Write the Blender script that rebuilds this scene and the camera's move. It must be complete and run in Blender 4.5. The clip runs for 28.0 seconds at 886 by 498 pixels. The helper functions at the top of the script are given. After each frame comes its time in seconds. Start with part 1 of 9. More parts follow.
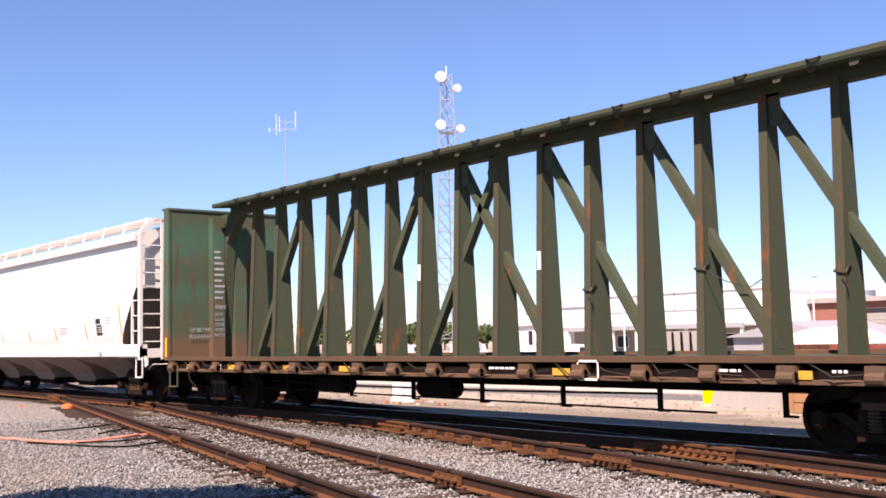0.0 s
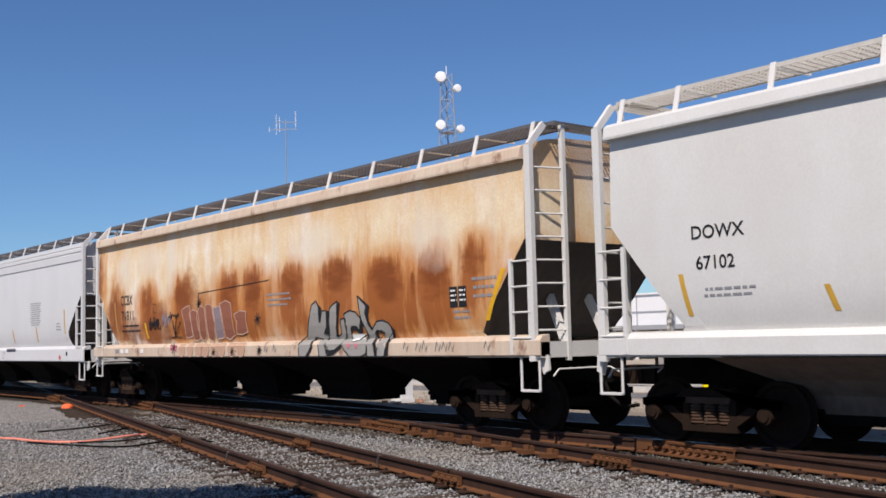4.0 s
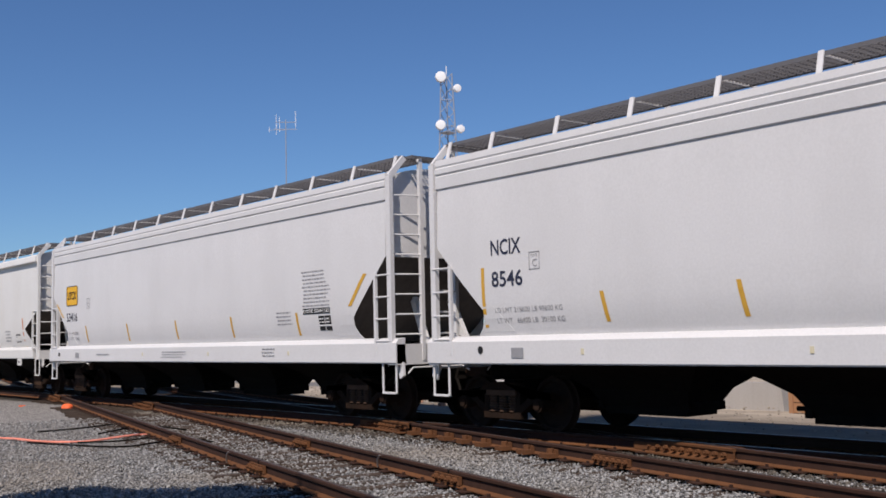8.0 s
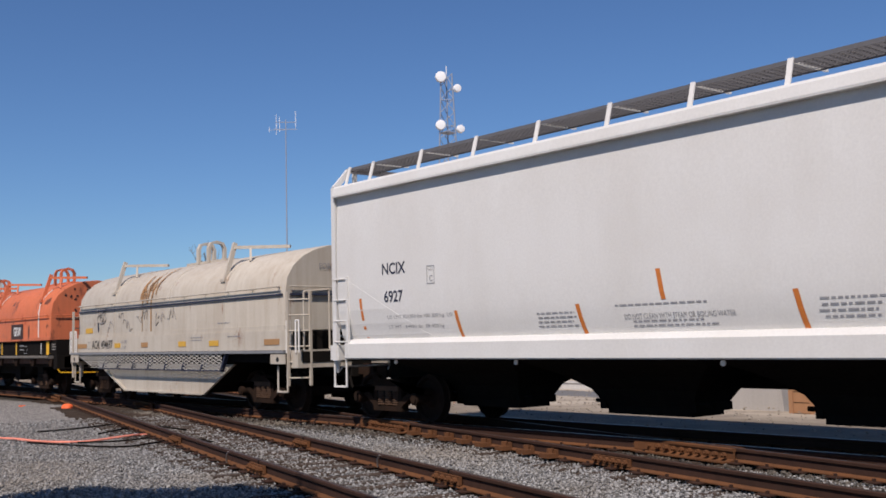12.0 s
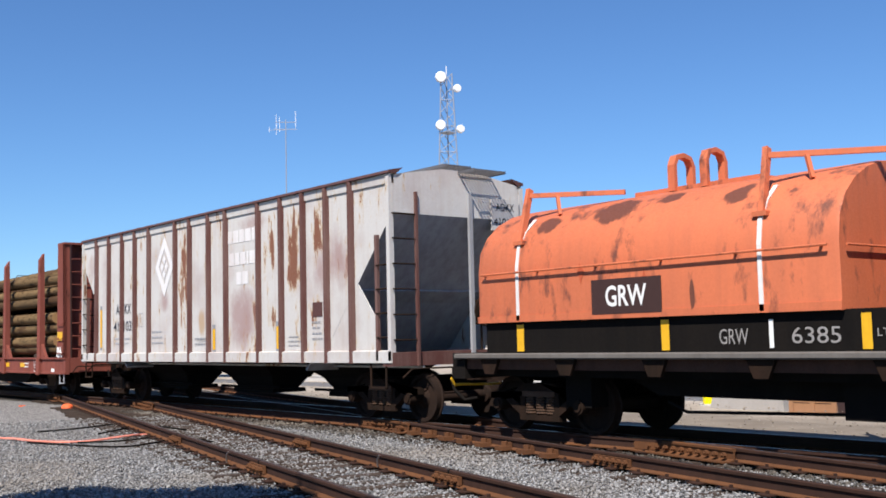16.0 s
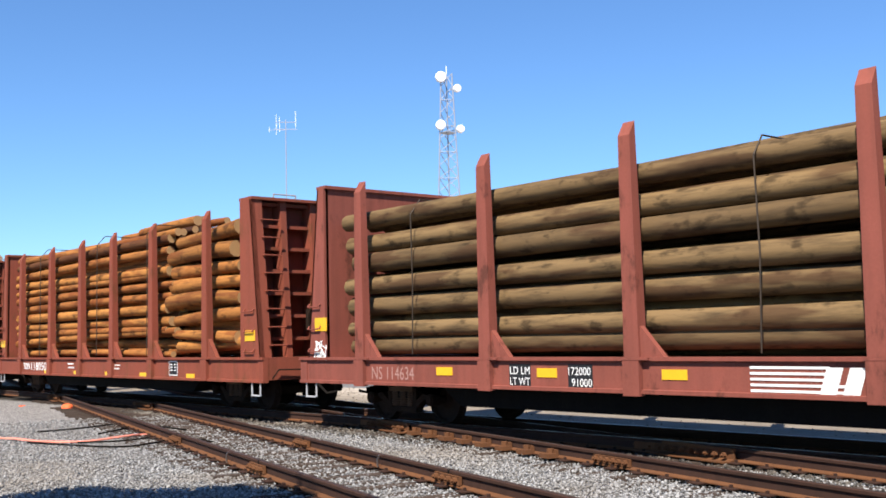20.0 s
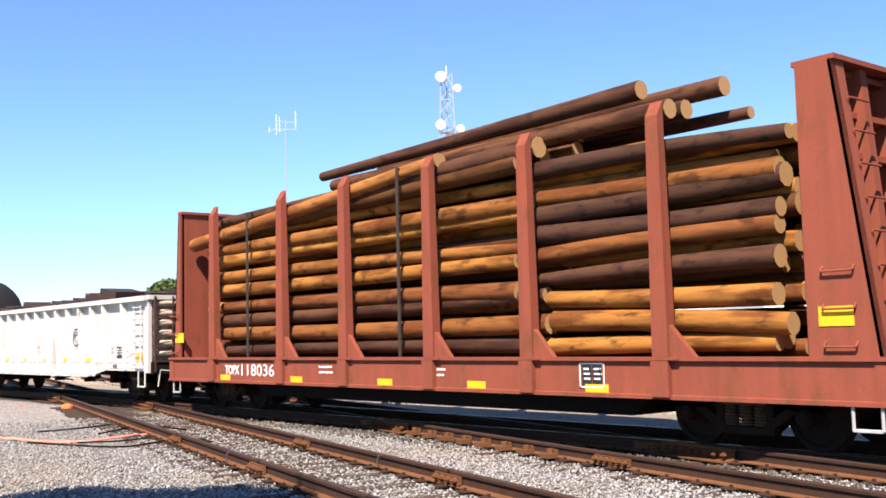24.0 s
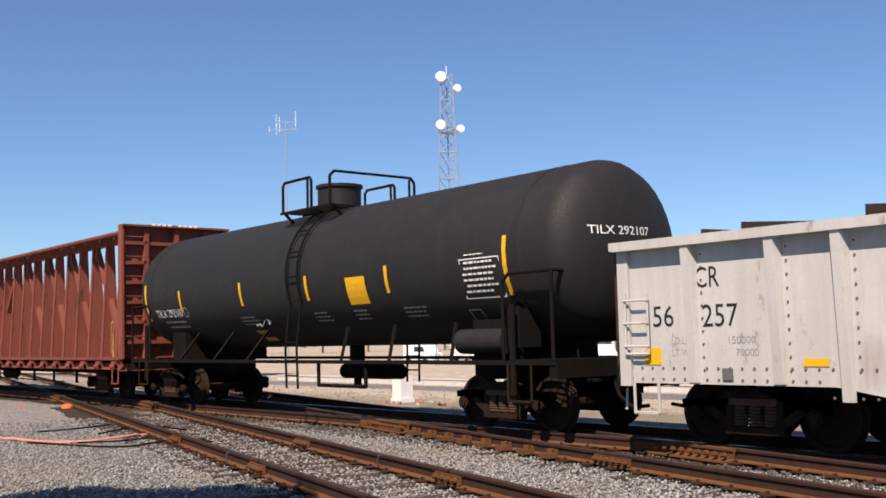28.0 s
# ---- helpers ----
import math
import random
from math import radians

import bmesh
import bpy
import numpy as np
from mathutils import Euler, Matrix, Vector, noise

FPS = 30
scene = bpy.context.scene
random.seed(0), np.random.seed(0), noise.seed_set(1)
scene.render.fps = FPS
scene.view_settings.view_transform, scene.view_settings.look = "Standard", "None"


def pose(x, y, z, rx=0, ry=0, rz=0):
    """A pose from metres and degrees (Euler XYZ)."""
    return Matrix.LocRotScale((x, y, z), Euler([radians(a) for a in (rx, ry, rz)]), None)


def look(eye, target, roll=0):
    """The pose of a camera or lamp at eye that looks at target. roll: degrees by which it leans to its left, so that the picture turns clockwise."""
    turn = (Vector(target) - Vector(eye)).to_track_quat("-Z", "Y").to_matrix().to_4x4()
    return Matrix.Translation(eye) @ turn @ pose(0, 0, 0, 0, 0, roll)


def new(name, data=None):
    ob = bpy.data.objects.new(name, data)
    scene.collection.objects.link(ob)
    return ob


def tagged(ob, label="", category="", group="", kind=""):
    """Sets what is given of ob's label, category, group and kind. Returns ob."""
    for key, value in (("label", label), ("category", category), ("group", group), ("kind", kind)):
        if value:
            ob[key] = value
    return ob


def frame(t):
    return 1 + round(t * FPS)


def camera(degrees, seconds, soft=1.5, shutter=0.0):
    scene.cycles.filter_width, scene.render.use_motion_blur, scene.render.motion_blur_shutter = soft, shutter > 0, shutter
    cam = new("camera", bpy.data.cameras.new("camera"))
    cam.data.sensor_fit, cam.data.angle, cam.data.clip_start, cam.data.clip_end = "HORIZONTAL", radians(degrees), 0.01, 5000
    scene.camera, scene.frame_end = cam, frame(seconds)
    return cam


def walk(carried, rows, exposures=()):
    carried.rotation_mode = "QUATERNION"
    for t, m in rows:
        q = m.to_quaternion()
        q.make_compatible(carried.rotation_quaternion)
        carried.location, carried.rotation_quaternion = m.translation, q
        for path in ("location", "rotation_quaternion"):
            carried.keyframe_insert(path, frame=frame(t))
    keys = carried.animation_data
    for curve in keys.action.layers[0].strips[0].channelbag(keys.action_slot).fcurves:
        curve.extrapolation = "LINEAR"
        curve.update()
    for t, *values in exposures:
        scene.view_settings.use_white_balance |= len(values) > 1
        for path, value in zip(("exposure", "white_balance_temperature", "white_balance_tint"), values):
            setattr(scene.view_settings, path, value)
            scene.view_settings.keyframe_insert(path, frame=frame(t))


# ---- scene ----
cam = camera(45.94, 28.0, soft=1.7)
EYE = Vector((0.0, 0.0, 1.47))
THETA, PITCH, ROLL = radians(39.48), radians(4.86), -1.344
AHEAD = Vector((-math.cos(THETA) * math.cos(PITCH), math.sin(THETA) * math.cos(PITCH), math.sin(PITCH)))
CAM_POSE = look(EYE, EYE + AHEAD * 50, ROLL)
walk(cam, [(0.0, CAM_POSE), (28.0, CAM_POSE)], exposures=[(0.0, 1.1, 7700, 31), (1.0, 0.92, 7600, 30), (2.0, 0.57, 7150, 22), (4.5, 0.12, 6700, 15), (5.0, 0.12, 6800, 16), (6.0, 0.4, 6550, 14), (7.0, 0.38, 6500, 14), (8.0, 0.03, 6700, 16), (12.5, 0.02, 6750, 17), (14.5, 0.2, 6500, 14), (15.2, 0.3, 6500, 14), (16.0, 0.57, 6450, 12), (17.0, 0.68, 6850, 17), (18.0, 0.42, 6450, 11), (19.0, 0.78, 6800, 12), (20.0, 1.02, 6700, 11), (21.0, 1.32, 7050, 15), (22.0, 1.46, 7000, 17), (22.5, 1.46, 7000, 17), (25.0, 1.44, 7500, 21), (26.0, 1.12, 7400, 24), (27.0, 0.72, 7650, 21), (28.0, 0.6, 7600, 19)])

# ---- light ----
TO_SUN = Vector((0.62, -1.0, 1.42)).normalized()
world = bpy.data.worlds.new("sky")
scene.world = world
world.use_nodes = True
wn = world.node_tree.nodes
sky = wn.new("ShaderNodeTexSky")
sky.sky_type = "NISHITA"
sky.sun_disc = False
sky.sun_elevation = math.asin(TO_SUN.z)
sky.sun_rotation = math.atan2(TO_SUN.x, TO_SUN.y)
sky.altitude = 50
sky.air_density, sky.dust_density, sky.ozone_density = 1.0, 0.0, 3.0
wn["Background"].inputs["Strength"].default_value = 0.07
tint = wn.new("ShaderNodeMix")
tint.data_type, tint.blend_type = "RGBA", "MULTIPLY"
tint.inputs[0].default_value, tint.inputs[7].default_value = 1.0, (0.65, 0.945, 1.265, 1)
world.node_tree.links.new(sky.outputs[0], tint.inputs[6])
world.node_tree.links.new(tint.outputs[2], wn["Background"].inputs["Color"])
sun = new("sun", bpy.data.lights.new("sun", "SUN"))
sun.data.energy, sun.data.angle, sun.data.color = 4.8, radians(0.53), (1.0, 0.95, 0.87)
sun.matrix_world = look(TO_SUN * 60, (0, 0, 0))

# ---- geometry tools ----


class Geo:
    """Vertices and faces of one mesh."""

    def __init__(self):
        self.v, self.f = [], []

    def add(self, vs, fs):
        n = len(self.v)
        self.v += [tuple(p) for p in vs]
        self.f += [tuple(i + n for i in f) for f in fs]
        return self

    def box(self, x0, x1, y0, y1, z0, z1):
        return self.hexa([(x0, y0, z0), (x1, y0, z0), (x1, y1, z0), (x0, y1, z0),
                          (x0, y0, z1), (x1, y0, z1), (x1, y1, z1), (x0, y1, z1)])

    def hexa(self, p):
        return self.add(p, [(3, 2, 1, 0), (4, 5, 6, 7), (0, 1, 5, 4), (1, 2, 6, 5), (2, 3, 7, 6), (3, 0, 4, 7)])

    def beam(self, p, q, w, h, up=(0, 0, 1)):
        """A bar from p to q, w wide and h deep along up."""
        p, q, up = Vector(p), Vector(q), Vector(up)
        d = (q - p).normalized()
        side = d.cross(up)
        side = side.normalized() if side.length > 1e-4 else d.orthogonal().normalized()
        u = side.cross(d)
        a, b = side * w / 2, u * h / 2
        return self.hexa([p - a - b, p + a - b, p + a + b, p - a + b, q - a - b, q + a - b, q + a + b, q - a + b])

    def tube(self, p, q, r, n=8, r2=None):
        p, q = Vector(p), Vector(q)
        r2 = r if r2 is None else r2
        d = (q - p).normalized()
        a = d.orthogonal().normalized()
        b = d.cross(a)
        ring = [a * math.cos(2 * math.pi * k / n) + b * math.sin(2 * math.pi * k / n) for k in range(n)]
        return self.loft([[p + c * r for c in ring], [q + c * r2 for c in ring]])

    def pipe(self, pts, r, n=6):
        for p, q in zip(pts, pts[1:]):
            self.tube(p, q, r, n)
        return self

    def loft(self, rings, caps=True):
        n, m = len(rings[0]), len(rings)
        fs = [(i * n + k, i * n + (k + 1) % n, (i + 1) * n + (k + 1) % n, (i + 1) * n + k) for i in range(m - 1) for k in range(n)]
        if caps:
            fs += [tuple(range(n - 1, -1, -1)), tuple(range((m - 1) * n, m * n))]
        return self.add([p for r in rings for p in r], fs)

    def prism_x(self, yz, x0, x1):
        return self.loft([[(x0, y, z) for y, z in yz], [(x1, y, z) for y, z in yz]])

    def prism_y(self, xz, y0, y1):
        return self.loft([[(x, y0, z) for x, z in xz], [(x, y1, z) for x, z in xz]])

    def prism_z(self, xy, z0, z1):
        return self.loft([[(x, y, z0) for x, y in xy], [(x, y, z1) for x, y in xy]])

    def disc_y(self, x, z, r, y0, y1, n=20):
        return self.prism_y([(x + r * math.cos(2 * math.pi * k / n), z + r * math.sin(2 * math.pi * k / n)) for k in range(n)], y0, y1)

    def mesh(self, name, material, smooth=None):
        me = bpy.data.meshes.new(name)
        me.from_pydata(self.v, [], self.f)
        bm = bmesh.new()
        bm.from_mesh(me)
        bmesh.ops.recalc_face_normals(bm, faces=bm.faces)
        bm.to_mesh(me)
        bm.free()
        if smooth is not None:
            me.shade_smooth()
            me.set_sharp_from_angle(angle=radians(smooth))
        me.materials.append(material)
        return me


def part(name, geo, material, parent=None, label="", smooth=None):
    """One mesh object under a thing or a part."""
    me = geo.mesh(name, material, smooth) if isinstance(geo, Geo) else geo
    ob = new(name, me)
    ob.parent = parent
    if label:
        ob["label"] = label
    return ob


def thing(name, label, category, group="", kind="", at=(0, 0, 0)):
    ob = new(name)
    ob.location = at
    return tagged(ob, label, category, group, kind)


def solo(name, geo, material, label, category, group="", kind="", smooth=None):
    return tagged(part(name, geo, material, None, "", smooth), label, category, group, kind)

# ---- materials ----


def nodes_of(name):
    m = bpy.data.materials.new(name)
    m.use_nodes = True
    return m, m.node_tree, m.node_tree.nodes["Principled BSDF"]


def noise_at(tree, scale, detail=4, stretch=(1, 1, 1), rough=0.6):
    tc = tree.nodes.new("ShaderNodeTexCoord")
    mp = tree.nodes.new("ShaderNodeMapping")
    mp.inputs["Scale"].default_value = stretch
    nz = tree.nodes.new("ShaderNodeTexNoise")
    nz.inputs["Scale"].default_value, nz.inputs["Detail"].default_value, nz.inputs["Roughness"].default_value = scale, detail, rough
    tree.links.new(tc.outputs["Object"], mp.inputs["Vector"])
    tree.links.new(mp.outputs["Vector"], nz.inputs["Vector"])
    return nz.outputs["Fac"]


def ramp(tree, src, lo, hi, a=0.0, b=1.0):
    r = tree.nodes.new("ShaderNodeMapRange")
    r.inputs["From Min"].default_value, r.inputs["From Max"].default_value = lo, hi
    r.inputs["To Min"].default_value, r.inputs["To Max"].default_value = a, b
    tree.links.new(src, r.inputs["Value"])
    return r.outputs["Result"]


def blend(tree, fac, a, b, mode="MIX"):
    mx = tree.nodes.new("ShaderNodeMix")
    mx.data_type, mx.blend_type = "RGBA", mode
    if isinstance(fac, (int, float)):
        mx.inputs[0].default_value = fac
    else:
        tree.links.new(fac, mx.inputs[0])
    for k, c in ((6, a), (7, b)):
        if isinstance(c, tuple):
            mx.inputs[k].default_value = (*c, 1)
        else:
            tree.links.new(c, mx.inputs[k])
    return mx.outputs[2]


def bump(tree, bsdf, src, strength, distance=0.01):
    b = tree.nodes.new("ShaderNodeBump")
    b.inputs["Strength"].default_value, b.inputs["Distance"].default_value = strength, distance
    tree.links.new(src, b.inputs["Height"])
    tree.links.new(b.outputs["Normal"], bsdf.inputs["Normal"])


def worn(name, base, dirt=(0.12, 0.10, 0.08), rust=(0.20, 0.07, 0.03), dirt_amount=0.4, rust_amount=0.0, rough=0.55, metal=0.0, streak=6.0, fine=30.0, gloss=0.22):
    """Painted or bare metal with broad dirt, streaks that run down, rust blotches and a fine relief."""
    m, tree, bsdf = nodes_of(name)
    broad = ramp(tree, noise_at(tree, 0.7, 4), 0.35, 0.75)
    runs = ramp(tree, noise_at(tree, 1.0, 5, (streak, streak, 0.35)), 0.42, 0.8)
    grain = noise_at(tree, fine, 3)
    c = blend(tree, ramp(tree, broad, 0, 1, 0, dirt_amount * 0.7), base, dirt)
    c = blend(tree, ramp(tree, runs, 0, 1, 0, dirt_amount), c, dirt)
    if rust_amount:
        spots = ramp(tree, noise_at(tree, 1.6, 8, (1.6, 1.6, 0.7), 0.7), 0.62 - 0.25 * rust_amount, 0.72 - 0.22 * rust_amount)
        c = blend(tree, ramp(tree, spots, 0, 1, 0, 0.9), c, rust)
    c = blend(tree, ramp(tree, grain, 0.3, 0.7, 0, 0.18), c, tuple(x * 0.55 for x in base))
    tree.links.new(c, bsdf.inputs["Base Color"])
    tree.links.new(ramp(tree, grain, 0.3, 0.7, rough - 0.08, rough + 0.15), bsdf.inputs["Roughness"])
    bsdf.inputs["Metallic"].default_value = metal
    bsdf.inputs["Specular IOR Level"].default_value = gloss
    bump(tree, bsdf, grain, 0.12, 0.004)
    return m


def patches(m, spots, colour, lo=0.35, hi=0.6, amount=0.9, ragged=0.9, stretch=(4, 4, 2.2), upright=False):
    """Ragged patches over a material's colour: x, z, half width, half height and force of each."""
    tree = m.node_tree
    bsdf = tree.nodes["Principled BSDF"]
    before = bsdf.inputs["Base Color"].links[0].from_socket
    sep = tree.nodes.new("ShaderNodeSeparateXYZ")
    tree.links.new(tree.nodes.new("ShaderNodeTexCoord").outputs["Object"], sep.inputs[0])

    def calc(op, *args):
        n = tree.nodes.new("ShaderNodeMath")
        n.operation = op
        for k, v in enumerate(args):
            if isinstance(v, (int, float)):
                n.inputs[k].default_value = v
            else:
                tree.links.new(v, n.inputs[k])
        return n.outputs[0]

    total = None
    for x, z, rx, rz, force in spots:
        dx = calc("DIVIDE", calc("SUBTRACT", sep.outputs[0], x), rx)
        dz = calc("DIVIDE", calc("SUBTRACT", sep.outputs[2], z), rz)
        dz = calc("POWER", calc("ABSOLUTE", dz), 4.0) if upright else calc("MULTIPLY", dz, dz)
        near = calc("MULTIPLY", calc("SUBTRACT", 1.0, calc("MULTIPLY_ADD", dx, dx, dz)), force)
        total = near if total is None else calc("MAXIMUM", total, near)
    rough = calc("MULTIPLY_ADD", calc("SUBTRACT", noise_at(tree, 1.0, 6, stretch, 0.65), 0.5), ragged * 2, total)
    tree.links.new(blend(tree, ramp(tree, rough, lo, hi, 0, amount), before, colour), bsdf.inputs["Base Color"])
    return m


def plain(name, base, rough=0.6, metal=0.0, gloss=0.2):
    m, tree, bsdf = nodes_of(name)
    g = noise_at(tree, 14, 4)
    c = blend(tree, ramp(tree, g, 0.3, 0.7, 0, 0.35), base, tuple(x * 0.7 for x in base))
    tree.links.new(c, bsdf.inputs["Base Color"])
    bsdf.inputs["Roughness"].default_value, bsdf.inputs["Metallic"].default_value = rough, metal
    bsdf.inputs["Specular IOR Level"].default_value = gloss
    return m


M_WHITE = worn("white_paint", (0.66, 0.65, 0.625), (0.42, 0.37, 0.31), dirt_amount=0.2, rough=0.45, streak=1.1)
M_GREYWHITE = worn("grey_white_paint", (0.63, 0.622, 0.618), (0.42, 0.41, 0.40), dirt_amount=0.2, rough=0.42, streak=1.1)
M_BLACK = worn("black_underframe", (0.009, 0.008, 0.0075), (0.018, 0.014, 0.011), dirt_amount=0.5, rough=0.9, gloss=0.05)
M_TANK = worn("black_tank_paint", (0.017, 0.016, 0.017), (0.035, 0.032, 0.029), dirt_amount=0.35, rough=0.6, gloss=0.2)
M_TRUCK = worn("rusty_cast_steel", (0.017, 0.012, 0.009), (0.04, 0.021, 0.014), dirt_amount=0.7, rough=0.9, gloss=0.05)
M_WHEEL = worn("wheel_steel", (0.018, 0.013, 0.011), (0.045, 0.025, 0.017), dirt_amount=0.6, rough=0.85, gloss=0.06)
M_RED = worn("faded_red_paint", (0.245, 0.072, 0.052), (0.10, 0.038, 0.028), (0.085, 0.032, 0.022), dirt_amount=0.5, rust_amount=0.22, rough=0.7, gloss=0.1)
M_GREENRUST = worn("rusty_green_sill", (0.10, 0.065, 0.04), (0.16, 0.08, 0.05), dirt_amount=0.6, rust_amount=0.2, rough=0.8)
M_GREEN = worn("olive_green_paint", (0.056, 0.078, 0.050), (0.085, 0.058, 0.04), dirt_amount=0.45, rust_amount=0.10, rough=0.75, gloss=0.08)
M_GREENEDGE = worn("rust_stained_green_edge", (0.060, 0.068, 0.045), (0.09, 0.055, 0.038), dirt_amount=0.5, rust_amount=0.16, rough=0.8, gloss=0.08)
M_BULKGREEN = worn("dark_green_sheet_paint", (0.052, 0.095, 0.058), (0.10, 0.085, 0.06), (0.15, 0.06, 0.04), dirt_amount=0.6, rust_amount=0.35, rough=0.75, gloss=0.1)
patches(M_BULKGREEN, ((-9.2, 3.9, 4.0, 0.55, 0.8), (9.2, 3.9, 4.0, 0.55, 0.8), (-9.2, 2.7, 4.0, 0.3, 0.6)), (0.045, 0.125, 0.09), 0.0, 0.9, 0.7, 0.9, (2.5, 2.5, 1.5))
patches(M_BULKGREEN, ((-9.2, 3.0, 4.0, 1.6, 0.5), (9.2, 3.0, 4.0, 1.6, 0.5)), (0.11, 0.04, 0.025), 0.55, 0.85, 0.8, 1.1, (5, 9, 0.8))
patches(M_BULKGREEN, ((-9.2, 1.1, 4.0, 0.75, 1.0), (9.2, 1.1, 4.0, 0.75, 1.0)), (0.15, 0.08, 0.052), 0.1, 0.9, 0.85, 0.7, (3, 3, 2))
M_ORANGE = worn("orange_paint", (0.60, 0.16, 0.070), (0.34, 0.11, 0.06), (0.10, 0.045, 0.035), dirt_amount=0.45, rust_amount=0.3, rough=0.55)
patches(M_ORANGE, ((-3.95, 3.2, 0.45, 0.22, 1.0), (-5.2, 3.1, 0.3, 0.18, 0.8), (-3.1, 3.3, 0.25, 0.12, 0.8), (-1.9, 3.2, 0.25, 0.2, 0.7), (5.85, 2.85, 0.3, 0.14, 0.9), (4.4, 1.95, 0.12, 0.3, 0.7), (-2.4, 1.95, 0.04, 0.22, 1.2), (2.6, 2.9, 0.12, 0.1, 0.7), (6.1, 2.1, 0.16, 0.1, 0.5)), (0.10, 0.04, 0.028), 0.25, 0.5, 0.9)
M_CREAM = worn("cream_paint", (0.50, 0.455, 0.385), (0.29, 0.215, 0.15), dirt_amount=0.5, rust_amount=0.05, rough=0.55)
M_GONDOLA = worn("chalky_white_paint", (0.49, 0.49, 0.475), (0.30, 0.25, 0.21), (0.16, 0.07, 0.04), dirt_amount=0.4, rust_amount=0.08, rough=0.75, gloss=0.12)


patches(M_GONDOLA, ((1.95, 1.3, 0.28, 0.6, 0.9), (2.2, 1.1, 0.12, 0.4, 1.0), (-5.15, 1.1, 0.2, 0.35, 0.6), (-2.5, 1.0, 0.2, 0.5, 0.5), (5.4, 0.95, 0.5, 0.15, 0.5)), (0.26, 0.17, 0.13), 0.1, 0.9, 0.6, 0.9, (6, 6, 1.0))


def rust_sheet():
    """Beige paint with bands of rust that run down the sheets and spread low on the sides."""
    m, tree, bsdf = nodes_of("rust_stained_beige")
    tc = tree.nodes.new("ShaderNodeTexCoord")
    sep = tree.nodes.new("ShaderNodeSeparateXYZ")
    tree.links.new(tc.outputs["Object"], sep.inputs["Vector"])
    bands = noise_at(tree, 1.0, 3, (0.78, 0.0, 0.5))
    fine = noise_at(tree, 1.0, 6, (3.0, 3.0, 0.5), 0.65)
    cloud = noise_at(tree, 0.9, 6, (1, 1, 0.8), 0.65)
    add = tree.nodes.new("ShaderNodeMath")
    add.operation = "MULTIPLY_ADD"
    add.inputs[1].default_value = 0.3
    tree.links.new(fine, add.inputs[0])
    tree.links.new(bands, add.inputs[2])
    low = ramp(tree, sep.outputs["Z"], 3.55, 2.45)
    foot = ramp(tree, sep.outputs["Z"], 1.46, 1.6)
    mul = tree.nodes.new("ShaderNodeMath")
    mul.operation = "MULTIPLY"
    tree.links.new(low, mul.inputs[0])
    tree.links.new(foot, mul.inputs[1])
    # the lower on the sheet, the less noise it takes for rust to break through
    lift = tree.nodes.new("ShaderNodeMath")
    lift.operation = "MULTIPLY_ADD"
    lift.inputs[1].default_value = 0.38
    tree.links.new(mul.outputs[0], lift.inputs[0])
    tree.links.new(add.outputs[0], lift.inputs[2])
    heavy = ramp(tree, lift.outputs[0], 0.96, 1.13)
    edge = ramp(tree, lift.outputs[0], 0.82, 1.02, 0, 0.75)
    c = blend(tree, ramp(tree, cloud, 0.35, 0.68), (0.80, 0.69, 0.50), (0.72, 0.50, 0.27))
    c = blend(tree, ramp(tree, fine, 0.52, 0.74, 0, 0.5), c, (0.56, 0.27, 0.09))
    c = blend(tree, ramp(tree, noise_at(tree, 0.6, 5, (1.4, 1, 0.5)), 0.50, 0.64, 0, 0.85), c, (0.84, 0.81, 0.74))
    top = ramp(tree, sep.outputs["Z"], 3.55, 4.2, 0, 0.5)
    c = blend(tree, top, c, (0.55, 0.25, 0.08))
    c = blend(tree, edge, c, (0.58, 0.26, 0.085))
    c = blend(tree, ramp(tree, heavy, 0, 1, 0, 0.85), c, (0.30, 0.085, 0.020))
    core = ramp(tree, lift.outputs[0], 1.08, 1.22, 0, 0.75)
    c = blend(tree, core, c, (0.20, 0.052, 0.015))
    seams = noise_at(tree, 1.0, 2, (1.5, 0.0, 0.03))
    c = blend(tree, ramp(tree, seams, 0.58, 0.66, 0, 0.7), c, (0.70, 0.58, 0.42))
    grain = noise_at(tree, 25, 3)
    c = blend(tree, ramp(tree, grain, 0.3, 0.7, 0, 0.2), c, (0.3, 0.16, 0.08))
    tree.links.new(c, bsdf.inputs["Base Color"])
    bsdf.inputs["Roughness"].default_value, bsdf.inputs["Specular IOR Level"].default_value = 0.7, 0.12
    bump(tree, bsdf, grain, 0.15, 0.004)
    return m


M_RUSTBEIGE = rust_sheet()
RUST_BANDS = ((-8.31, 3.38, 0.33, 0.65, 0.8), (-5.11, 2.34, 0.47, 0.63, 0.9), (-3.18, 2.37, 0.49, 0.7, 1), (-0.91, 2.31, 0.53, 0.7, 0.9), (0.09, 2.32, 0.48, 0.73, 1.05), (1.71, 2.32, 0.58, 0.69, 1.1), (3.25, 2.43, 0.56, 0.63, 1.2), (4.7, 2.37, 0.57, 0.56, 1.2), (5.53, 2.17, 0.09, 0.45, 1.1), (4.9, 2.2, 0.55, 0.75, 1.1), (6.1, 2.25, 0.5, 0.7, 1.1), (7.1, 2.5, 0.4, 0.6, 0.9))
patches(M_RUSTBEIGE, [(x, z - 0.12, w * 1.5, h * 1.3, f) for x, z, w, h, f in RUST_BANDS], (0.54, 0.22, 0.065), -0.6, 0.7, 0.75, 1.5, (3.0, 3.0, 0.6), True)
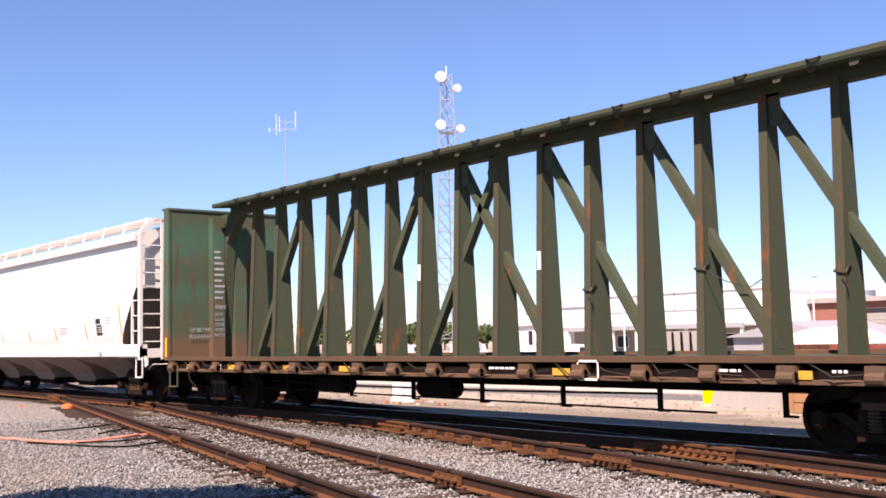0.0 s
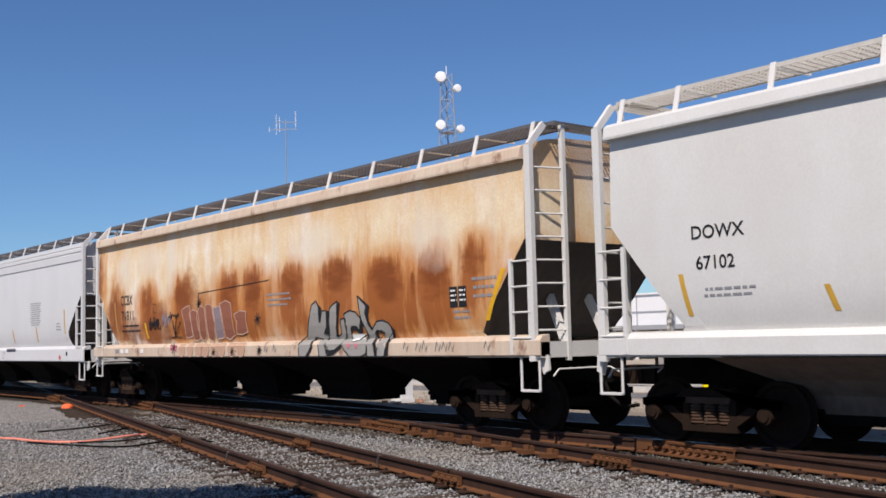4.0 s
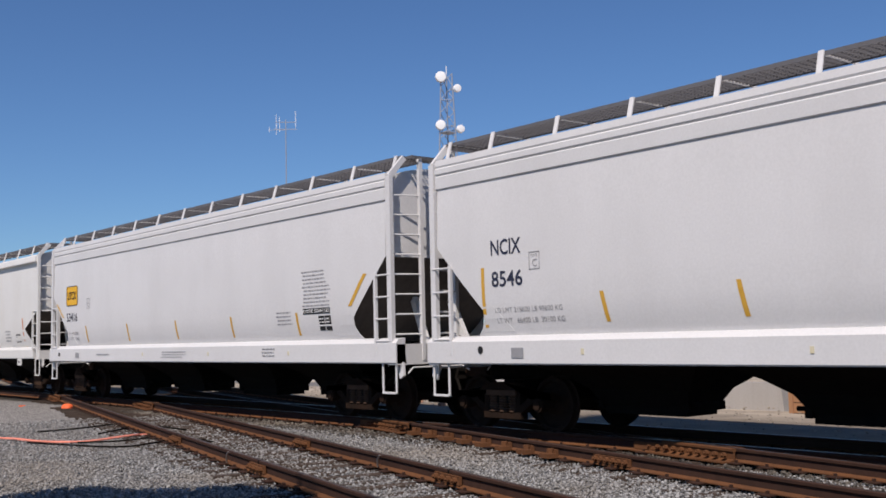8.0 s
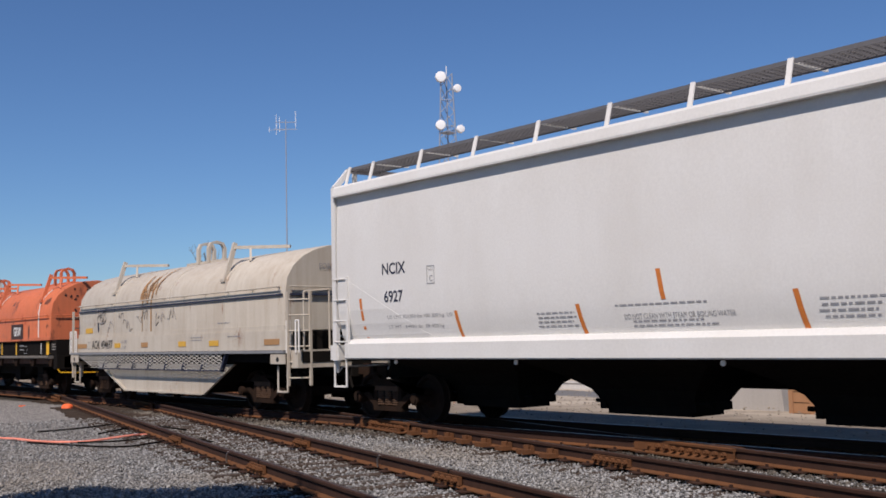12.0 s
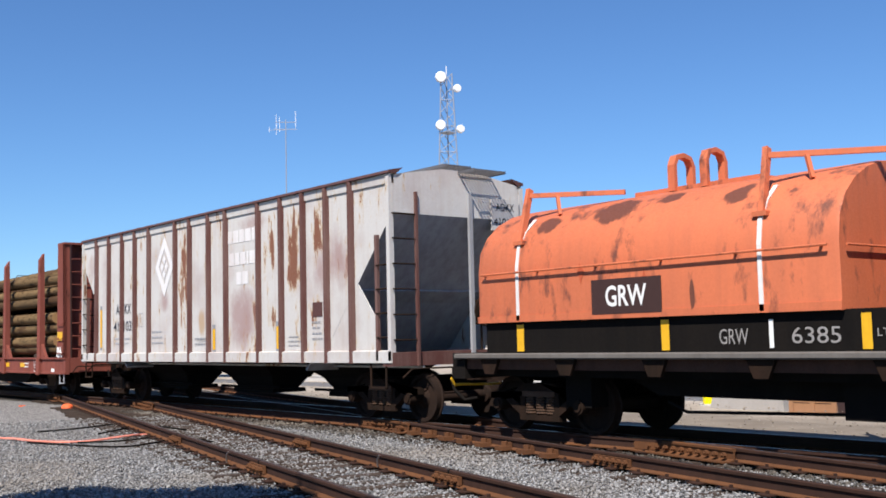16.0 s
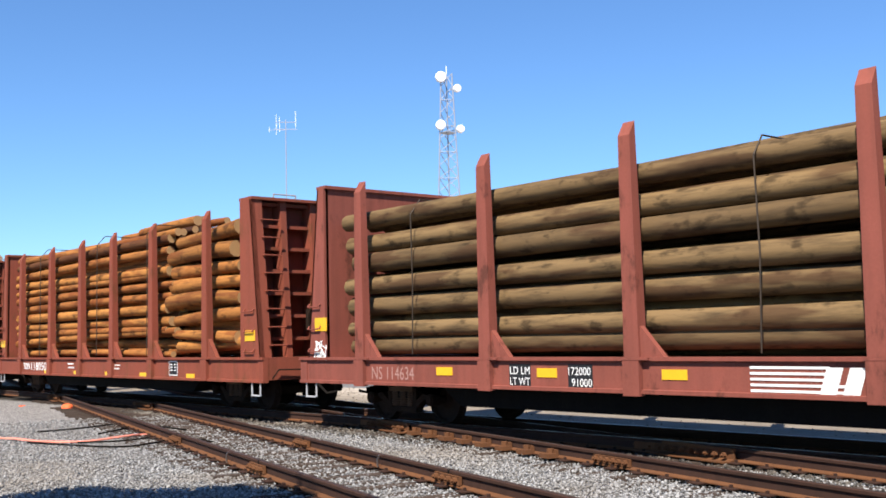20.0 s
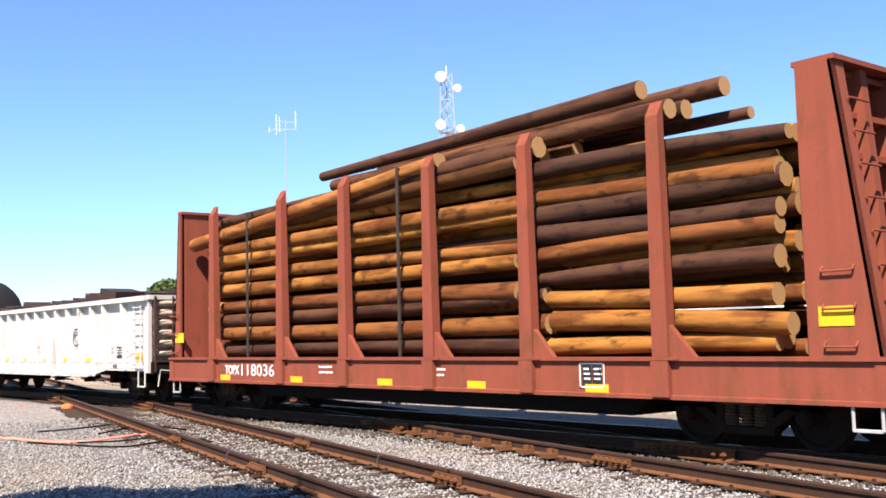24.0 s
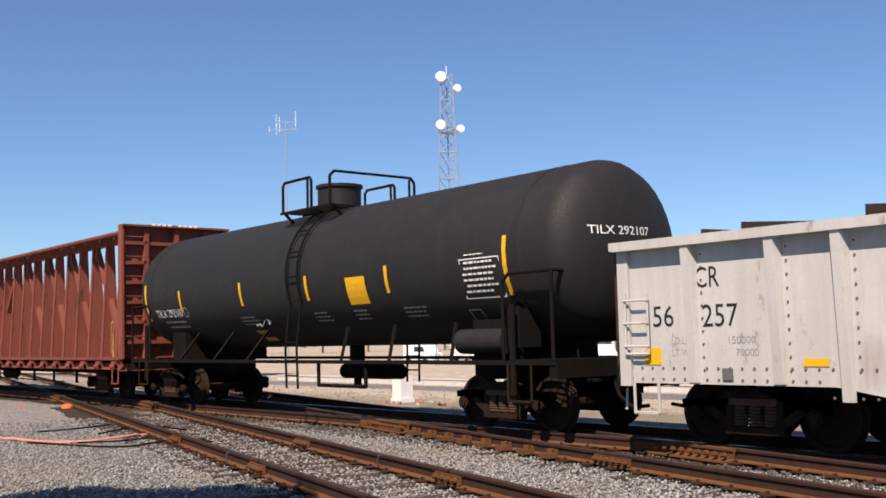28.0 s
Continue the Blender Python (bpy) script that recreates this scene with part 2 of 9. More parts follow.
patches(M_RUSTBEIGE, [(x, z - 0.05, w * 1.1, h * 1.1, f) for x, z, w, h, f in RUST_BANDS], (0.31, 0.095, 0.026), 0.05, 0.75, 0.9, 2.0, (4.5, 4.5, 0.7), True)
patches(M_RUSTBEIGE, [(x, z + 0.2, w * 0.9, h * 0.6, f) for x, z, w, h, f in RUST_BANDS], (0.19, 0.052, 0.016), 0.1, 1.0, 0.8, 1.6, (1.5, 1.5, 4.0))
patches(M_RUSTBEIGE, ((-6.58, 3.4, 0.55, 0.6, 0.8), (-5.05, 3.53, 0.9, 0.5, 0.8), (-3.77, 3.45, 0.4, 0.9, 0.8), (2.5, 3.3, 0.9, 0.5, 0.7), (6.0, 3.1, 0.7, 0.6, 0.6)), (0.68, 0.60, 0.50), 0.0, 0.9, 0.75, 0.6, (2.0, 2.0, 1.2))
patches(M_RUSTBEIGE, ((-4.61, 1.85, 1.0, 0.75, 1.0), (-6.13, 1.75, 0.9, 0.5, 0.8), (-2.80, 2.3, 0.8, 0.9, 0.8), (-7.29, 2.2, 0.35, 0.8, 0.8), (-8.1, 3.3, 0.25, 0.9, 0.55)), (0.22, 0.066, 0.022), 0.05, 0.8, 0.8, 1.1, (2.6, 2.6, 3.0))
M_RUSTBEIGE_SILL = worn("rust_stained_sill", (0.62, 0.51, 0.40), (0.40, 0.20, 0.10), dirt_amount=0.4, rust_amount=0.22, rough=0.6)
M_RAIL = worn("rusty_rail", (0.060, 0.030, 0.021), (0.03, 0.018, 0.014), dirt_amount=0.7, rough=0.85, gloss=0.1)
M_SHINE = plain("worn_rail_head", (0.30, 0.28, 0.27), 0.35, 0.9)
M_DULLHEAD = plain("dull_brown_rail_head", (0.055, 0.036, 0.03), 0.5, 0.3)
M_TIE = worn("old_tie", (0.075, 0.055, 0.044), (0.035, 0.027, 0.022), dirt_amount=0.6, rough=0.95, gloss=0.05)
M_SLATE = plain("blue_black_lettering", (0.03, 0.035, 0.06), 0.6)
M_YELLOW = plain("yellow_reflector", (0.74, 0.40, 0.02), 0.4)


def ground_material():
    """Grey gravel on the near side, darkened for oil and shade under the rails, pale sandy dirt beyond."""
    m, tree, bsdf = nodes_of("gravel_and_dirt")
    tc = tree.nodes.new("ShaderNodeTexCoord")
    sep = tree.nodes.new("ShaderNodeSeparateXYZ")
    tree.links.new(tc.outputs["Object"], sep.inputs["Vector"])
    stones, broad, patch = noise_at(tree, 18, 6), noise_at(tree, 0.25, 5), noise_at(tree, 0.9, 8, rough=0.7)
    wob = tree.nodes.new("ShaderNodeMath")
    wob.operation = "MULTIPLY_ADD"
    wob.inputs[1].default_value = 2.4
    tree.links.new(broad, wob.inputs[0])
    tree.links.new(sep.outputs["Y"], wob.inputs[2])
    c = blend(tree, ramp(tree, stones, 0.35, 0.65), (0.07, 0.066, 0.062), (0.33, 0.31, 0.29))
    sand = blend(tree, ramp(tree, patch, 0.35, 0.7), (0.25, 0.21, 0.165), (0.17, 0.14, 0.11))
    sand = blend(tree, ramp(tree, stones, 0.5, 0.75, 0, 0.5), sand, (0.20, 0.165, 0.13))
    # bed under the train: oil plus the shade there, put into the colour
    oil_shade = blend(tree, ramp(tree, stones, 0.35, 0.65), (0.02, 0.018, 0.016), (0.07, 0.06, 0.05))
    c = blend(tree, ramp(tree, wob.outputs[0], 11.9, 12.4), c, oil_shade)
    c = blend(tree, ramp(tree, wob.outputs[0], 15.6, 16.6), c, sand)
    c = blend(tree, ramp(tree, wob.outputs[0], 18.6, 21.5, 0, 0.85), c, blend(tree, ramp(tree, patch, 0.42, 0.62), (0.46, 0.395, 0.315), (0.30, 0.25, 0.195)))
    tree.links.new(c, bsdf.inputs["Base Color"])
    bsdf.inputs["Roughness"].default_value, bsdf.inputs["Specular IOR Level"].default_value = 0.95, 0.05
    bump(tree, bsdf, stones, 0.7, 0.03)
    return m


M_GROUND = ground_material()


def peeling_paint():
    """White paint with mauve weathering, rust that breaks through in upright patches with a yellowed rim, and fine flecks."""
    m, tree, bsdf = nodes_of("peeling_white_paint")
    cloud = noise_at(tree, 0.8, 5, (1, 1, 0.9), 0.6)
    columns = noise_at(tree, 1.0, 2, (0.75, 0.0, 0.28))
    # places where most of the paint has gone: x, z, half width, half height
    sep = tree.nodes.new("ShaderNodeSeparateXYZ")
    tree.links.new(tree.nodes.new("ShaderNodeTexCoord").outputs["Object"], sep.inputs[0])

    def calc(op, p, q, r=0.0):
        n = tree.nodes.new("ShaderNodeMath")
        n.operation = op
        for k, v in enumerate((p, q, r)):
            if isinstance(v, float):
                n.inputs[k].default_value = v
            else:
                tree.links.new(v, n.inputs[k])
        return n.outputs[0]

    total = calc("MULTIPLY_ADD", columns, 0.55, 0.21)
    for px, pz, rx, rz, force in ((3.92, 3.5, 0.40, 1.2, 0.24), (4.86, 3.5, 0.32, 0.9, 0.22), (-0.92, 2.8, 0.38, 1.9, 0.3), (3.1, 3.35, 0.14, 0.5, 0.2), (3.16, 1.95, 0.12, 0.4, 0.2), (3.0, 3.4, 0.35, 1.0, 0.06), (-0.1, 3.7, 0.3, 0.5, 0.12), (4.75, 2.0, 0.3, 0.4, 0.16), (6.95, 3.9, 0.3, 0.5, 0.16), (0.0, 2.4, 7.0, 0.35, -0.06)):
        dx = calc("DIVIDE", calc("SUBTRACT", sep.outputs[0], px), rx)
        dz = calc("DIVIDE", calc("SUBTRACT", sep.outputs[2], pz), rz)
        near = calc("MAXIMUM", calc("SUBTRACT", 1.0, calc("MULTIPLY_ADD", dx, dx, calc("MULTIPLY", dz, dz))), 0.0)
        total = calc("MULTIPLY_ADD", near, force, total)
    flecks = noise_at(tree, 1.0, 7, (5.0, 5.0, 1.3), 0.72)
    grain = noise_at(tree, 28, 3)
    c = blend(tree, ramp(tree, cloud, 0.48, 0.72, 0, 0.75), (0.55, 0.53, 0.50), (0.40, 0.32, 0.30))
    c = blend(tree, ramp(tree, noise_at(tree, 1.0, 4, (7, 7, 0.3)), 0.5, 0.75, 0, 0.35), c, (0.42, 0.34, 0.28))
    mix = tree.nodes.new("ShaderNodeMath")
    mix.operation = "MULTIPLY_ADD"
    mix.inputs[1].default_value = 1.25
    tree.links.new(flecks, mix.inputs[0])
    tree.links.new(calc("SUBTRACT", total, 0.2), mix.inputs[2])
    c = blend(tree, ramp(tree, mix.outputs[0], 1.0, 1.08, 0, 0.75), c, (0.50, 0.36, 0.20))
    c = blend(tree, ramp(tree, mix.outputs[0], 1.07, 1.12, 0, 0.95), c, (0.18, 0.06, 0.032))
    c = blend(tree, ramp(tree, grain, 0.3, 0.7, 0, 0.15), c, (0.28, 0.24, 0.22))
    tree.links.new(c, bsdf.inputs["Base Color"])
    bsdf.inputs["Roughness"].default_value, bsdf.inputs["Specular IOR Level"].default_value = 0.78, 0.12
    bump(tree, bsdf, mix.outputs[0], 0.25, 0.006)
    return m


M_RUSTWHITE = peeling_paint()
patches(M_RUSTWHITE, ((1.84, 2.0, 0.62, 0.75, 1.0), (-2.04, 2.5, 0.3, 0.35, 0.8), (5.5, 3.0, 0.5, 0.6, 0.7), (2.3, 3.95, 0.6, 0.2, 0.6), (-6.6, 3.6, 0.4, 0.4, 0.6), (4.9, 2.8, 0.3, 0.5, 0.5)), (0.31, 0.19, 0.175), 0.0, 0.8, 0.75, 0.9, (2.5, 2.5, 1.6))
patches(M_RUSTWHITE, ((-0.03, 1.95, 0.2, 0.35, 1.0),), (0.40, 0.25, 0.12), 0.1, 0.8, 0.7)

# ---- ground ----
TRACK_Y = 12.3
TIE_TOP = -0.182
CROSS = -math.atan(0.23)
ground = Geo()
for y0, z0, y1, z1 in ((-2500, -0.25, 17.0, -0.25), (17.0, -0.25, 20.5, -0.33), (20.5, -0.33, 26.0, -0.6), (26.0, -0.6, 33.0, -1.43), (33.0, -1.43, 2500, -1.45)):
    ground.add([(-2500, y0, z0), (2500, y0, z0), (2500, y1, z1), (-2500, y1, z1)], [(0, 1, 2, 3)])
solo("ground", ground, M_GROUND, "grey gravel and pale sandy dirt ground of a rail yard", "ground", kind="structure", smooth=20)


def gravel(name, count, region, size, z, material, label, seed):
    """Loose angular stones, each a squashed eight-sided lump, in one mesh."""
    rng = np.random.default_rng(seed)
    base = np.array([(1, 0, 0), (-1, 0, 0), (0, 1, 0), (0, -1, 0), (0, 0, 1), (0, 0, -1)], float)
    tris = np.array([(0, 2, 4), (2, 1, 4), (1, 3, 4), (3, 0, 4), (2, 0, 5), (1, 2, 5), (3, 1, 5), (0, 3, 5)])
    pts = region(rng, count)
    n = len(pts)
    scale = rng.uniform(size[0], size[1], (n, 1, 1)) * rng.uniform(0.6, 1.25, (n, 1, 3)) * np.array([1, 1, 0.72])
    v = base[None] * scale * rng.uniform(0.75, 1.25, (n, 6, 1)) + rng.uniform(-0.25, 0.25, (n, 6, 3)) * scale
    a, b = rng.uniform(0, 2 * math.pi, n), rng.uniform(-0.6, 0.6, n)
    ca, sa, cb, sb = np.cos(a), np.sin(a), np.cos(b), np.sin(b)
    x, y, w = v[..., 0], v[..., 1], v[..., 2]
    y, w = y * cb[:, None] - w * sb[:, None], y * sb[:, None] + w * cb[:, None]
    x, y = x * ca[:, None] - y * sa[:, None], x * sa[:, None] + y * ca[:, None]
    v = np.stack([x + pts[:, 0:1], y + pts[:, 1:2], w + z + rng.uniform(-0.012, 0.02, (n, 1))], -1).reshape(-1, 3)
    f = (tris[None] + 6 * np.arange(n)[:, None, None]).reshape(-1, 3)
    me = bpy.data.meshes.new(name)
    me.vertices.add(len(v))
    me.vertices.foreach_set("co", v.ravel())
    me.loops.add(f.size)
    me.loops.foreach_set("vertex_index", f.ravel().astype(np.int32))
    me.polygons.add(len(f))
    me.polygons.foreach_set("loop_start", np.arange(0, f.size, 3, dtype=np.int32))
    me.update(calc_edges=True)
    me.validate()
    me.materials.append(material)
    return tagged(new(name, me), label, "gravel", kind="stuff")


def near_strip(rng, count):
    """Scatter over the view's foreground, thinning out with distance."""
    r = rng.uniform(4.6, 26, count) ** 1.0
    a = rng.uniform(math.radians(112), math.radians(172), count)
    p = np.stack([r * np.cos(a), r * np.sin(a)], 1)
    keep = (rng.uniform(0, 1, count) < np.clip(9.0 / r, 0, 1)) & (p[:, 1] < 10.9) & (p[:, 1] > 1.5)
    return p[keep]


def under_train(rng, count):
    return np.stack([rng.uniform(-26, -3, count), rng.uniform(10.6, 14.6, count)], 1)


def stone_material(name, dark, light):
    m, tree, bsdf = nodes_of(name)
    g = tree.nodes.new("ShaderNodeNewGeometry")
    cr = tree.nodes.new("ShaderNodeValToRGB")
    cr.color_ramp.elements[0].color, cr.color_ramp.elements[1].color = (*dark, 1), (*light, 1)
    e = cr.color_ramp.elements.new(0.55)
    e.color = (*(0.5 * a + 0.5 * b for a, b in zip(dark, light)), 1)
    tree.links.new(g.outputs["Random Per Island"], cr.inputs["Fac"])
    broad = ramp(tree, noise_at(tree, 0.35, 4), 0.48, 0.66, 0, 0.5)
    c = blend(tree, broad, cr.outputs["Color"], (0.31, 0.265, 0.215))
    c = blend(tree, ramp(tree, noise_at(tree, 60, 3), 0.35, 0.65, 0, 0.3), c, (0.16, 0.15, 0.14))
    tree.links.new(c, bsdf.inputs["Base Color"])
    bsdf.inputs["Roughness"].default_value, bsdf.inputs["Specular IOR Level"].default_value = 0.95, 0.05
    return m


# stones under the train carry the same oil and shade in their colour
M_DARKSTONE = stone_material("oil_and_shade_stone", (0.02, 0.018, 0.016), (0.10, 0.085, 0.07))
M_STONE = stone_material("crushed_stone", (0.09, 0.089, 0.088), (0.42, 0.415, 0.405))
gravel("ballast", 300000, near_strip, (0.010, 0.026), -0.221, M_STONE, "grey crushed stone ballast round the tracks", 3)
gravel("ballast", 16000, under_train, (0.025, 0.05), -0.22, M_DARKSTONE, "crushed stone ballast under the train, darkened with oil and shade", 4)


def far_dirt(rng, count):
    return np.stack([rng.uniform(-70, 8, count), rng.uniform(14.6, 24, count) ** 1.0], 1)


M_CLOD = stone_material("tan_clod", (0.17, 0.14, 0.11), (0.40, 0.345, 0.28))
gravel("dirt_clods", 7000, far_dirt, (0.012, 0.035), -0.25, M_CLOD, "tan clods and pebbles strewn over the dirt", 5)

# ---- tracks ----
M_RUSTIRON = worn("orange_rusted_iron", (0.145, 0.062, 0.028), (0.07, 0.035, 0.021), dirt_amount=0.6, rough=0.9, gloss=0.08)
RAIL = [(-0.07, -0.17), (0.07, -0.17), (0.07, -0.158), (0.014, -0.135), (0.012, -0.05), (0.034, -0.038), (0.036, -0.008), (0.026, 0.0),
        (-0.026, 0.0), (-0.036, -0.008), (-0.034, -0.038), (-0.012, -0.05), (-0.014, -0.135), (-0.07, -0.158)]


def bolt(g, x, y, z, out):
    """A square nut on a bar's face, on the side that out names."""
    g.tube((x, y, z), (x, y + 0.05 * out, z), 0.034, 6)
    g.tube((x, y + 0.05 * out, z), (x, y + 0.075 * out, z), 0.016, 6)


TIE_MESH = Geo().hexa([(-0.11, -1.3, -0.18), (0.11, -1.3, -0.18), (0.11, 1.3, -0.18), (-0.11, 1.3, -0.18),
                       (-0.105, -1.3, -0.005), (0.1, -1.3, 0.0), (0.105, 1.3, -0.004), (-0.1, 1.3, 0.0)]).mesh("tie", M_TIE)
PLATE_MESH = Geo().box(-0.09, 0.09, -0.17, 0.17, 0, 0.014).box(-0.02, 0.01, -0.105, -0.075, 0.014, 0.045).box(-0.01, 0.02, 0.075, 0.105, 0.014, 0.045).mesh("tie_plate", M_RAIL)


def track(name, centre, angle, a, b, near, label, step=0.53):
    t = thing(name, label, "railway track", kind="structure", at=(*centre, 0))
    t.rotation_euler = (0, 0, angle)
    rng = random.Random(len(name) + int(centre[1] * 7))
    for side in (-0.7525, 0.7525):
        me = Geo().prism_x([(y + side, z) for y, z in RAIL], a, b).mesh("rail", M_RAIL)
        me.materials.append(M_RUSTIRON)
        for p in me.polygons:
            if p.center.z < -0.1:
                p.material_index = 1
        part("rail", me, None, t)
        part("rail_head", Geo().prism_x([(side - 0.024, 0.0005), (side + 0.024, 0.0005), (side + 0.02, 0.003), (side - 0.02, 0.003)], a, b), M_SHINE if name == "main_track" else M_DULLHEAD, t, "narrow running surface of the rail")
    x = near[0]
    while x < near[1]:
        tie = part("tie", TIE_MESH, None, t)
        tie.location, tie.rotation_euler = (x + rng.uniform(-0.03, 0.03), rng.uniform(-0.08, 0.08), TIE_TOP - rng.uniform(0.008, 0.032)), (0, 0, rng.uniform(-0.03, 0.03))
        for side in (-0.7525, 0.7525):
            p = part("tie_plate", PLATE_MESH, None, t)
            p.location = (x, side, TIE_TOP)
        x += step
    return t


def joint_bar(t, x0, x1, side, out, bolts):
    """A bolted splice bar on one side of a rail."""
    y = side + out * 0.03
    g = Geo().prism_x([(y, -0.135), (y + out * 0.035, -0.14), (y + out * 0.028, -0.09), (y + out * 0.035, -0.045), (y, -0.045)], x0, x1)
    for k in range(bolts):
        bolt(g, x0 + (k + 0.5) * (x1 - x0) / bolts, y + out * 0.028, -0.09, out)
    part("joint_bar", g, M_RUSTIRON, t, "orange-rusted bolted joint bar")


def frog(t, x, side, reach, lean):
    """The casting and guard rails where two rails cross."""
    g = Geo()
    for d in (-0.075, 0.075):
        g.prism_x([(side + d + y * 0.9, z) for y, z in RAIL], x - reach, x + reach)
    g.beam((x - reach * 0.7, side - reach * 0.7 * lean, -0.09), (x + reach * 0.7, side + reach * 0.7 * lean, -0.09), 0.12, 0.1)
    part("frog", g, M_RUSTIRON, t, "rust-brown crossing frog with guard rails")
    b = Geo().box(x - reach, x + reach, side - 0.26, side + 0.26, -0.176, -0.158)
    for k in range(13):
        bolt(b, x - reach * 0.9 + k * reach * 0.15, side - 0.13, -0.085, -1)
    part("frog_plate", b, M_RUSTIRON, t, "rusty base plate with a row of bolts")


main_track = track("main_track", (0, TRACK_Y), 0, -190, 60, (-34, 0), "straight rusty track under the passing train")
far_crossing = track("crossing_track", (-10, 11.0), CROSS, -60, 40, (-24, 8), "rusty track that crosses the train's track at a shallow angle")
near_crossing = track("crossing_track", (-10, 7.0), CROSS, -60, 40, (-20, 8), "rusty track with worn brown rails in grey ballast")
# where the crossing tracks meet the near rail of the main track
for t, x, side in ((far_crossing, -5.73, -0.7525), (far_crossing, 0.82, 0.7525), (near_crossing, -23.5, -0.7525), (near_crossing, -17.0, 0.7525)):
    frog(t, x, side, 1.1, 0.23)
joint_bar(far_crossing, 1.0, 1.75, -0.7525, -1, 6)
for k in range(9):
    g = Geo().box(-5.0 + k * 0.62, -4.8 + k * 0.62, -0.98, -0.80, -0.172, -0.11)
    g.tube((-4.9 + k * 0.62, -0.87, -0.12), (-4.9 + k * 0.62, -0.87, -0.05), 0.05, 8)
    g.box(-4.94 + k * 0.62, -4.82 + k * 0.62, -0.84, -0.79, -0.17, -0.06)
    part("rail_brace", g, M_RUSTIRON, far_crossing, "rust-orange rail brace")
for x, side in ((-6.6, -0.7525), (-1.9, -0.7525), (-4.6, 0.7525), (0.4, 0.7525), (2.6, -0.7525)):
    joint_bar(near_crossing, x, x + 0.62, side, -1, 4)
    part("rail_gap", Geo().box(x + 0.29, x + 0.33, side - 0.04, side + 0.04, -0.05, 0.0045), M_BLACK, near_crossing)
for x, side in ((-2.9, -0.7525), (-1.2, 0.7525)):
    g = Geo().pipe([(x, side - 0.09, -0.15), (x + 0.02, side - 0.1, -0.05), (x + 0.05, side - 0.08, 0.0)], 0.014)
    part("bond_wire", g, M_SHINE, near_crossing, "short pale bond wire clipped to the rail")

# ---- parts that every car shares ----


# the train runs at 8.1 m/s; the metres by which it gains or falls behind, time by time
PACE = ((0, -1.5), (0.5, -1.56), (1, -1.61), (1.5, -1.59), (2, -1.56), (2.5, -1.61), (3.5, -1.65), (4.5, -1.58), (5.5, -1.59), (6.5, -1.55), (7.5, -1.56), (8, -1.51), (8.5, -1.48), (9.5, -1.46), (10.5, -1.36), (11.5, -1.32), (12.5, -1.23), (13.5, -1.22), (14.5, -1.22), (15, -1.3), (15.5, -1.39), (16, -1.36), (16.5, -1.31), (17, -1.2), (17.5, -1.16), (18, -1.16), (18.5, -1.13), (19, -1.05), (20, -1.14), (20.5, -1.21), (21, -1.2), (22, -1.15), (22.5, -1.16), (23.5, -1.13), (24.5, -1.1), (25, -1.05), (25.5, -1.08), (26, -1.21), (26.5, -1.25), (27, -1.24), (27.5, -1.12), (28, -1))


def train_shift(t):
    return 8.1 * t + float(np.interp(t, [a for a, b in PACE], [b for a, b in PACE]))


RIDERS, WHEELSETS = [], []


def car(name, s0, s1, label, category):
    mid = (s0 + s1) / 2
    c = thing(name, label, category, "cars of the train", at=(mid, TRACK_Y, 0))
    RIDERS.append((c, mid))
    return c, (s1 - s0) / 2


def load(name, label, category, mid):
    c = thing(name, label, category, at=(mid, TRACK_Y, 0))
    RIDERS.append((c, mid))
    return c


WHEEL_R = 0.42


def ring(r, y, n=28):
    return [(r * math.cos(2 * math.pi * k / n), y, r * math.sin(2 * math.pi * k / n)) for k in range(n)]


def wheelset_mesh():
    g = Geo()
    for s in (-1, 1):
        g.loft([ring(r, s * y) for r, y in ((0.09, 0.62), (0.15, 0.64), (0.17, 0.70), (0.34, 0.69), (0.36, 0.665), (0.445, 0.665), (0.45, 0.69), (0.42, 0.705), (0.415, 0.80), (0.36, 0.80), (0.34, 0.74), (0.17, 0.755), (0.14, 0.80), (0.09, 0.82))])
        g.tube((0, s * 0.8, 0), (0, s * 1.03, 0), 0.085, 12)
    g.tube((0, -0.66, 0), (0, 0.66, 0), 0.09, 12)
    return g.mesh("wheelset", M_WHEEL, 35)


def side_frame_mesh():
    """Cast truss frame with two windows and a spring opening."""
    g = Geo()
    for s in (-1, 1):
        g.prism_y([(s * 1.08, 0.50), (s * 0.66, 0.50), (s * 0.60, 0.58), (s * 0.36, 0.72), (s * 0.0, 0.74), (s * 0.0, 0.62), (s * 0.30, 0.60), (s * 0.62, 0.44), (s * 1.02, 0.62)][:3] + [(s * 0.34, 0.74), (0, 0.76), (0, 0.64), (s * 0.34, 0.62), (s * 0.70, 0.60), (s * 1.08, 0.60)], -0.075, 0.075)
        g.beam((s * 0.70, 0, 0.52), (s * 0.30, 0, 0.26), 0.15, 0.11, (0, 0, 1))
        g.box(s * 0.36 - 0.05, s * 0.36 + 0.05, -0.07, 0.07, 0.25, 0.68)
        g.box(s * 0.86 - 0.14, s * 0.86 + 0.14, -0.06, 0.08, 0.50, 0.62)
        g.tube((s * 0.86, -0.14, 0.42), (s * 0.86, 0.02, 0.42), 0.105, 14)
        g.tube((s * 0.86, -0.165, 0.42), (s * 0.86, -0.13, 0.42), 0.07, 12)
    g.box(-0.42, 0.42, -0.08, 0.08, 0.19, 0.28)
    return g.mesh("side_frame", M_TRUCK, 40)


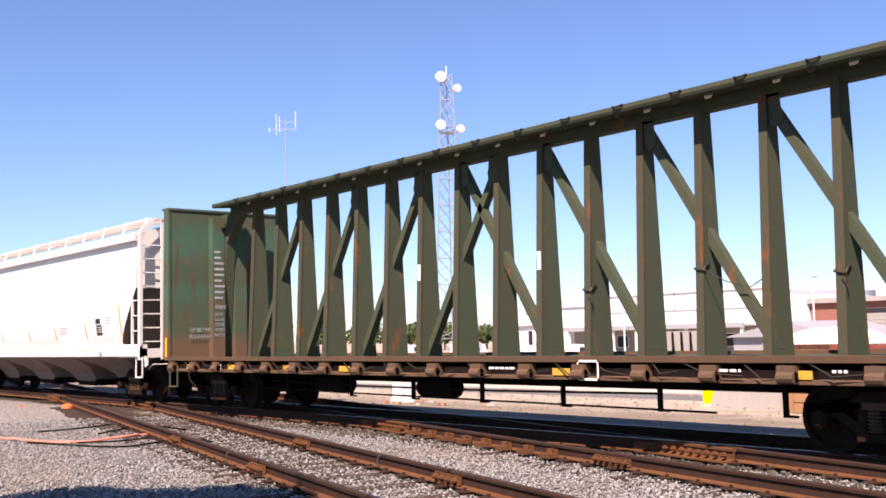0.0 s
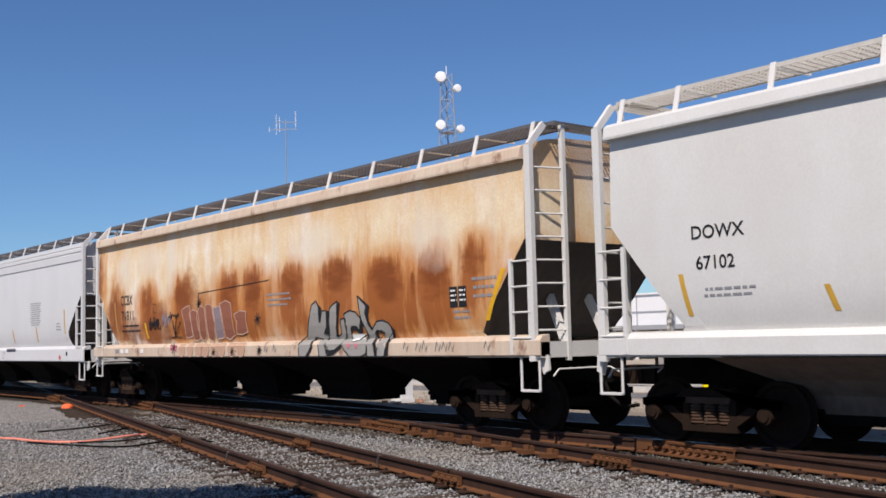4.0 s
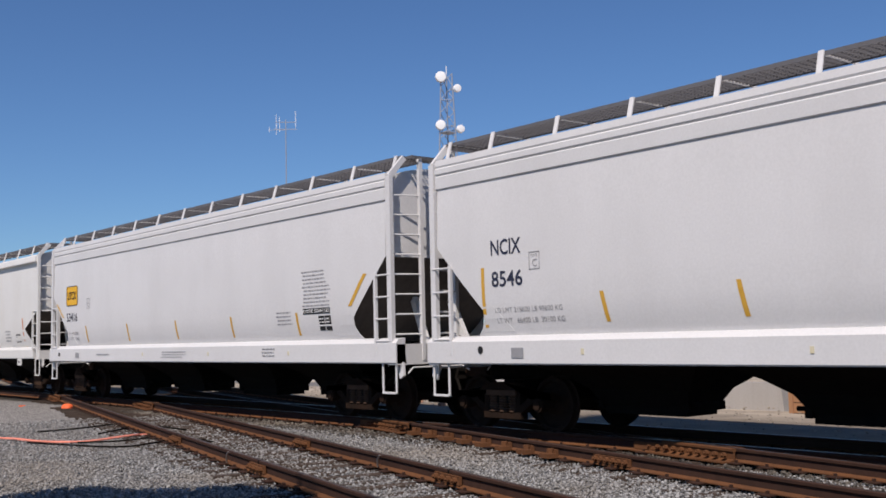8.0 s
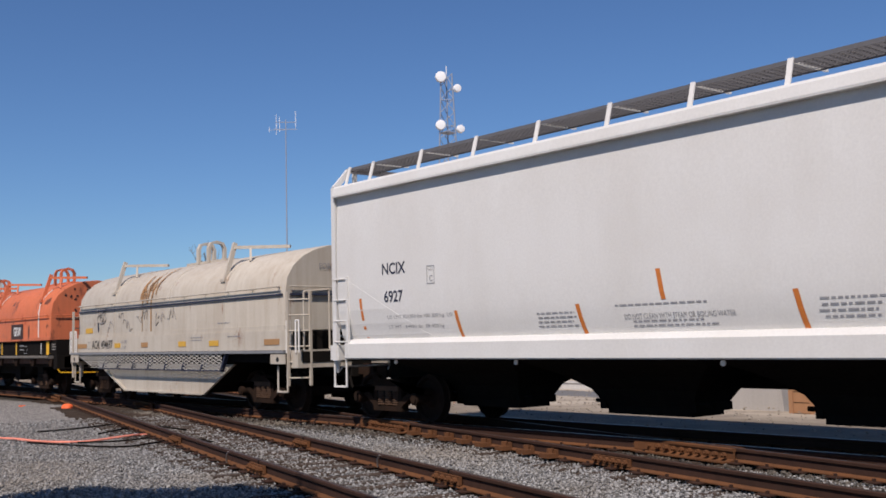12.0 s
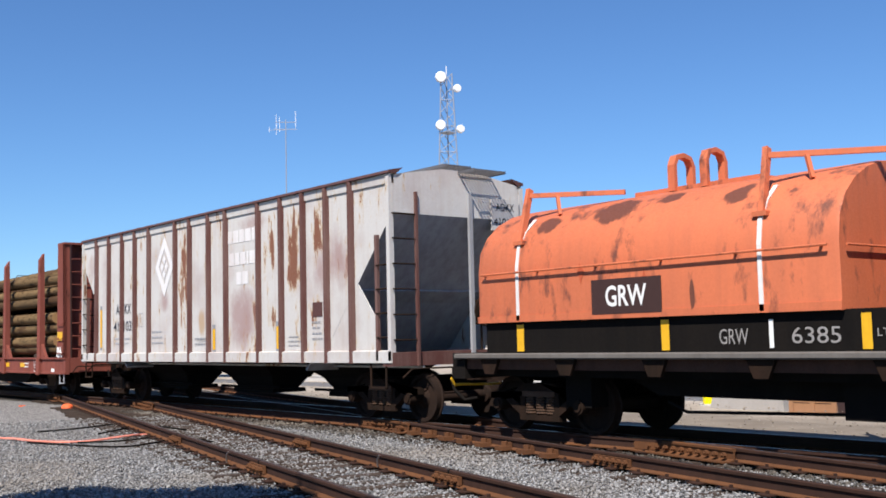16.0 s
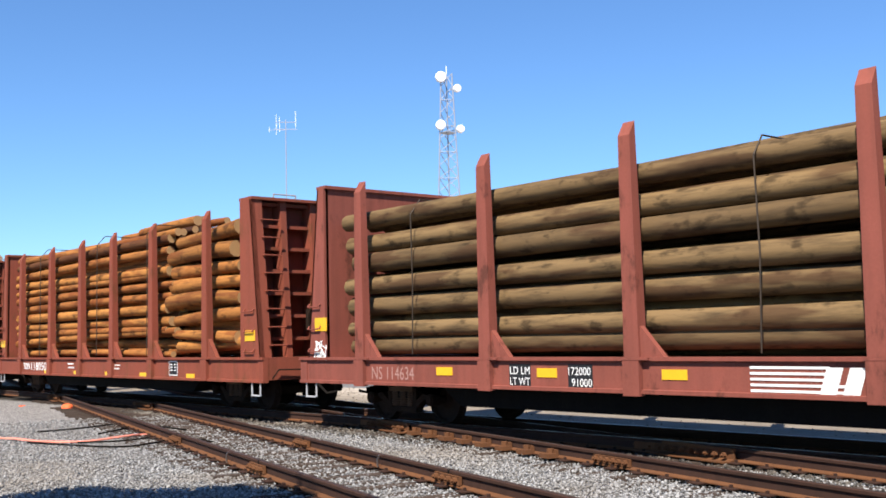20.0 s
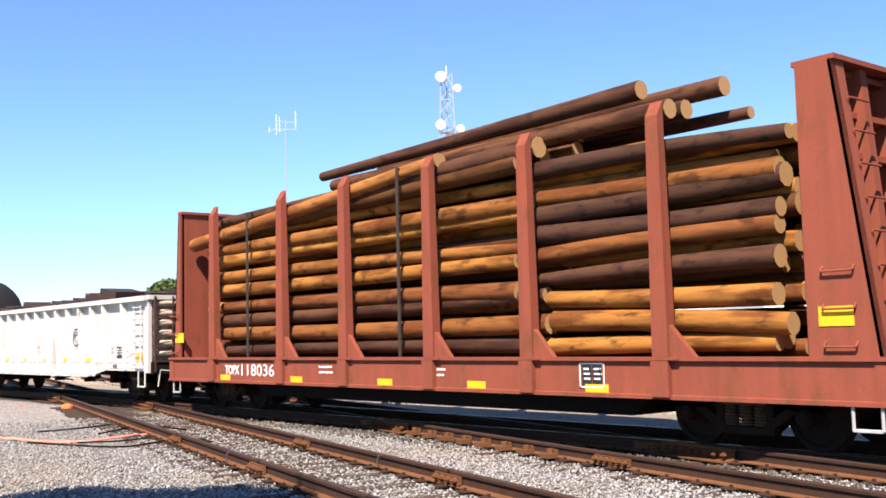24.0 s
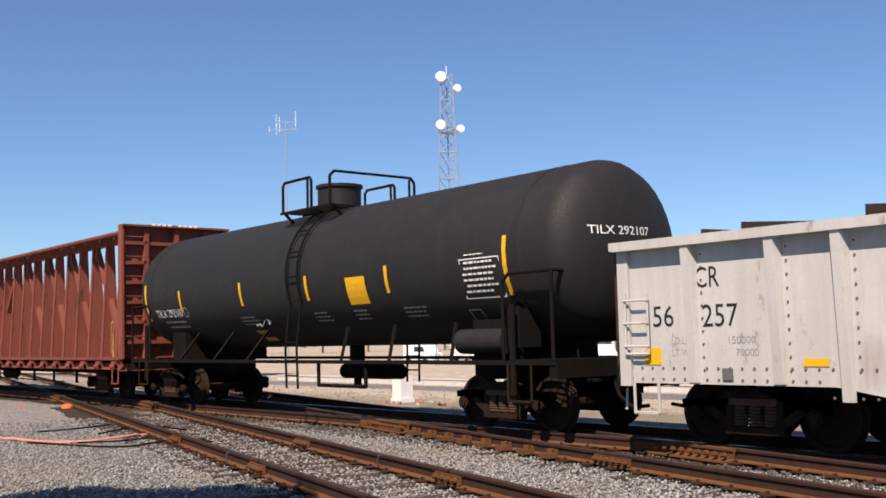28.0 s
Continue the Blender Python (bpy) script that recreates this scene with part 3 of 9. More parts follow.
def spring_mesh():
    """One coil spring as a ringed column."""
    rings = []
    for k in range(7):
        z = 0.29 + 0.041 * k
        for r, d in ((0.075, 0.0), (0.102, 0.008), (0.102, 0.026), (0.075, 0.034)):
            rings.append([(r * math.cos(2 * math.pi * q / 12), r * math.sin(2 * math.pi * q / 12), z + d) for q in range(12)])
    return Geo().loft(rings).mesh("spring", M_SPRING, 40)


M_SPRING = worn("dusty_brown_springs", (0.11, 0.066, 0.045), (0.05, 0.03, 0.02), dirt_amount=0.6, rough=0.95, gloss=0.05)
WHEELSET, SIDE_FRAME, SPRING = wheelset_mesh(), side_frame_mesh(), spring_mesh()
SPRING_SEAT = Geo().box(-0.34, 0.34, -0.1, 0.1, 0.55, 0.63).mesh("spring_seat", M_SPRING)
BOLSTER = Geo().prism_y([(-0.22, 0.42), (0.22, 0.42), (0.22, 0.68), (-0.22, 0.68)], -1.05, 1.05).box(-0.12, 0.12, -0.9, 0.9, 0.66, 0.78).box(-0.9, -0.82, -0.6, 0.6, 0.3, 0.42).mesh("truck", M_BLACK)
COUPLER = Geo().box(-0.2, 0.35, -0.08, 0.08, 0.78, 0.95).box(0.3, 0.62, -0.16, 0.13, 0.72, 1.0).box(0.5, 0.66, -0.17, -0.07, 0.73, 0.99).mesh("coupler", M_TRUCK)
HOSE = Geo().pipe([(0.1, -0.35, 0.75), (0.2, -0.36, 0.55), (0.4, -0.3, 0.38), (0.62, -0.2, 0.42)], 0.028, 8).mesh("air_hose", M_BLACK, 50)


def running_gear(c, h, reach_right, reach_left, sill=True):
    """Two trucks, the couplers and the centre sill."""
    for x in (reach_right, reach_left):
        t = part("truck", BOLSTER, None, c)
        t.location = (x, 0, 0)
        for s in (-1, 1):
            f = part("side_frame", SIDE_FRAME, None, t)
            f.location, f.rotation_euler = (0, s * 1.0, 0), (0, 0, 0 if s < 0 else math.pi)
            k = part("spring_seat", SPRING_SEAT, None, t)
            k.location = (0, s * 1.0, 0)
            for dx in (-0.22, 0.0, 0.22):
                k = part("spring", SPRING, None, t)
                k.location = (dx, s * 1.0, 0)
            w = part("wheelset", WHEELSET, None, t)
            w.location = (s * 0.86, 0, WHEEL_R)
            WHEELSETS.append((w, s * 0.86, next(m for o, m in RIDERS if o is c) + x))
    for s in (-1, 1):
        k = part("coupler", COUPLER, None, c)
        k.location, k.rotation_euler = (s * (h - 0.02), 0, 0), (0, 0, 0 if s > 0 else math.pi)
        k = part("air_hose", HOSE, None, c)
        k.location, k.rotation_euler = (s * (h - 0.02), 0, 0), (0, 0, 0 if s > 0 else math.pi)
    if sill:
        part("centre_sill", Geo().box(-h, h, -0.24, 0.24, 0.74, 1.08), M_BLACK, c, "black centre sill under the floor")
    g = Geo().tube((-h * 0.15, 0.7, 0.8), (h * 0.12, 0.7, 0.8), 0.16, 14)
    part("air_reservoir", g, M_BLACK, c, smooth=40)


def ladder(c, name, p, q, z0, z1, rungs, material, post=0.06, rod=0.016, top=None, steps=None):
    """Two upright posts from p to q (x, y of each) with round rungs between them."""
    (xa, ya), (xb, yb) = p, q
    l = part(name, Geo().box(xa - post / 2, xa + post / 2, ya - post / 2, ya + post / 2, z0, z1).box(xb - post / 2, xb + post / 2, yb - post / 2, yb + post / 2, z0, top or z1), material, c)
    for k in range(rungs):
        z = z0 + (k + 0.5) * ((min(z1, top or z1)) - z0) / rungs
        part("rung", Geo().tube((xa, ya - 0.02, z), (xb, yb - 0.02, z), rod, 6), material, l)
    return l


def stirrup(c, x, y, z, w, drop, material):
    part("step", Geo().pipe([(x - w / 2, y, z), (x - w / 2, y, z - drop), (x + w / 2, y, z - drop), (x + w / 2, y, z)], 0.02).box(x - w / 2, x + w / 2, y - 0.03, y + 0.03, z - drop - 0.015, z - drop + 0.015), material, c, "open stirrup step")


def brake_wheel(c, x, y, z, material, r=0.28):
    n = 20
    g = Geo()
    pts = [(x, y + r * math.cos(2 * math.pi * k / n), z + r * math.sin(2 * math.pi * k / n)) for k in range(n + 1)]
    g.pipe(pts, 0.018, 6)
    for k in range(0, n, 4):
        g.tube((x + 0.03, y, z), pts[k], 0.012, 6)
    g.tube((x - 0.12, y, z), (x + 0.05, y, z), 0.05, 10)
    part("brake_wheel", g, material, c, "spoked hand brake wheel", smooth=50)
    part("brake_housing", Geo().box(x - 0.22, x - 0.1, y - 0.2, y + 0.2, z - 0.25, z + 0.2).tube((x - 0.16, y, z - 0.25), (x - 0.16, y, z - 0.9), 0.02, 6), material, c)


def letters(c, text, x, z, height, y, material, label="", width=None, centred=False, name="lettering", slant=0.0, bold=0.0):
    """Flat letters on a side that faces the near side, from their lower left corner."""
    cu = bpy.data.curves.new("letters", "FONT")
    cu.body, cu.size, cu.fill_mode, cu.offset, cu.shear = text, 1.0, "FRONT", bold, slant
    cu.resolution_u = 3
    ob = bpy.data.objects.new("letters", cu)
    me = bpy.data.meshes.new_from_object(ob)
    bpy.data.objects.remove(ob)
    bpy.data.curves.remove(cu)
    n = len(me.vertices)
    co = np.zeros(n * 3)
    me.vertices.foreach_get("co", co)
    co = co.reshape(-1, 3)
    lo, hi = co.min(0), co.max(0)
    k = height / max(hi[1] - lo[1], 1e-6)
    kx = width / max(hi[0] - lo[0], 1e-6) if width else k
    u, v = (co[:, 0] - lo[0]) * kx, (co[:, 1] - lo[1]) * k
    if centred:
        u = u - (hi[0] - lo[0]) * kx / 2
    zz = z + v
    yy = np.array([y(q) for q in zz]) if callable(y) else np.full(n, y)
    me.vertices.foreach_set("co", np.stack([x + u, yy, zz], 1).ravel())
    me.materials.clear()
    me.materials.append(material)
    me.update()
    return tagged(part(name, me, None, c, label), kind="stuff")


def end_text(c, text, y, z, height, x, material, width=None, label=""):
    """Letters on an end wall that faces along the train."""
    o = letters(c, text, y, z, height, 0.0, material, label, width)
    o.location, o.rotation_euler = (x, 0, 0), (0, 0, math.pi / 2)


def bars(c, x, z, w, h, rows, y, material, seed=1, name="stencil", label=""):
    """Rows of fine print, too small to read, as plain broken bars."""
    rng, g = random.Random(seed), Geo()
    for r in range(rows):
        z1 = z + h - r * h / rows
        z0 = z1 - h / rows * 0.36
        u = x + rng.uniform(0, 0.08) * w
        end = x + w * rng.uniform(0.75, 1.0)
        while u < end:
            d = min(rng.uniform(0.04, 0.13), end - u + 0.01)
            ya, yb = (y(z0), y(z1)) if callable(y) else (y, y)
            g.add([(u, ya, z0), (u + d, ya, z0), (u + d, yb, z1), (u, yb, z1)], [(0, 1, 2, 3)])
            u += d + 0.025
    return tagged(part(name, g, material, c, label or "rows of small stencilled print"), kind="stuff")


def strip(c, x0, z0, x1, z1, w, y, material, name="reflector"):
    """A reflective strip from (x0, z0) up to (x1, z1)."""
    g = Geo()
    n = 4
    for k in range(n):
        a, b = k / n, (k + 1) / n
        xa, xb, za, zb = x0 + (x1 - x0) * a, x0 + (x1 - x0) * b, z0 + (z1 - z0) * a, z0 + (z1 - z0) * b
        ya, yb = (y(za), y(zb)) if callable(y) else (y, y)
        g.add([(xa - w / 2, ya, za), (xa + w / 2, ya, za), (xb + w / 2, yb, zb), (xb - w / 2, yb, zb)], [(0, 1, 2, 3)])
    return part(name, g, material, c, "reflective strip")


def panel(c, x0, x1, z0, z1, y, material, name="placard", label=""):
    g = Geo()
    ya, yb = (y(z0), y(z1)) if callable(y) else (y, y)
    g.hexa([(x0, ya, z0), (x1, ya, z0), (x1, ya + 0.01, z0), (x0, ya + 0.01, z0), (x0, yb, z1), (x1, yb, z1), (x1, yb + 0.01, z1), (x0, yb + 0.01, z1)])
    return part(name, g, material, c, label)


def outline(c, x0, x1, z0, z1, y, w, material, name="frame_mark"):
    g = Geo()
    for a, b, d, e in ((x0, x1, z0, z0 + w), (x0, x1, z1 - w, z1), (x0, x0 + w, z0, z1), (x1 - w, x1, z0, z1)):
        ya, yb = (y(d), y(e)) if callable(y) else (y, y)
        g.add([(a, ya, d), (b, ya, d), (b, yb, e), (a, yb, e)], [(0, 1, 2, 3)])
    return part(name, g, material, c)

# ---- smooth-sided covered hoppers ----
SIDE = [(1.42, 1.44), (1.55, 1.50), (1.75, 1.55), (2.0, 1.585), (2.4, 1.60), (3.0, 1.60), (3.6, 1.585), (4.08, 1.565)]
SIDE_Z, SIDE_Y = [z for z, y in SIDE], [y for z, y in SIDE]
ROOF = [(4.28, 1.56), (4.36, 1.40), (4.44, 1.1), (4.50, 0.7), (4.52, 0.0)]


def skin(z):
    """The near side's y at a height, a hair outside the paint."""
    return -(float(np.interp(z, SIDE_Z, SIDE_Y)) + 0.006)


def cut(me, point, normal):
    bm = bmesh.new()
    bm.from_mesh(me)
    bmesh.ops.bisect_plane(bm, geom=bm.verts[:] + bm.edges[:] + bm.faces[:], plane_co=point, plane_no=normal, clear_outer=True)
    bmesh.ops.holes_fill(bm, edges=[e for e in bm.edges if e.is_boundary])
    bmesh.ops.recalc_face_normals(bm, faces=bm.faces)
    bm.to_mesh(me)
    bm.free()


def grating(x0, x1, y0, y1, z, pitch=0.11):
    g = Geo()
    n = max(3, int((y1 - y0) / 0.075))
    for k in range(n + 1):
        y = y0 + (y1 - y0) * k / n
        g.box(x0, x1, y - 0.006, y + 0.006, z - 0.03, z)
    m = max(2, int((x1 - x0) / pitch))
    for k in range(m + 1):
        x = x0 + (x1 - x0) * k / m
        g.box(x - 0.008, x + 0.008, y0, y1, z - 0.022, z - 0.004)
    g.box(x0, x1, y0 - 0.012, y0 - 0.006, z - 0.05, z + 0.005)
    g.box(x0, x1, y1 + 0.006, y1 + 0.012, z - 0.05, z + 0.005)
    return g


def hopper(name, s0, s1, label, paint, trim, board, trucks, bays, ribbed=False, low_cut=2.9, wheel=False, bay_shade=None, low=1.07, fittings=None, inset=0.28, tilt=1.02, gusset=(), post=0.17, sill_end=0.0, closed=False):
    fittings = fittings or trim
    c, h = car(name, s0, s1, label, "covered hopper")
    xe = h - inset
    # tank body with sloped ends
    sec = [(y, z) for z, y in SIDE] + [(y, z) for z, y in ROOF]
    sec = [(-y, z) for y, z in sec] + [(y, z) for y, z in reversed(sec[:-1])]
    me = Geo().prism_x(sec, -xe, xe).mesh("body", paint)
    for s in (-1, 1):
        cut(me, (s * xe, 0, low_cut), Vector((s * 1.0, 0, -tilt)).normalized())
    # faces that slope under take a darker colour holding their shade and grime
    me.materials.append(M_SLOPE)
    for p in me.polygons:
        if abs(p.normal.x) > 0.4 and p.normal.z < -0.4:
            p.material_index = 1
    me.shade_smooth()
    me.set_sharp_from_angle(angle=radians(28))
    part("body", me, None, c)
    for s in (-1, 1):
        if ribbed:
            e = part("eave", Geo().prism_x([(s * 1.575, 3.87), (s * 1.60, 3.89), (s * 1.605, 4.08), (s * 1.585, 4.10), (s * 1.61, 4.13), (s * 1.61, 4.21), (s * 1.585, 4.23), (s * 1.60, 4.26), (s * 1.59, 4.36), (s * 1.40, 4.40), (s * 1.4, 4.2)], -xe - 0.02, xe + 0.02), trim, c, "stepped white eave moulding")
        else:
            e = part("eave", Geo().prism_x([(s * 1.55, 4.09), (s * 1.68, 4.09), (s * 1.685, 4.12), (s * 1.66, 4.26), (s * 1.58, 4.31), (s * 1.40, 4.36), (s * 1.5, 4.2)], -xe - 0.02, xe + 0.02), trim, c, "overhanging roof eave")
        part("side_sill", Geo().prism_x([(s * 1.40, low), (s * 1.61, low), (s * 1.625, low + 0.02), (s * 1.625, 1.40), (s * 1.56, 1.47), (s * 1.42, 1.49), (s * 1.42, 1.2)], -h + sill_end, h - sill_end), trim, c, "straight side sill")
        for q in (-1, 1):
            # rounded sheet that closes the side below the slope
            g = Geo()
            edge = tuple((z, 0.02) for z in (1.46, 1.55, 1.75, 2.0, 2.4, low_cut - 0.02)) if closed and s < 0 else gusset or ((1.46, 0.80), (1.58, 0.95), (1.72, 1.04), (1.93, 1.05))
            zs = sorted({z for z, d in edge} | {z for z in SIDE_Z if edge[0][0] < z < edge[-1][0]})
            edge = [(z, float(np.interp(z, [p[0] for p in edge], [p[1] for p in edge]))) for z in zs]
            rows = [[(s * (xe - d), q * float(np.interp(z, SIDE_Z, SIDE_Y)) + k, z) for k in (-0.004, 0.004)] + [(s * (xe - (low_cut - z) * tilt - 0.3), q * float(np.interp(z, SIDE_Z, SIDE_Y)) + k, z) for k in (0.004, -0.004)] for z, d in edge]
            part("lower_gusset", g.loft(rows), paint, c)
    # roof: hatches, walkways and their brackets
    part("roof_hatch", Geo().prism_x([(-0.35, 4.48), (0.35, 4.48), (0.32, 4.62), (0.12, 4.68), (-0.12, 4.68), (-0.32, 4.62)], -xe + 0.9, xe - 0.9), trim, c)
    for s in (-1, 1):
        part("running_board", grating(-xe - 0.1, xe + 0.1, s * 0.98 - 0.3, s * 0.98 + 0.3, 4.675), board, c, "steel grating walkway along the roof")
    for x in [-7.28 + 1.42 * k for k in range(11)] + [-xe + 0.04, xe - 0.04]:
        g = Geo().beam((x, -1.42, 4.28), (x, -1.30, 4.69), 0.075, 0.02, (0, 1, 0)).box(x - 0.02, x + 0.02, -1.32, -0.5, 4.64, 4.665)
        part("bracket", g, fittings, c)
    for s in (-1, 1):
        part("end_walkway", grating(s * (h - 0.18) - 0.22, s * (h - 0.18) + 0.22, -1.2, 1.2, 4.66), board, c)
        # end platform, corner posts and ladders
        part("end_sill", Geo().box(s * (h - 0.13) - 0.13, s * (h - 0.13) + 0.13, -1.6, 1.6, low - 0.02, 1.38).box(s * (h - 1.0) - 0.8, s * (h - 1.0) + 0.85, -1.45, 1.45, 1.15, 1.19), fittings, c)
        xp = s * (h - post)
        corner = part("corner_post", Geo().box(xp - 0.06, xp + 0.06, -1.62, -1.54, 1.1, 4.30).beam((xp, -1.58, 4.28), (xp, -1.25, 4.64), 0.10, 0.06, (1, 0, 0)), fittings, c)
        for k in range(8):
            part("rung", Geo().tube((xp, -1.56, 1.55 + k * 0.345), (s * (h - 0.02), -1.02, 1.55 + k * 0.345), 0.016, 6), fittings, corner)
        xl = s * (h - 0.02)
        part("ladder_post", Geo().box(xl - 0.035, xl + 0.035, -1.05, -0.98, 1.1, 4.62), fittings, c)
        xa = s * (h - post - 0.42)
        grab = part("grab_post", Geo().box(xa - 0.03, xa + 0.03, -1.63, -1.58, 1.2, 2.62), fittings, c)
        for k in range(4):
            part("rung", Geo().tube((xa, -1.62, 1.44 + k * 0.38), (xp, -1.62, 1.44 + k * 0.38), 0.015, 6), fittings, grab)
        part("far_post", Geo().box(xp - 0.05, xp + 0.05, 1.54, 1.62, 1.1, 4.35), fittings, c)
        stirrup(c, s * (h - post - 0.1), -1.56, low, 0.38, 0.5, fittings)
        part("step_bracket", Geo().prism_y([(s * (h - post + 0.02), low + 0.02), (s * (h - post + 0.2), low + 0.02), (s * (h - post + 0.22), low - 0.2), (s * (h - post + 0.1), low - 0.26)], -1.5, -1.46), fittings, c)
        for q in (-0.5, 0.5):
            part("end_strut", Geo().beam((s * (h - 0.5), q, 1.2), (s * (h - 1.05), q * 0.85, 2.3), 0.12, 0.10, (0, 1, 0)), fittings, c)
        part("uncoupling_lever", Geo().pipe([(s * (h + 0.04), -1.4, 0.88), (s * (h + 0.05), -1.3, 0.98), (s * (h + 0.06), -0.2, 0.98), (s * (h + 0.2), -0.15, 0.9)], 0.014), fittings, c)
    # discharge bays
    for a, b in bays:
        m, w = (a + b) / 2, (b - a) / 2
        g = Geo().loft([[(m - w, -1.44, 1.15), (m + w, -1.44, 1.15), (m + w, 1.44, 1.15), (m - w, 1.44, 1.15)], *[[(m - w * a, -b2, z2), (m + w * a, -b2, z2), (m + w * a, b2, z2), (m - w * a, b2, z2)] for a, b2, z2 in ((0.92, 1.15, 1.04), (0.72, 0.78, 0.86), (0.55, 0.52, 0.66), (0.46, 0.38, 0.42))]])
        # black or brown-grey here holds the shade under the car
        bay = part("discharge_bay", g, bay_shade or M_BLACK, c, "sloping discharge bay with its shade put into the colour")
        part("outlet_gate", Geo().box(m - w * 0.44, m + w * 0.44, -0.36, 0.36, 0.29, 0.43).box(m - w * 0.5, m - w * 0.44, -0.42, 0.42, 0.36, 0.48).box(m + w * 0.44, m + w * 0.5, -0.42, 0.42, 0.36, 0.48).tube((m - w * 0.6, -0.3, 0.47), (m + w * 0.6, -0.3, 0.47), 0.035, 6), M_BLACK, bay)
    running_gear(c, h, *trucks, sill=False)
    for s in (-1, 1):
        part("stub_sill", Geo().box(s * (h - 1.5) - 1.5, s * (h - 1.5) + 1.5, -0.24, 0.24, 0.74, 1.12), M_BLACK, c)
    if wheel:
        brake_wheel(c, h + 0.1, -0.35, 2.15, trim, 0.3)
    return c, h


M_SLOPE = worn("grimy_shaded_slope", (0.075, 0.062, 0.054), (0.03, 0.025, 0.022), dirt_amount=0.5, rough=0.85)
M_BOARD_GREY = worn("grey_galvanised_grating", (0.14, 0.137, 0.145), (0.09, 0.085, 0.08), dirt_amount=0.4, rough=0.6, metal=0.2)
M_BOARD_WHITE = worn("white_painted_grating", (0.55, 0.53, 0.49), (0.36, 0.30, 0.25), dirt_amount=0.4, rough=0.6)
M_STENCIL = plain("grey_stencil_ink", (0.27, 0.27, 0.28), 0.7)
M_PALEMARK = plain("pale_yellow_mark", (0.60, 0.54, 0.38), 0.6)
M_AMBER = plain("faded_amber_reflector", (0.58, 0.33, 0.05), 0.45)
M_ORANGE_TAPE = plain("orange_reflector", (0.55, 0.17, 0.04), 0.45)
M_SIGN_WHITE = plain("white_lettering", (0.78, 0.77, 0.74), 0.6)
M_SIGN_BLACK = plain("black_stencil", (0.02, 0.02, 0.022), 0.6)
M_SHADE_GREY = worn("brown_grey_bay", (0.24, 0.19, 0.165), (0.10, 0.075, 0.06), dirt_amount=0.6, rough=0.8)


def data_plate(c, x0, z0, w, h, y, seed):
    """Black consolidated stencil: two black boxes with white print."""
    for k in range(2):
        a = x0 + k * w * 0.52
        panel(c, a, a + w * 0.46, z0, z0 + h, y, M_SIGN_BLACK, "stencil_box", "black data stencil with white print")
        bars(c, a + 0.03, z0 + 0.05, w * 0.38, h - 0.1, 3, (lambda z: y(z) - 0.006) if callable(y) else y - 0.006, M_SIGN_WHITE, seed + k)


# white hopper with a hand brake wheel at its leading end
B, hb = hopper("covered_hopper", -40.47, -23.37, "bright white covered hopper with rooftop walkway and yellow strips", M_WHITE, M_WHITE, M_BOARD_WHITE, (6.95, -7.2),
               ((-6.9, -3.55), (-3.45, -0.05), (0.05, 3.5), (3.6, 6.9)), wheel=True, bay_shade=M_SHADE_GREY, low=1.17, tilt=0.8, gusset=((1.46, 1.0), (1.55, 1.1), (1.65, 1.12)), post=0.06)
letters(B, "DOWX", -6.95, 2.62, 0.17, skin, M_SIGN_BLACK, bold=0.012)
letters(B, "67102", -6.9, 2.24, 0.17, skin, M_SIGN_BLACK, bold=0.012)
bars(B, -6.85, 1.85, 0.8, 0.16, 2, skin, M_STENCIL, 2)
for x0, z0, x1, z1 in ((7.3, 1.67, 7.18, 2.54), (4.87, 1.67, 4.78, 2.08), (2.47, 1.67, 2.38, 2.02), (0.15, 1.67, 0.05, 2.0), (-2.55, 1.67, -2.66, 1.98), (-5.05, 1.67, -5.15, 1.97), (-7.05, 1.67, -7.15, 2.2)):
    strip(B, x0, z0, x1, z1, 0.072, skin, M_AMBER)
data_plate(B, 5.6, 1.75, 0.4, 0.28, skin, 3)
panel(B, 5.58, 5.9, 2.06, 2.2, skin, M_SIGN_BLACK, "stencil_box")
bars(B, 2.75, 1.78, 0.75, 0.22, 3, skin, M_STENCIL, 5)
bars(B, 6.2, 2.0, 0.45, 0.22, 3, skin, M_STENCIL, 6)
bars(B, 7.05, 1.36, 0.55, 0.06, 1, -1.632, M_STENCIL, 7)
bars(B, 8.22, 3.9, 0.3, 0.3, 3, -1.60, plain("red_caution_print", (0.5, 0.12, 0.08), 0.6), 8)
panel(B, 5.95, 6.15, 1.20, 1.30, -1.64, M_STENCIL, "card_holder")
for x in (-2.6, 0.4, 3.0, 5.0):
    panel(B, x, x + 0.06, 1.3, 1.4, -1.632, M_YELLOW, "mark")

# rust-stained hopper with spray-painted letters
C, hcar = hopper("covered_hopper", -58.65, -41.6, "beige covered hopper streaked with orange rust and spray-painted letters", M_RUSTBEIGE, M_RUSTBEIGE_SILL, M_BOARD_GREY, (6.85, -7.6),
                 ((-6.9, -3.45), (-3.36, -0.1), (0.0, 3.5), (3.6, 7.0)), low=1.17, fittings=M_WHITE, tilt=0.8, gusset=((1.46, 1.0), (1.55, 1.1), (1.65, 1.12)))
dx = 0.175
letters(C, "CCBX", -6.75, 2.48, 0.26, skin, M_SIGN_BLACK, width=0.74, bold=0.012)
letters(C, "71811", -6.71, 2.1, 0.24, skin, M_SIGN_BLACK, width=0.74, bold=0.012)
for x0, z0, x1, z1 in ((7.15, 1.72, 7.6, 2.5), (-2.0, 1.6, -2.08, 2.08), (-5.38, 1.62, -5.45, 2.0)):
    strip(C, x0 + dx, z0, x1 + dx, z1, 0.1, skin, M_YELLOW)
data_plate(C, 6.3 + dx, 1.95, 0.42, 0.33, skin, 11)
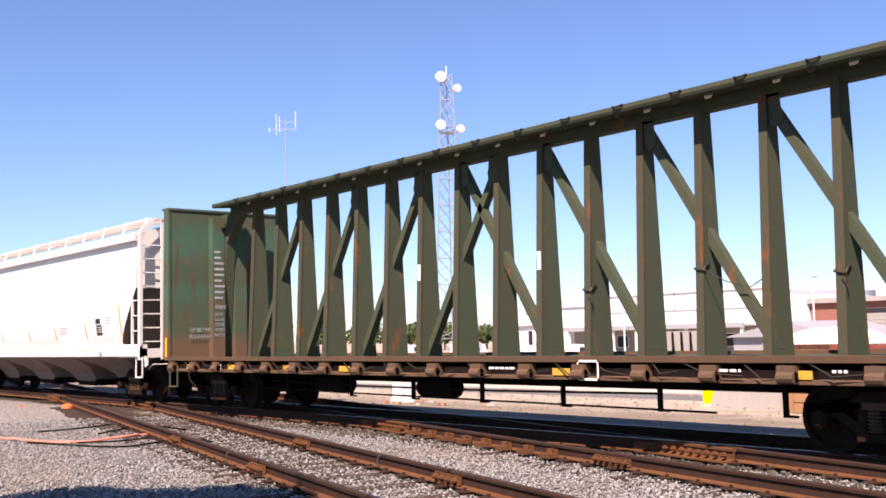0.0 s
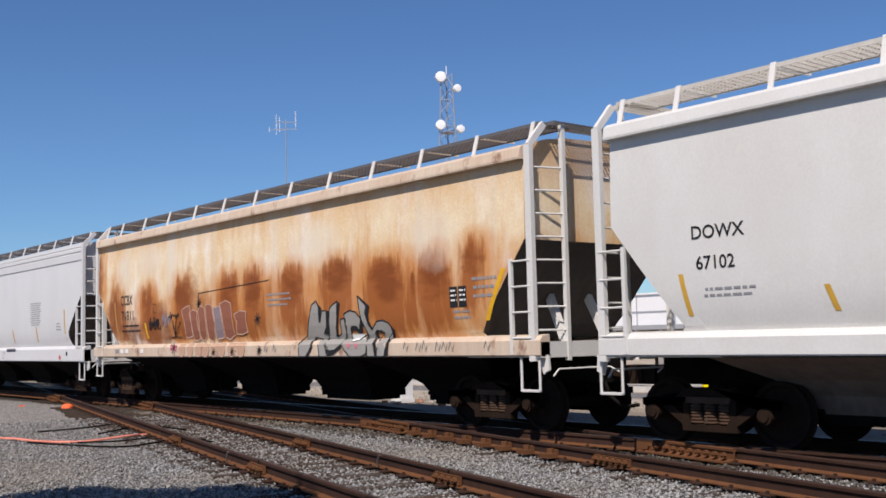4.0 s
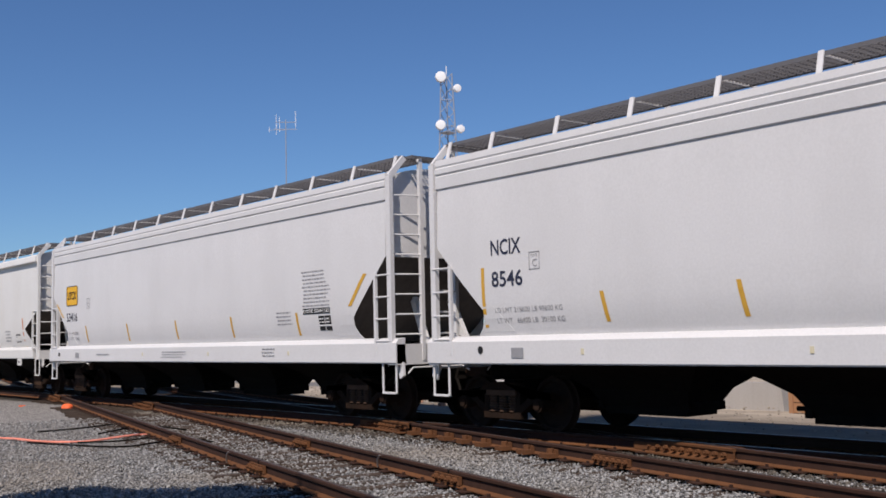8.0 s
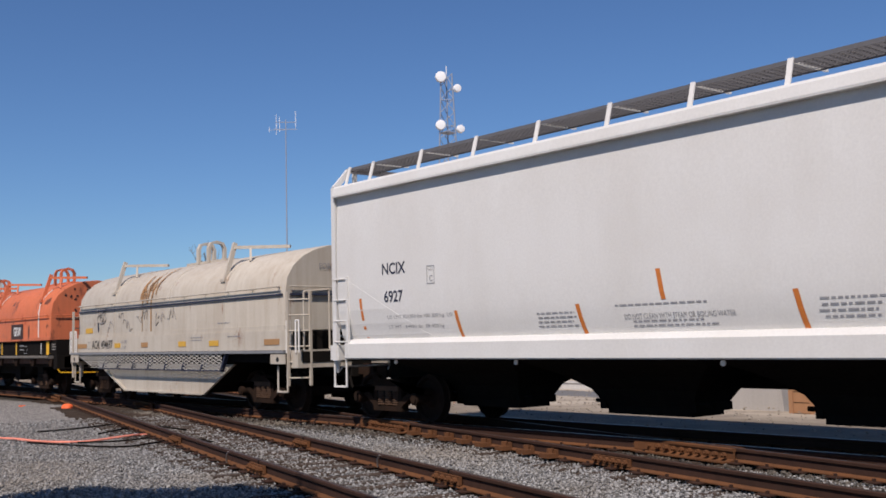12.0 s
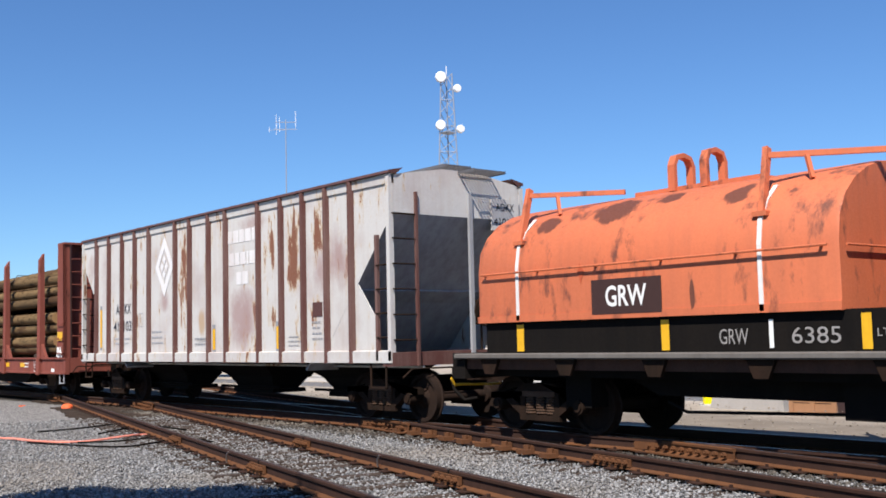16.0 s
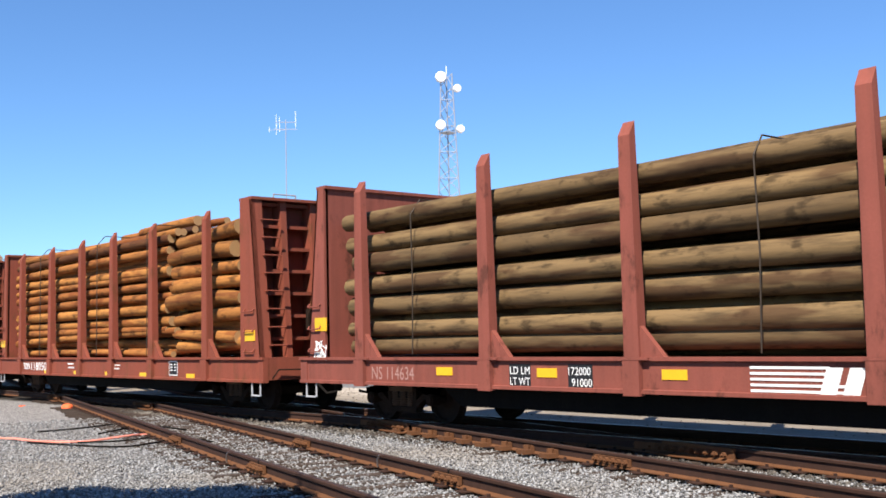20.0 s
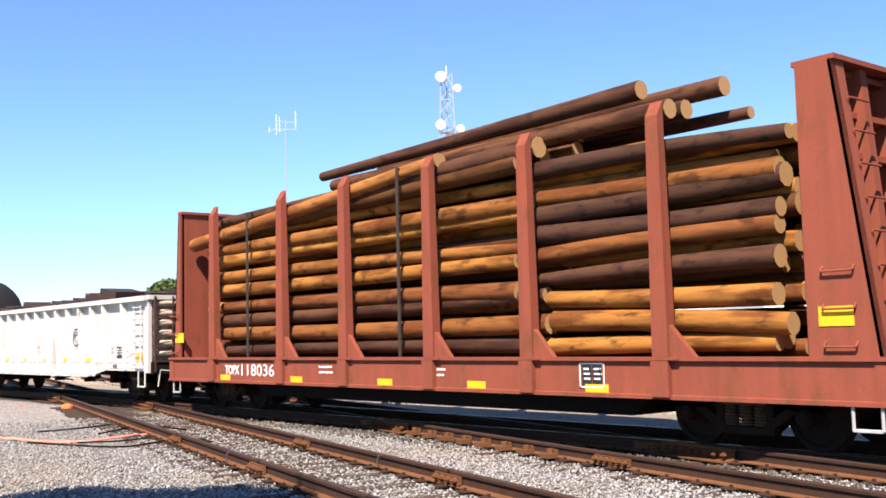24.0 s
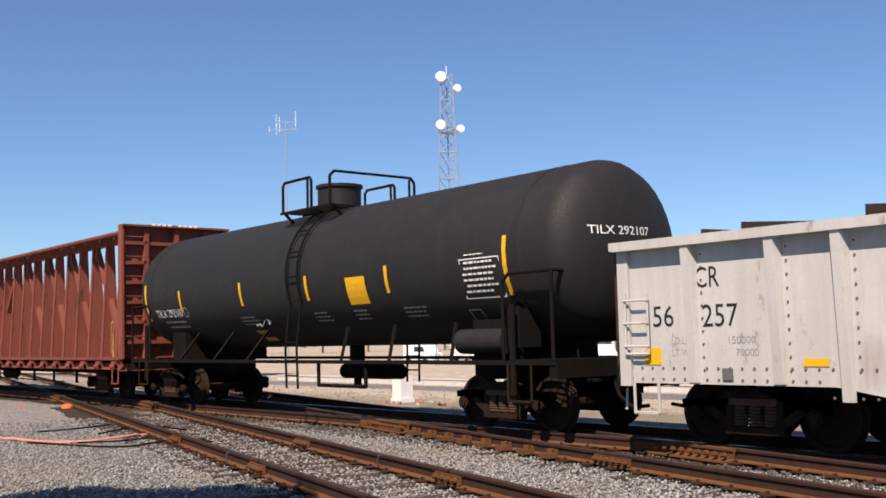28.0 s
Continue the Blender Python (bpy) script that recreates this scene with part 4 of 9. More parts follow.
bars(C, 6.35 + dx, 1.7, 0.45, 0.2, 2, skin, M_STENCIL, 12)
bars(C, 6.85 + dx, 2.0, 0.65, 0.4, 3, skin, M_STENCIL, 13)
bars(C, 0.5 + dx, 2.12, 1.0, 0.32, 3, skin, M_STENCIL, 14)
M_OCHRE = plain("ochre_faded_strip", (0.42, 0.22, 0.07), 0.6)
M_SILVER = plain("silver_spray_paint", (0.33, 0.315, 0.29), 0.55)
M_PINK = plain("pale_pink_spray", (0.54, 0.36, 0.28), 0.7)
M_SALMON = plain("salmon_spray_paint", (0.50, 0.32, 0.22), 0.7)
M_HOTPINK = plain("hot_pink_spray", (0.62, 0.20, 0.24), 0.7)
M_BLUESPRAY = plain("dusty_blue_spray", (0.26, 0.20, 0.22), 0.7)
M_DARKRED = plain("dull_red_spray", (0.29, 0.11, 0.068), 0.7)


def side_y(z):
    """The near side's y with the sill, a hair outside the paint."""
    if z < 1.49:
        return -float(np.interp(z, (1.40, 1.47, 1.49), (1.631, 1.566, 1.50)))
    return skin(z)


def spray(c, pts, material, name="spray_letter", label="", out=0.0, line=None):
    """A painted shape that follows the side and its sill; line draws a border round it."""
    bm = bmesh.new()
    bm.faces.new([bm.verts.new((x, 0, z)) for x, z in pts])
    for z in (1.40, 1.47, 1.49, 1.6, 1.75, 2.0, 2.3):
        bmesh.ops.bisect_plane(bm, geom=bm.verts[:] + bm.edges[:] + bm.faces[:], plane_co=(0, 0, z), plane_no=(0, 0, 1))
    for v in bm.verts:
        v.co.y = side_y(v.co.z) - out
    me = bpy.data.meshes.new(name)
    bm.to_mesh(me)
    bm.free()
    me.materials.append(material)
    ob = part(name, me, None, c, label)
    if line:
        e = Geo()
        for (x0, z0), (x1, z1) in zip(pts, pts[1:] + pts[:1]):
            n = max(1, int(abs(z1 - z0) / 0.09))
            q = [(x0 + (x1 - x0) * k / n, z0 + (z1 - z0) * k / n) for k in range(n + 1)]
            for (xa, za), (xb, zb) in zip(q, q[1:]):
                e.beam((xa, side_y(za) - out - 0.003, za), (xb, side_y(zb) - out - 0.003, zb), 0.004, line[1], (1, 0, 0) if abs(z1 - z0) > abs(x1 - x0) else (0, 0, 1))
        part("spray_border", e, line[0], ob)
    return ob


def tag(pts):
    """Sketch units to the side: the piece is three metres long and leans back as it rises."""
    out = []
    for a, b in pts:
        u = (a - 80) / 980
        out.append((1.93 + 3.66 * u - 0.68 * u * u, 1.175 + (510 - b) * (0.00276 - 0.0004 * u)))
    return out


INK = (M_SIGN_BLACK, 0.022)
FAT = "silver spray-painted letter"
spray(C, tag([(80, 425), (125, 365), (200, 150), (245, 120), (270, 160), (270, 270), (300, 190), (345, 190), (350, 280), (335, 380), (360, 510), (285, 510), (270, 390), (240, 385), (205, 375), (215, 440), (160, 510), (85, 510)]), M_SILVER, label=FAT, line=INK)
spray(C, tag([(385, 165), (460, 120), (450, 230), (420, 370), (470, 350), (480, 250), (530, 240), (535, 300), (520, 350), (505, 430), (450, 465), (380, 470), (330, 390), (360, 270)]), M_SILVER, label=FAT, out=0.003, line=INK)
spray(C, tag([(525, 210), (590, 185), (650, 195), (695, 240), (690, 290), (660, 325), (640, 300), (600, 297), (575, 315), (570, 380), (620, 408), (690, 395), (750, 350), (785, 430), (780, 490), (720, 510), (600, 510), (540, 460), (515, 420), (525, 330)]), M_SILVER, label=FAT, out=0.006, line=INK)
spray(C, tag([(680, 80), (770, 150), (750, 200), (770, 280), (800, 320), (870, 260), (940, 250), (1010, 270), (1045, 330), (1020, 400), (985, 510), (895, 510), (915, 400), (940, 345), (910, 325), (870, 330), (850, 345), (880, 440), (880, 510), (790, 510), (790, 440), (755, 360), (700, 240)]), M_SILVER, label=FAT, out=0.009, line=INK)
SHADE = "black spray-painted shading"
spray(C, tag([(245, 120), (300, 170), (300, 200), (275, 270), (262, 270), (268, 165)]), M_SIGN_BLACK, label=SHADE, out=0.012)
spray(C, tag([(345, 190), (378, 190), (355, 340), (335, 360), (290, 350), (330, 300)]), M_SIGN_BLACK, label=SHADE, out=0.012)
spray(C, tag([(200, 370), (222, 440), (180, 510), (150, 510), (205, 440), (190, 390)]), M_SIGN_BLACK, label=SHADE, out=0.012)
spray(C, tag([(460, 118), (490, 135), (460, 250), (430, 375), (410, 370), (445, 240)]), M_SIGN_BLACK, label=SHADE, out=0.012)
spray(C, tag([(335, 430), (380, 470), (440, 462), (505, 425), (520, 440), (440, 490), (375, 510)]), M_SIGN_BLACK, label=SHADE, out=0.012)
spray(C, tag([(570, 340), (580, 300), (640, 293), (660, 322), (692, 250), (715, 280), (690, 350), (655, 352), (630, 325), (590, 325), (578, 350)]), M_SIGN_BLACK, label=SHADE, out=0.012)
spray(C, tag([(578, 355), (650, 352), (742, 352), (690, 393), (620, 403), (575, 382)]), M_SIGN_WHITE, label="white spray-painted highlight", out=0.012)
spray(C, tag([(690, 80), (808, 150), (785, 200), (785, 250), (812, 310), (800, 325), (765, 270), (748, 200), (770, 150)]), M_SIGN_BLACK, label=SHADE, out=0.012)
spray(C, tag([(1015, 275), (1070, 325), (1050, 360), (1040, 440), (1030, 510), (985, 510), (1010, 430), (1030, 340)]), M_SIGN_BLACK, label=SHADE, out=0.012)
spray(C, tag([(825, 345), (855, 318), (940, 332), (938, 348), (880, 332), (855, 347), (895, 430), (890, 508), (875, 505), (850, 400)]), M_SIGN_BLACK, label=SHADE, out=0.012)
for a in (590, 670):
    spray(C, tag([(a - 20, 425), (a, 410), (a + 20, 425), (a + 12, 450), (a - 12, 450)]), M_HOTPINK, "spray_dot", "pink spray dot", 0.014)
rng = random.Random(5)
PALE = (M_PINK, 0.02)
for k, (x, w, z0, z1) in enumerate(((-3.12, 0.34, 1.62, 2.3), (-2.76, 0.36, 1.56, 2.22), (-2.36, 0.3, 1.6, 2.3), (-2.0, 0.36, 1.58, 2.32), (-1.6, 0.34, 1.56, 2.24), (-1.24, 0.5, 1.6, 2.36), (-0.62, 0.46, 1.66, 2.12))):
    j = [rng.uniform(-0.05, 0.05) for q in range(8)]
    spray(C, [(x + j[0], z0), (x + w * 0.4, z0 - 0.04 + j[1]), (x + w + j[2], z0 + 0.03), (x + w * 0.96 + j[3], (z0 + z1) / 2), (x + w * 0.9 + j[4], z1 + j[5]), (x + w * 0.4, z1 + 0.02), (x - 0.06 + j[6], z1 - 0.05 + j[7]), (x + 0.02, (z0 + z1) / 2)], M_BLUESPRAY if k == 4 else M_DARKRED, label="faded dull red spray-painted letter with a pale edge", out=0.002 + 0.001 * k, line=PALE)
for k in range(8):
    x, w = -3.3 + k * 0.4 + rng.uniform(-0.04, 0.04), rng.uniform(0.28, 0.36)
    spray(C, [(x, 1.46), (x + w, 1.455), (x + w * 1.02, 1.32), (x + w * 0.8, 1.2), (x + w * 0.45, 1.175), (x + w * 0.12, 1.22), (x - 0.02, 1.34)], M_SALMON, label="faded pink spray-painted letter with a pale edge", out=0.002, line=PALE)
for x, z, r in ((-3.56 - dx, 1.38, 0.16), (-1.75, 1.27, 0.1), (-0.9, 1.28, 0.1), (0.25, 1.3, 0.1), (-2.5, 2.38, 0.12), (0.1, 1.95, 0.14)):
    g = Geo()
    for k in range(4):
        a = k * math.pi / 4 + 0.2
        y = -1.637 if z < 1.45 else skin(z) - 0.006
        g.beam((x + dx - r * math.cos(a), y, z - r * math.sin(a)), (x + dx + r * math.cos(a), y, z + r * math.sin(a)), 0.018, 0.003, (0, 1, 0))
    part("scrawl", g, M_SIGN_BLACK, C, "black star-like scrawl")
for x0, n in ((5.1, 14), (0.45, 5)):
    g = Geo()
    for k in range(n):
        x = x0 + dx + k * 0.17
        if rng.random() < 0.45:
            continue
        g.pipe([(x, -1.635, 1.25 + rng.uniform(0, 0.05)), (x + 0.05, -1.635, 1.4 + rng.uniform(0, 0.05)), (x + 0.1, -1.635, 1.26), (x + 0.14, -1.635, 1.36)], 0.005, 4)
    part("scrawl", g, M_STENCIL, C, "thin dark scrawl along the sill")
# hurried spray tags, each a run of jagged strokes
for xa, xb, za, zb, n, thick, ink in ((-5.02, -4.45, 1.8, 2.13, 26, 0.011, M_SIGN_BLACK), (-5.02, -4.30, 1.78, 1.96, 16, 0.007, M_SIGN_BLACK), (-4.28, -3.78, 1.89, 2.23, 24, 0.013, M_BLUESPRAY), (-3.93, -3.33, 2.01, 2.25, 22, 0.009, M_SIGN_BLACK)):
    g, x, up = Geo(), xa, False
    pts = []
    while x < xb:
        z = rng.uniform((za + zb) / 2, zb) if up else rng.uniform(za, (za + zb) / 2)
        pts.append((x, skin(z) - 0.006, z))
        up = not up
        x += (xb - xa) / n * rng.uniform(-0.6, 2.6)
    part("scrawl", g.pipe(pts, thick, 4), ink, C, "jagged spray-painted tag")
g = Geo()
for xe, ze in ((-3.29, 1.99), (-3.71, 2.03), (-3.50, 2.09), (-3.91, 1.63), (-3.36, 1.62)):
    g.pipe([(-3.66, skin(1.65) - 0.006, 1.65), ((-3.66 + xe) / 2 + 0.04, skin(ze) - 0.006, (1.65 + ze) / 2), (xe, skin(ze) - 0.006, ze)], 0.01, 4)
part("scrawl", g, M_SIGN_BLACK, C, "black tag of fanned strokes")
panel(C, -3.75, -3.41, 1.32, 1.45, -1.633, M_HOTPINK, "spray_patch", "hot pink sprayed patch on the sill")
outline(C, -4.77, -4.58, 2.24, 2.45, skin, 0.01, M_SIGN_BLACK)
bars(C, -6.76, 1.72, 1.42, 0.26, 2, skin, M_SIGN_BLACK, 15)
strip(C, -7.14, 2.58, -7.01, 1.73, 0.09, skin, M_OCHRE)
for q, w in ((-7.02, 0.2), (-6.7, 0.16), (-6.4, 0.18), (-5.45, 0.14)):
    panel(C, q, q + w, 1.27, 1.37, -1.634, M_STENCIL if q < -7 else M_SIGN_WHITE, "sill_label")
part("seam_line", Geo().beam((-2.35, skin(2.62), 2.60), (0.8, skin(2.72), 2.72), 0.012, 0.006, (0, 1, 0)).tube((-2.35, skin(2.6), 2.6), (-2.35, skin(2.3), 2.3), 0.006, 4), M_SIGN_BLACK, C)

# two light grey hoppers with stepped eaves
D, hd = hopper("covered_hopper", -76.7, -59.4, "pale grey covered hopper with a dark walkway and amber strips", M_GREYWHITE, M_GREYWHITE, M_BOARD_GREY, (6.95, -7.5),
               ((-6.9, -3.55), (-3.45, -0.08), (0.02, 3.42), (3.52, 7.0)), ribbed=True, low=1.05)
dx = 0.25
letters(D, "NCIX", -7.33 + dx, 2.70, 0.24, skin, M_SLATE, bold=0.015, width=0.66)
letters(D, "8546", -7.33 + dx, 2.22, 0.24, skin, M_SLATE, bold=0.015, width=0.68)
outline(D, -6.5 + dx, -6.28 + dx, 2.44, 2.7, skin, 0.012, M_STENCIL)
letters(D, "PLATE", -6.46 + dx, 2.63, 0.035, skin, M_STENCIL)
letters(D, "C", -6.43 + dx, 2.48, 0.11, skin, M_STENCIL)
letters(D, "LD LMT 218600 LB 99600 KG", -7.3 + dx, 1.83, 0.075, skin, M_STENCIL, width=1.42)
letters(D, "LT WT   66400 LB  30100 KG", -7.28 + dx, 1.67, 0.075, skin, M_STENCIL, width=1.42)
for x0, z0, x1, z1 in ((-7.66, 1.61, -7.65, 2.53), (-5.17, 1.64, -5.24, 2.06), (-2.97, 1.64, -3.04, 2.09), (-0.3, 1.62, -0.36, 2.0), (2.05, 1.62, 2.0, 2.05), (4.3, 1.63, 4.25, 2.08), (6.72, 1.64, 6.69, 2.53)):
    strip(D, x0 + 0.37, z0, x1 + 0.37, z1, 0.072, skin, M_AMBER)
bars(D, 3.86 + dx, 2.1, 1.05, 0.72, 11, skin, M_STENCIL, 21)
bars(D, 6.12 + dx, 1.9, 0.4, 0.26, 3, skin, M_STENCIL, 22)
panel(D, 6.5 + dx, 6.62 + dx, 1.12, 1.22, -1.64, plain("red_stencil", (0.6, 0.06, 0.07), 0.5), "stencil_box")
bars(D, 1.87, 1.17, 0.95, 0.28, 1, -1.634, M_SLATE, 23, label="dark blue bars of a maker's mark")
outline(D, 1.5, 1.7, 1.13, 1.33, -1.634, 0.012, M_SLATE)
panel(D, -6.9 + dx, -6.65 + dx, 1.15, 1.3, -1.637, M_STENCIL, "card_holder", "small metal routing card holder")
for x in (-7.6, 7.1):
    part("lashing_hole", Geo().disc_y(x + dx, 1.27, 0.06, -1.634, -1.62, 12), M_SIGN_BLACK, D)
for x in (-5.5, -2.0):
    panel(D, x + dx, x + 0.05 + dx, 1.2, 1.28, -1.634, M_PALEMARK, "mark")

F, hf = hopper("covered_hopper", -94.62, -77.57, "pale grey covered hopper with a yellow badge and dark walkway", M_GREYWHITE, M_GREYWHITE, M_BOARD_GREY, (6.6, -7.55),
               ((-6.9, -3.6), (-3.5, -0.15), (-0.05, 3.35), (3.45, 6.8)), ribbed=True, low=1.05)
dx = 0.095
g = Geo()
badge = [(-7.29, 2.68), (-7.24, 2.63), (-6.49, 2.63), (-6.44, 2.68), (-6.44, 3.12), (-6.49, 3.17), (-7.24, 3.17), (-7.29, 3.12)]
g.add([(x + dx, skin(z), z) for x, z in badge], [tuple(range(8))])
b = part("badge", g, M_YELLOW, F, "yellow rounded badge with a dark edge and black marks")
e = Geo()
q = [(x + dx, skin(z) - 0.004, z) for x, z in badge]
for p1, p2 in zip(q, q[1:] + q[:1]):
    e.beam(p1, p2, 0.02, 0.004, (0, 1, 0))
part("badge_edge", e, M_SIGN_BLACK, b)
letters(F, "UTCX", -7.2 + dx, 2.79, 0.23, lambda z: skin(z) - 0.006, M_SIGN_BLACK, "black badge letters", width=0.66, bold=0.02)
letters(F, "53416", -7.28 + dx, 2.17, 0.25, skin, M_SLATE, bold=0.015, width=0.82)
outline(F, -5.75 + dx, -5.53 + dx, 2.5, 2.78, skin, 0.012, M_STENCIL)
letters(F, "C", -5.68 + dx, 2.55, 0.11, skin, M_STENCIL)
letters(F, "LD LMT 220600", -7.2 + dx, 1.8, 0.075, skin, M_STENCIL, width=0.74)
letters(F, "LT WT   65400", -7.2 + dx, 1.65, 0.075, skin, M_STENCIL, width=0.74)
strip(F, -7.55 + dx, 2.3, -8.05 + dx, 2.7, 0.11, skin, M_AMBER)
strip(F, 7.02 + dx, 2.08, 7.52 + dx, 2.64, 0.11, skin, M_AMBER)
for x0 in (-5.85, -3.04, -0.22, 2.5, 5.17):
    strip(F, x0 + 0.04 + dx, 1.58, x0 + dx, 2.02, 0.075, skin, M_AMBER)
bars(F, 5.4 + dx, 2.08, 1.0, 0.72, 10, skin, M_STENCIL, 31)
panel(F, 5.42 + dx, 6.36 + dx, 1.98, 2.09, skin, M_SIGN_BLACK, "stencil_box")
letters(F, "PLASTIC GRANULES", 5.44 + dx, 2.0, 0.07, lambda z: skin(z) - 0.014, M_SIGN_WHITE, width=0.92)
data_plate(F, 5.95 + dx, 1.66, 0.42, 0.28, skin, 32)
bars(F, 4.4 + dx, 1.75, 0.6, 0.3, 4, skin, M_STENCIL, 33)
bars(F, -5.0 + dx, 1.16, 1.0, 0.1, 1, -1.634, M_STENCIL, 34)
bars(F, -0.9 + dx, 1.12, 1.4, 0.18, 3, -1.634, M_STENCIL, 35)
bars(F, 3.9 + dx, 1.14, 0.5, 0.2, 3, -1.634, M_STENCIL, 36)
panel(F, -6.5 + dx, -6.25 + dx, 1.15, 1.3, -1.637, M_STENCIL, "card_holder", "small metal routing card holder")
part("lashing_hole", Geo().disc_y(-7.7, 1.25, 0.06, -1.634, -1.62, 12), M_SIGN_BLACK, F)
for x in (-2.0, 1.5, 4.9):
    panel(F, x + dx, x + 0.05 + dx, 1.2, 1.28, -1.634, M_PALEMARK, "mark")

# cream-white hopper, the last of its kind in the train
G, hg = hopper("covered_hopper", -112.25, -95.6, "off-white covered hopper with orange strips and tall end ladders", M_WHITE, M_WHITE, M_BOARD_GREY, (6.6, -7.3),
               ((-6.9, -3.75), (-3.66, -0.15), (-0.05, 3.28), (3.38, 6.8)), low_cut=2.57, low=1.13, inset=0.25, tilt=2.2, gusset=((1.46, 0.36), (1.7, 0.68), (1.9, 0.95), (2.04, 1.12)), sill_end=0.5, closed=True)
dx = 0.075
letters(G, "NCIX", -6.74 + dx, 2.58, 0.2, skin, M_SLATE, bold=0.015)
letters(G, "6927", -6.7 + dx, 2.1, 0.2, skin, M_SLATE, bold=0.015)
outline(G, -5.5 + dx, -5.3 + dx, 2.36, 2.66, skin, 0.012, M_STENCIL)
letters(G, "PLATE", -5.46 + dx, 2.58, 0.03, skin, M_STENCIL)
letters(G, "C", -5.43 + dx, 2.4, 0.1, skin, M_STENCIL)
letters(G, "LD LMT 221300 lbs 100 300 kg  LO", -6.65 + dx, 1.8, 0.075, skin, M_STENCIL, width=1.75)
letters(G, "LT WT   64800 lbs  29 400 kg", -6.65 + dx, 1.63, 0.075, skin, M_STENCIL, width=1.5)
for x0, z0, x1, z1 in ((6.76, 1.48, 6.64, 2.39), (3.98, 1.47, 3.9, 1.94), (1.32, 1.48, 1.24, 1.94), (-0.66, 1.9, -0.72, 2.3), (-2.1, 1.48, -2.18, 1.9), (-4.75, 1.48, -4.82, 1.9), (-7.35, 1.5, -7.42, 2.2)):
    strip(G, x0 + dx, z0, x1 + dx, z1, 0.075, skin, M_ORANGE_TAPE)
letters(G, "DO NOT CLEAN WITH STEAM OR BOILING WATER", -1.35 + dx, 1.66, 0.07, skin, M_STENCIL, width=1.75)
bars(G, -1.55 + dx, 1.8, 1.95, 0.06, 1, skin, M_STENCIL, 41)
bars(G, -1.3 + dx, 1.52, 1.6, 0.12, 2, skin, M_STENCIL, 42)
bars(G, -3.0 + dx, 1.55, 0.8, 0.25, 4, skin, M_STENCIL, 43)
bars(G, 1.5 + dx, 1.55, 0.9, 0.28, 4, skin, M_STENCIL, 44)
bars(G, 4.9 + dx, 1.62, 0.6, 0.4, 4, skin, M_STENCIL, 45)
data_plate(G, 5.95 + dx, 1.64, 0.44, 0.26, skin, 46)
part("roping_tab", Geo().box(6.4, 6.72, -1.64, -1.6, 0.92, 1.13), M_WHITE, G, "white plate with a dark slot below the sill")
panel(G, 6.5, 6.62, 1.0, 1.06, -1.645, M_SIGN_BLACK, "slot")
for x in (-6.5, -3.5, 0.2, 3.2):
    part("sill_lamp", Geo().tube((x, -1.45, 1.08), (x, -1.47, 1.08), 0.04, 10), M_SIGN_WHITE, G, "small white round marker")

# ---- ribbed hopper with peeling paint ----
M_RIB = worn("rust_red_rib", (0.105, 0.042, 0.036), (0.30, 0.22, 0.19), dirt_amount=0.35, rough=0.8, gloss=0.1)
# the white slopes' shade put into a blue-grey; also colours some fittings and print
M_GREYSHADE = worn("blue_grey_shade_paint", (0.40, 0.41, 0.43), (0.12, 0.09, 0.08), dirt_amount=0.5, rough=0.7)
M_DARKTOP = worn("dark_red_roof_edge", (0.10, 0.045, 0.04), (0.05, 0.03, 0.03), dirt_amount=0.4, rough=0.7)


M_NAVY = plain("navy_black_lettering", (0.02, 0.022, 0.04), 0.5)


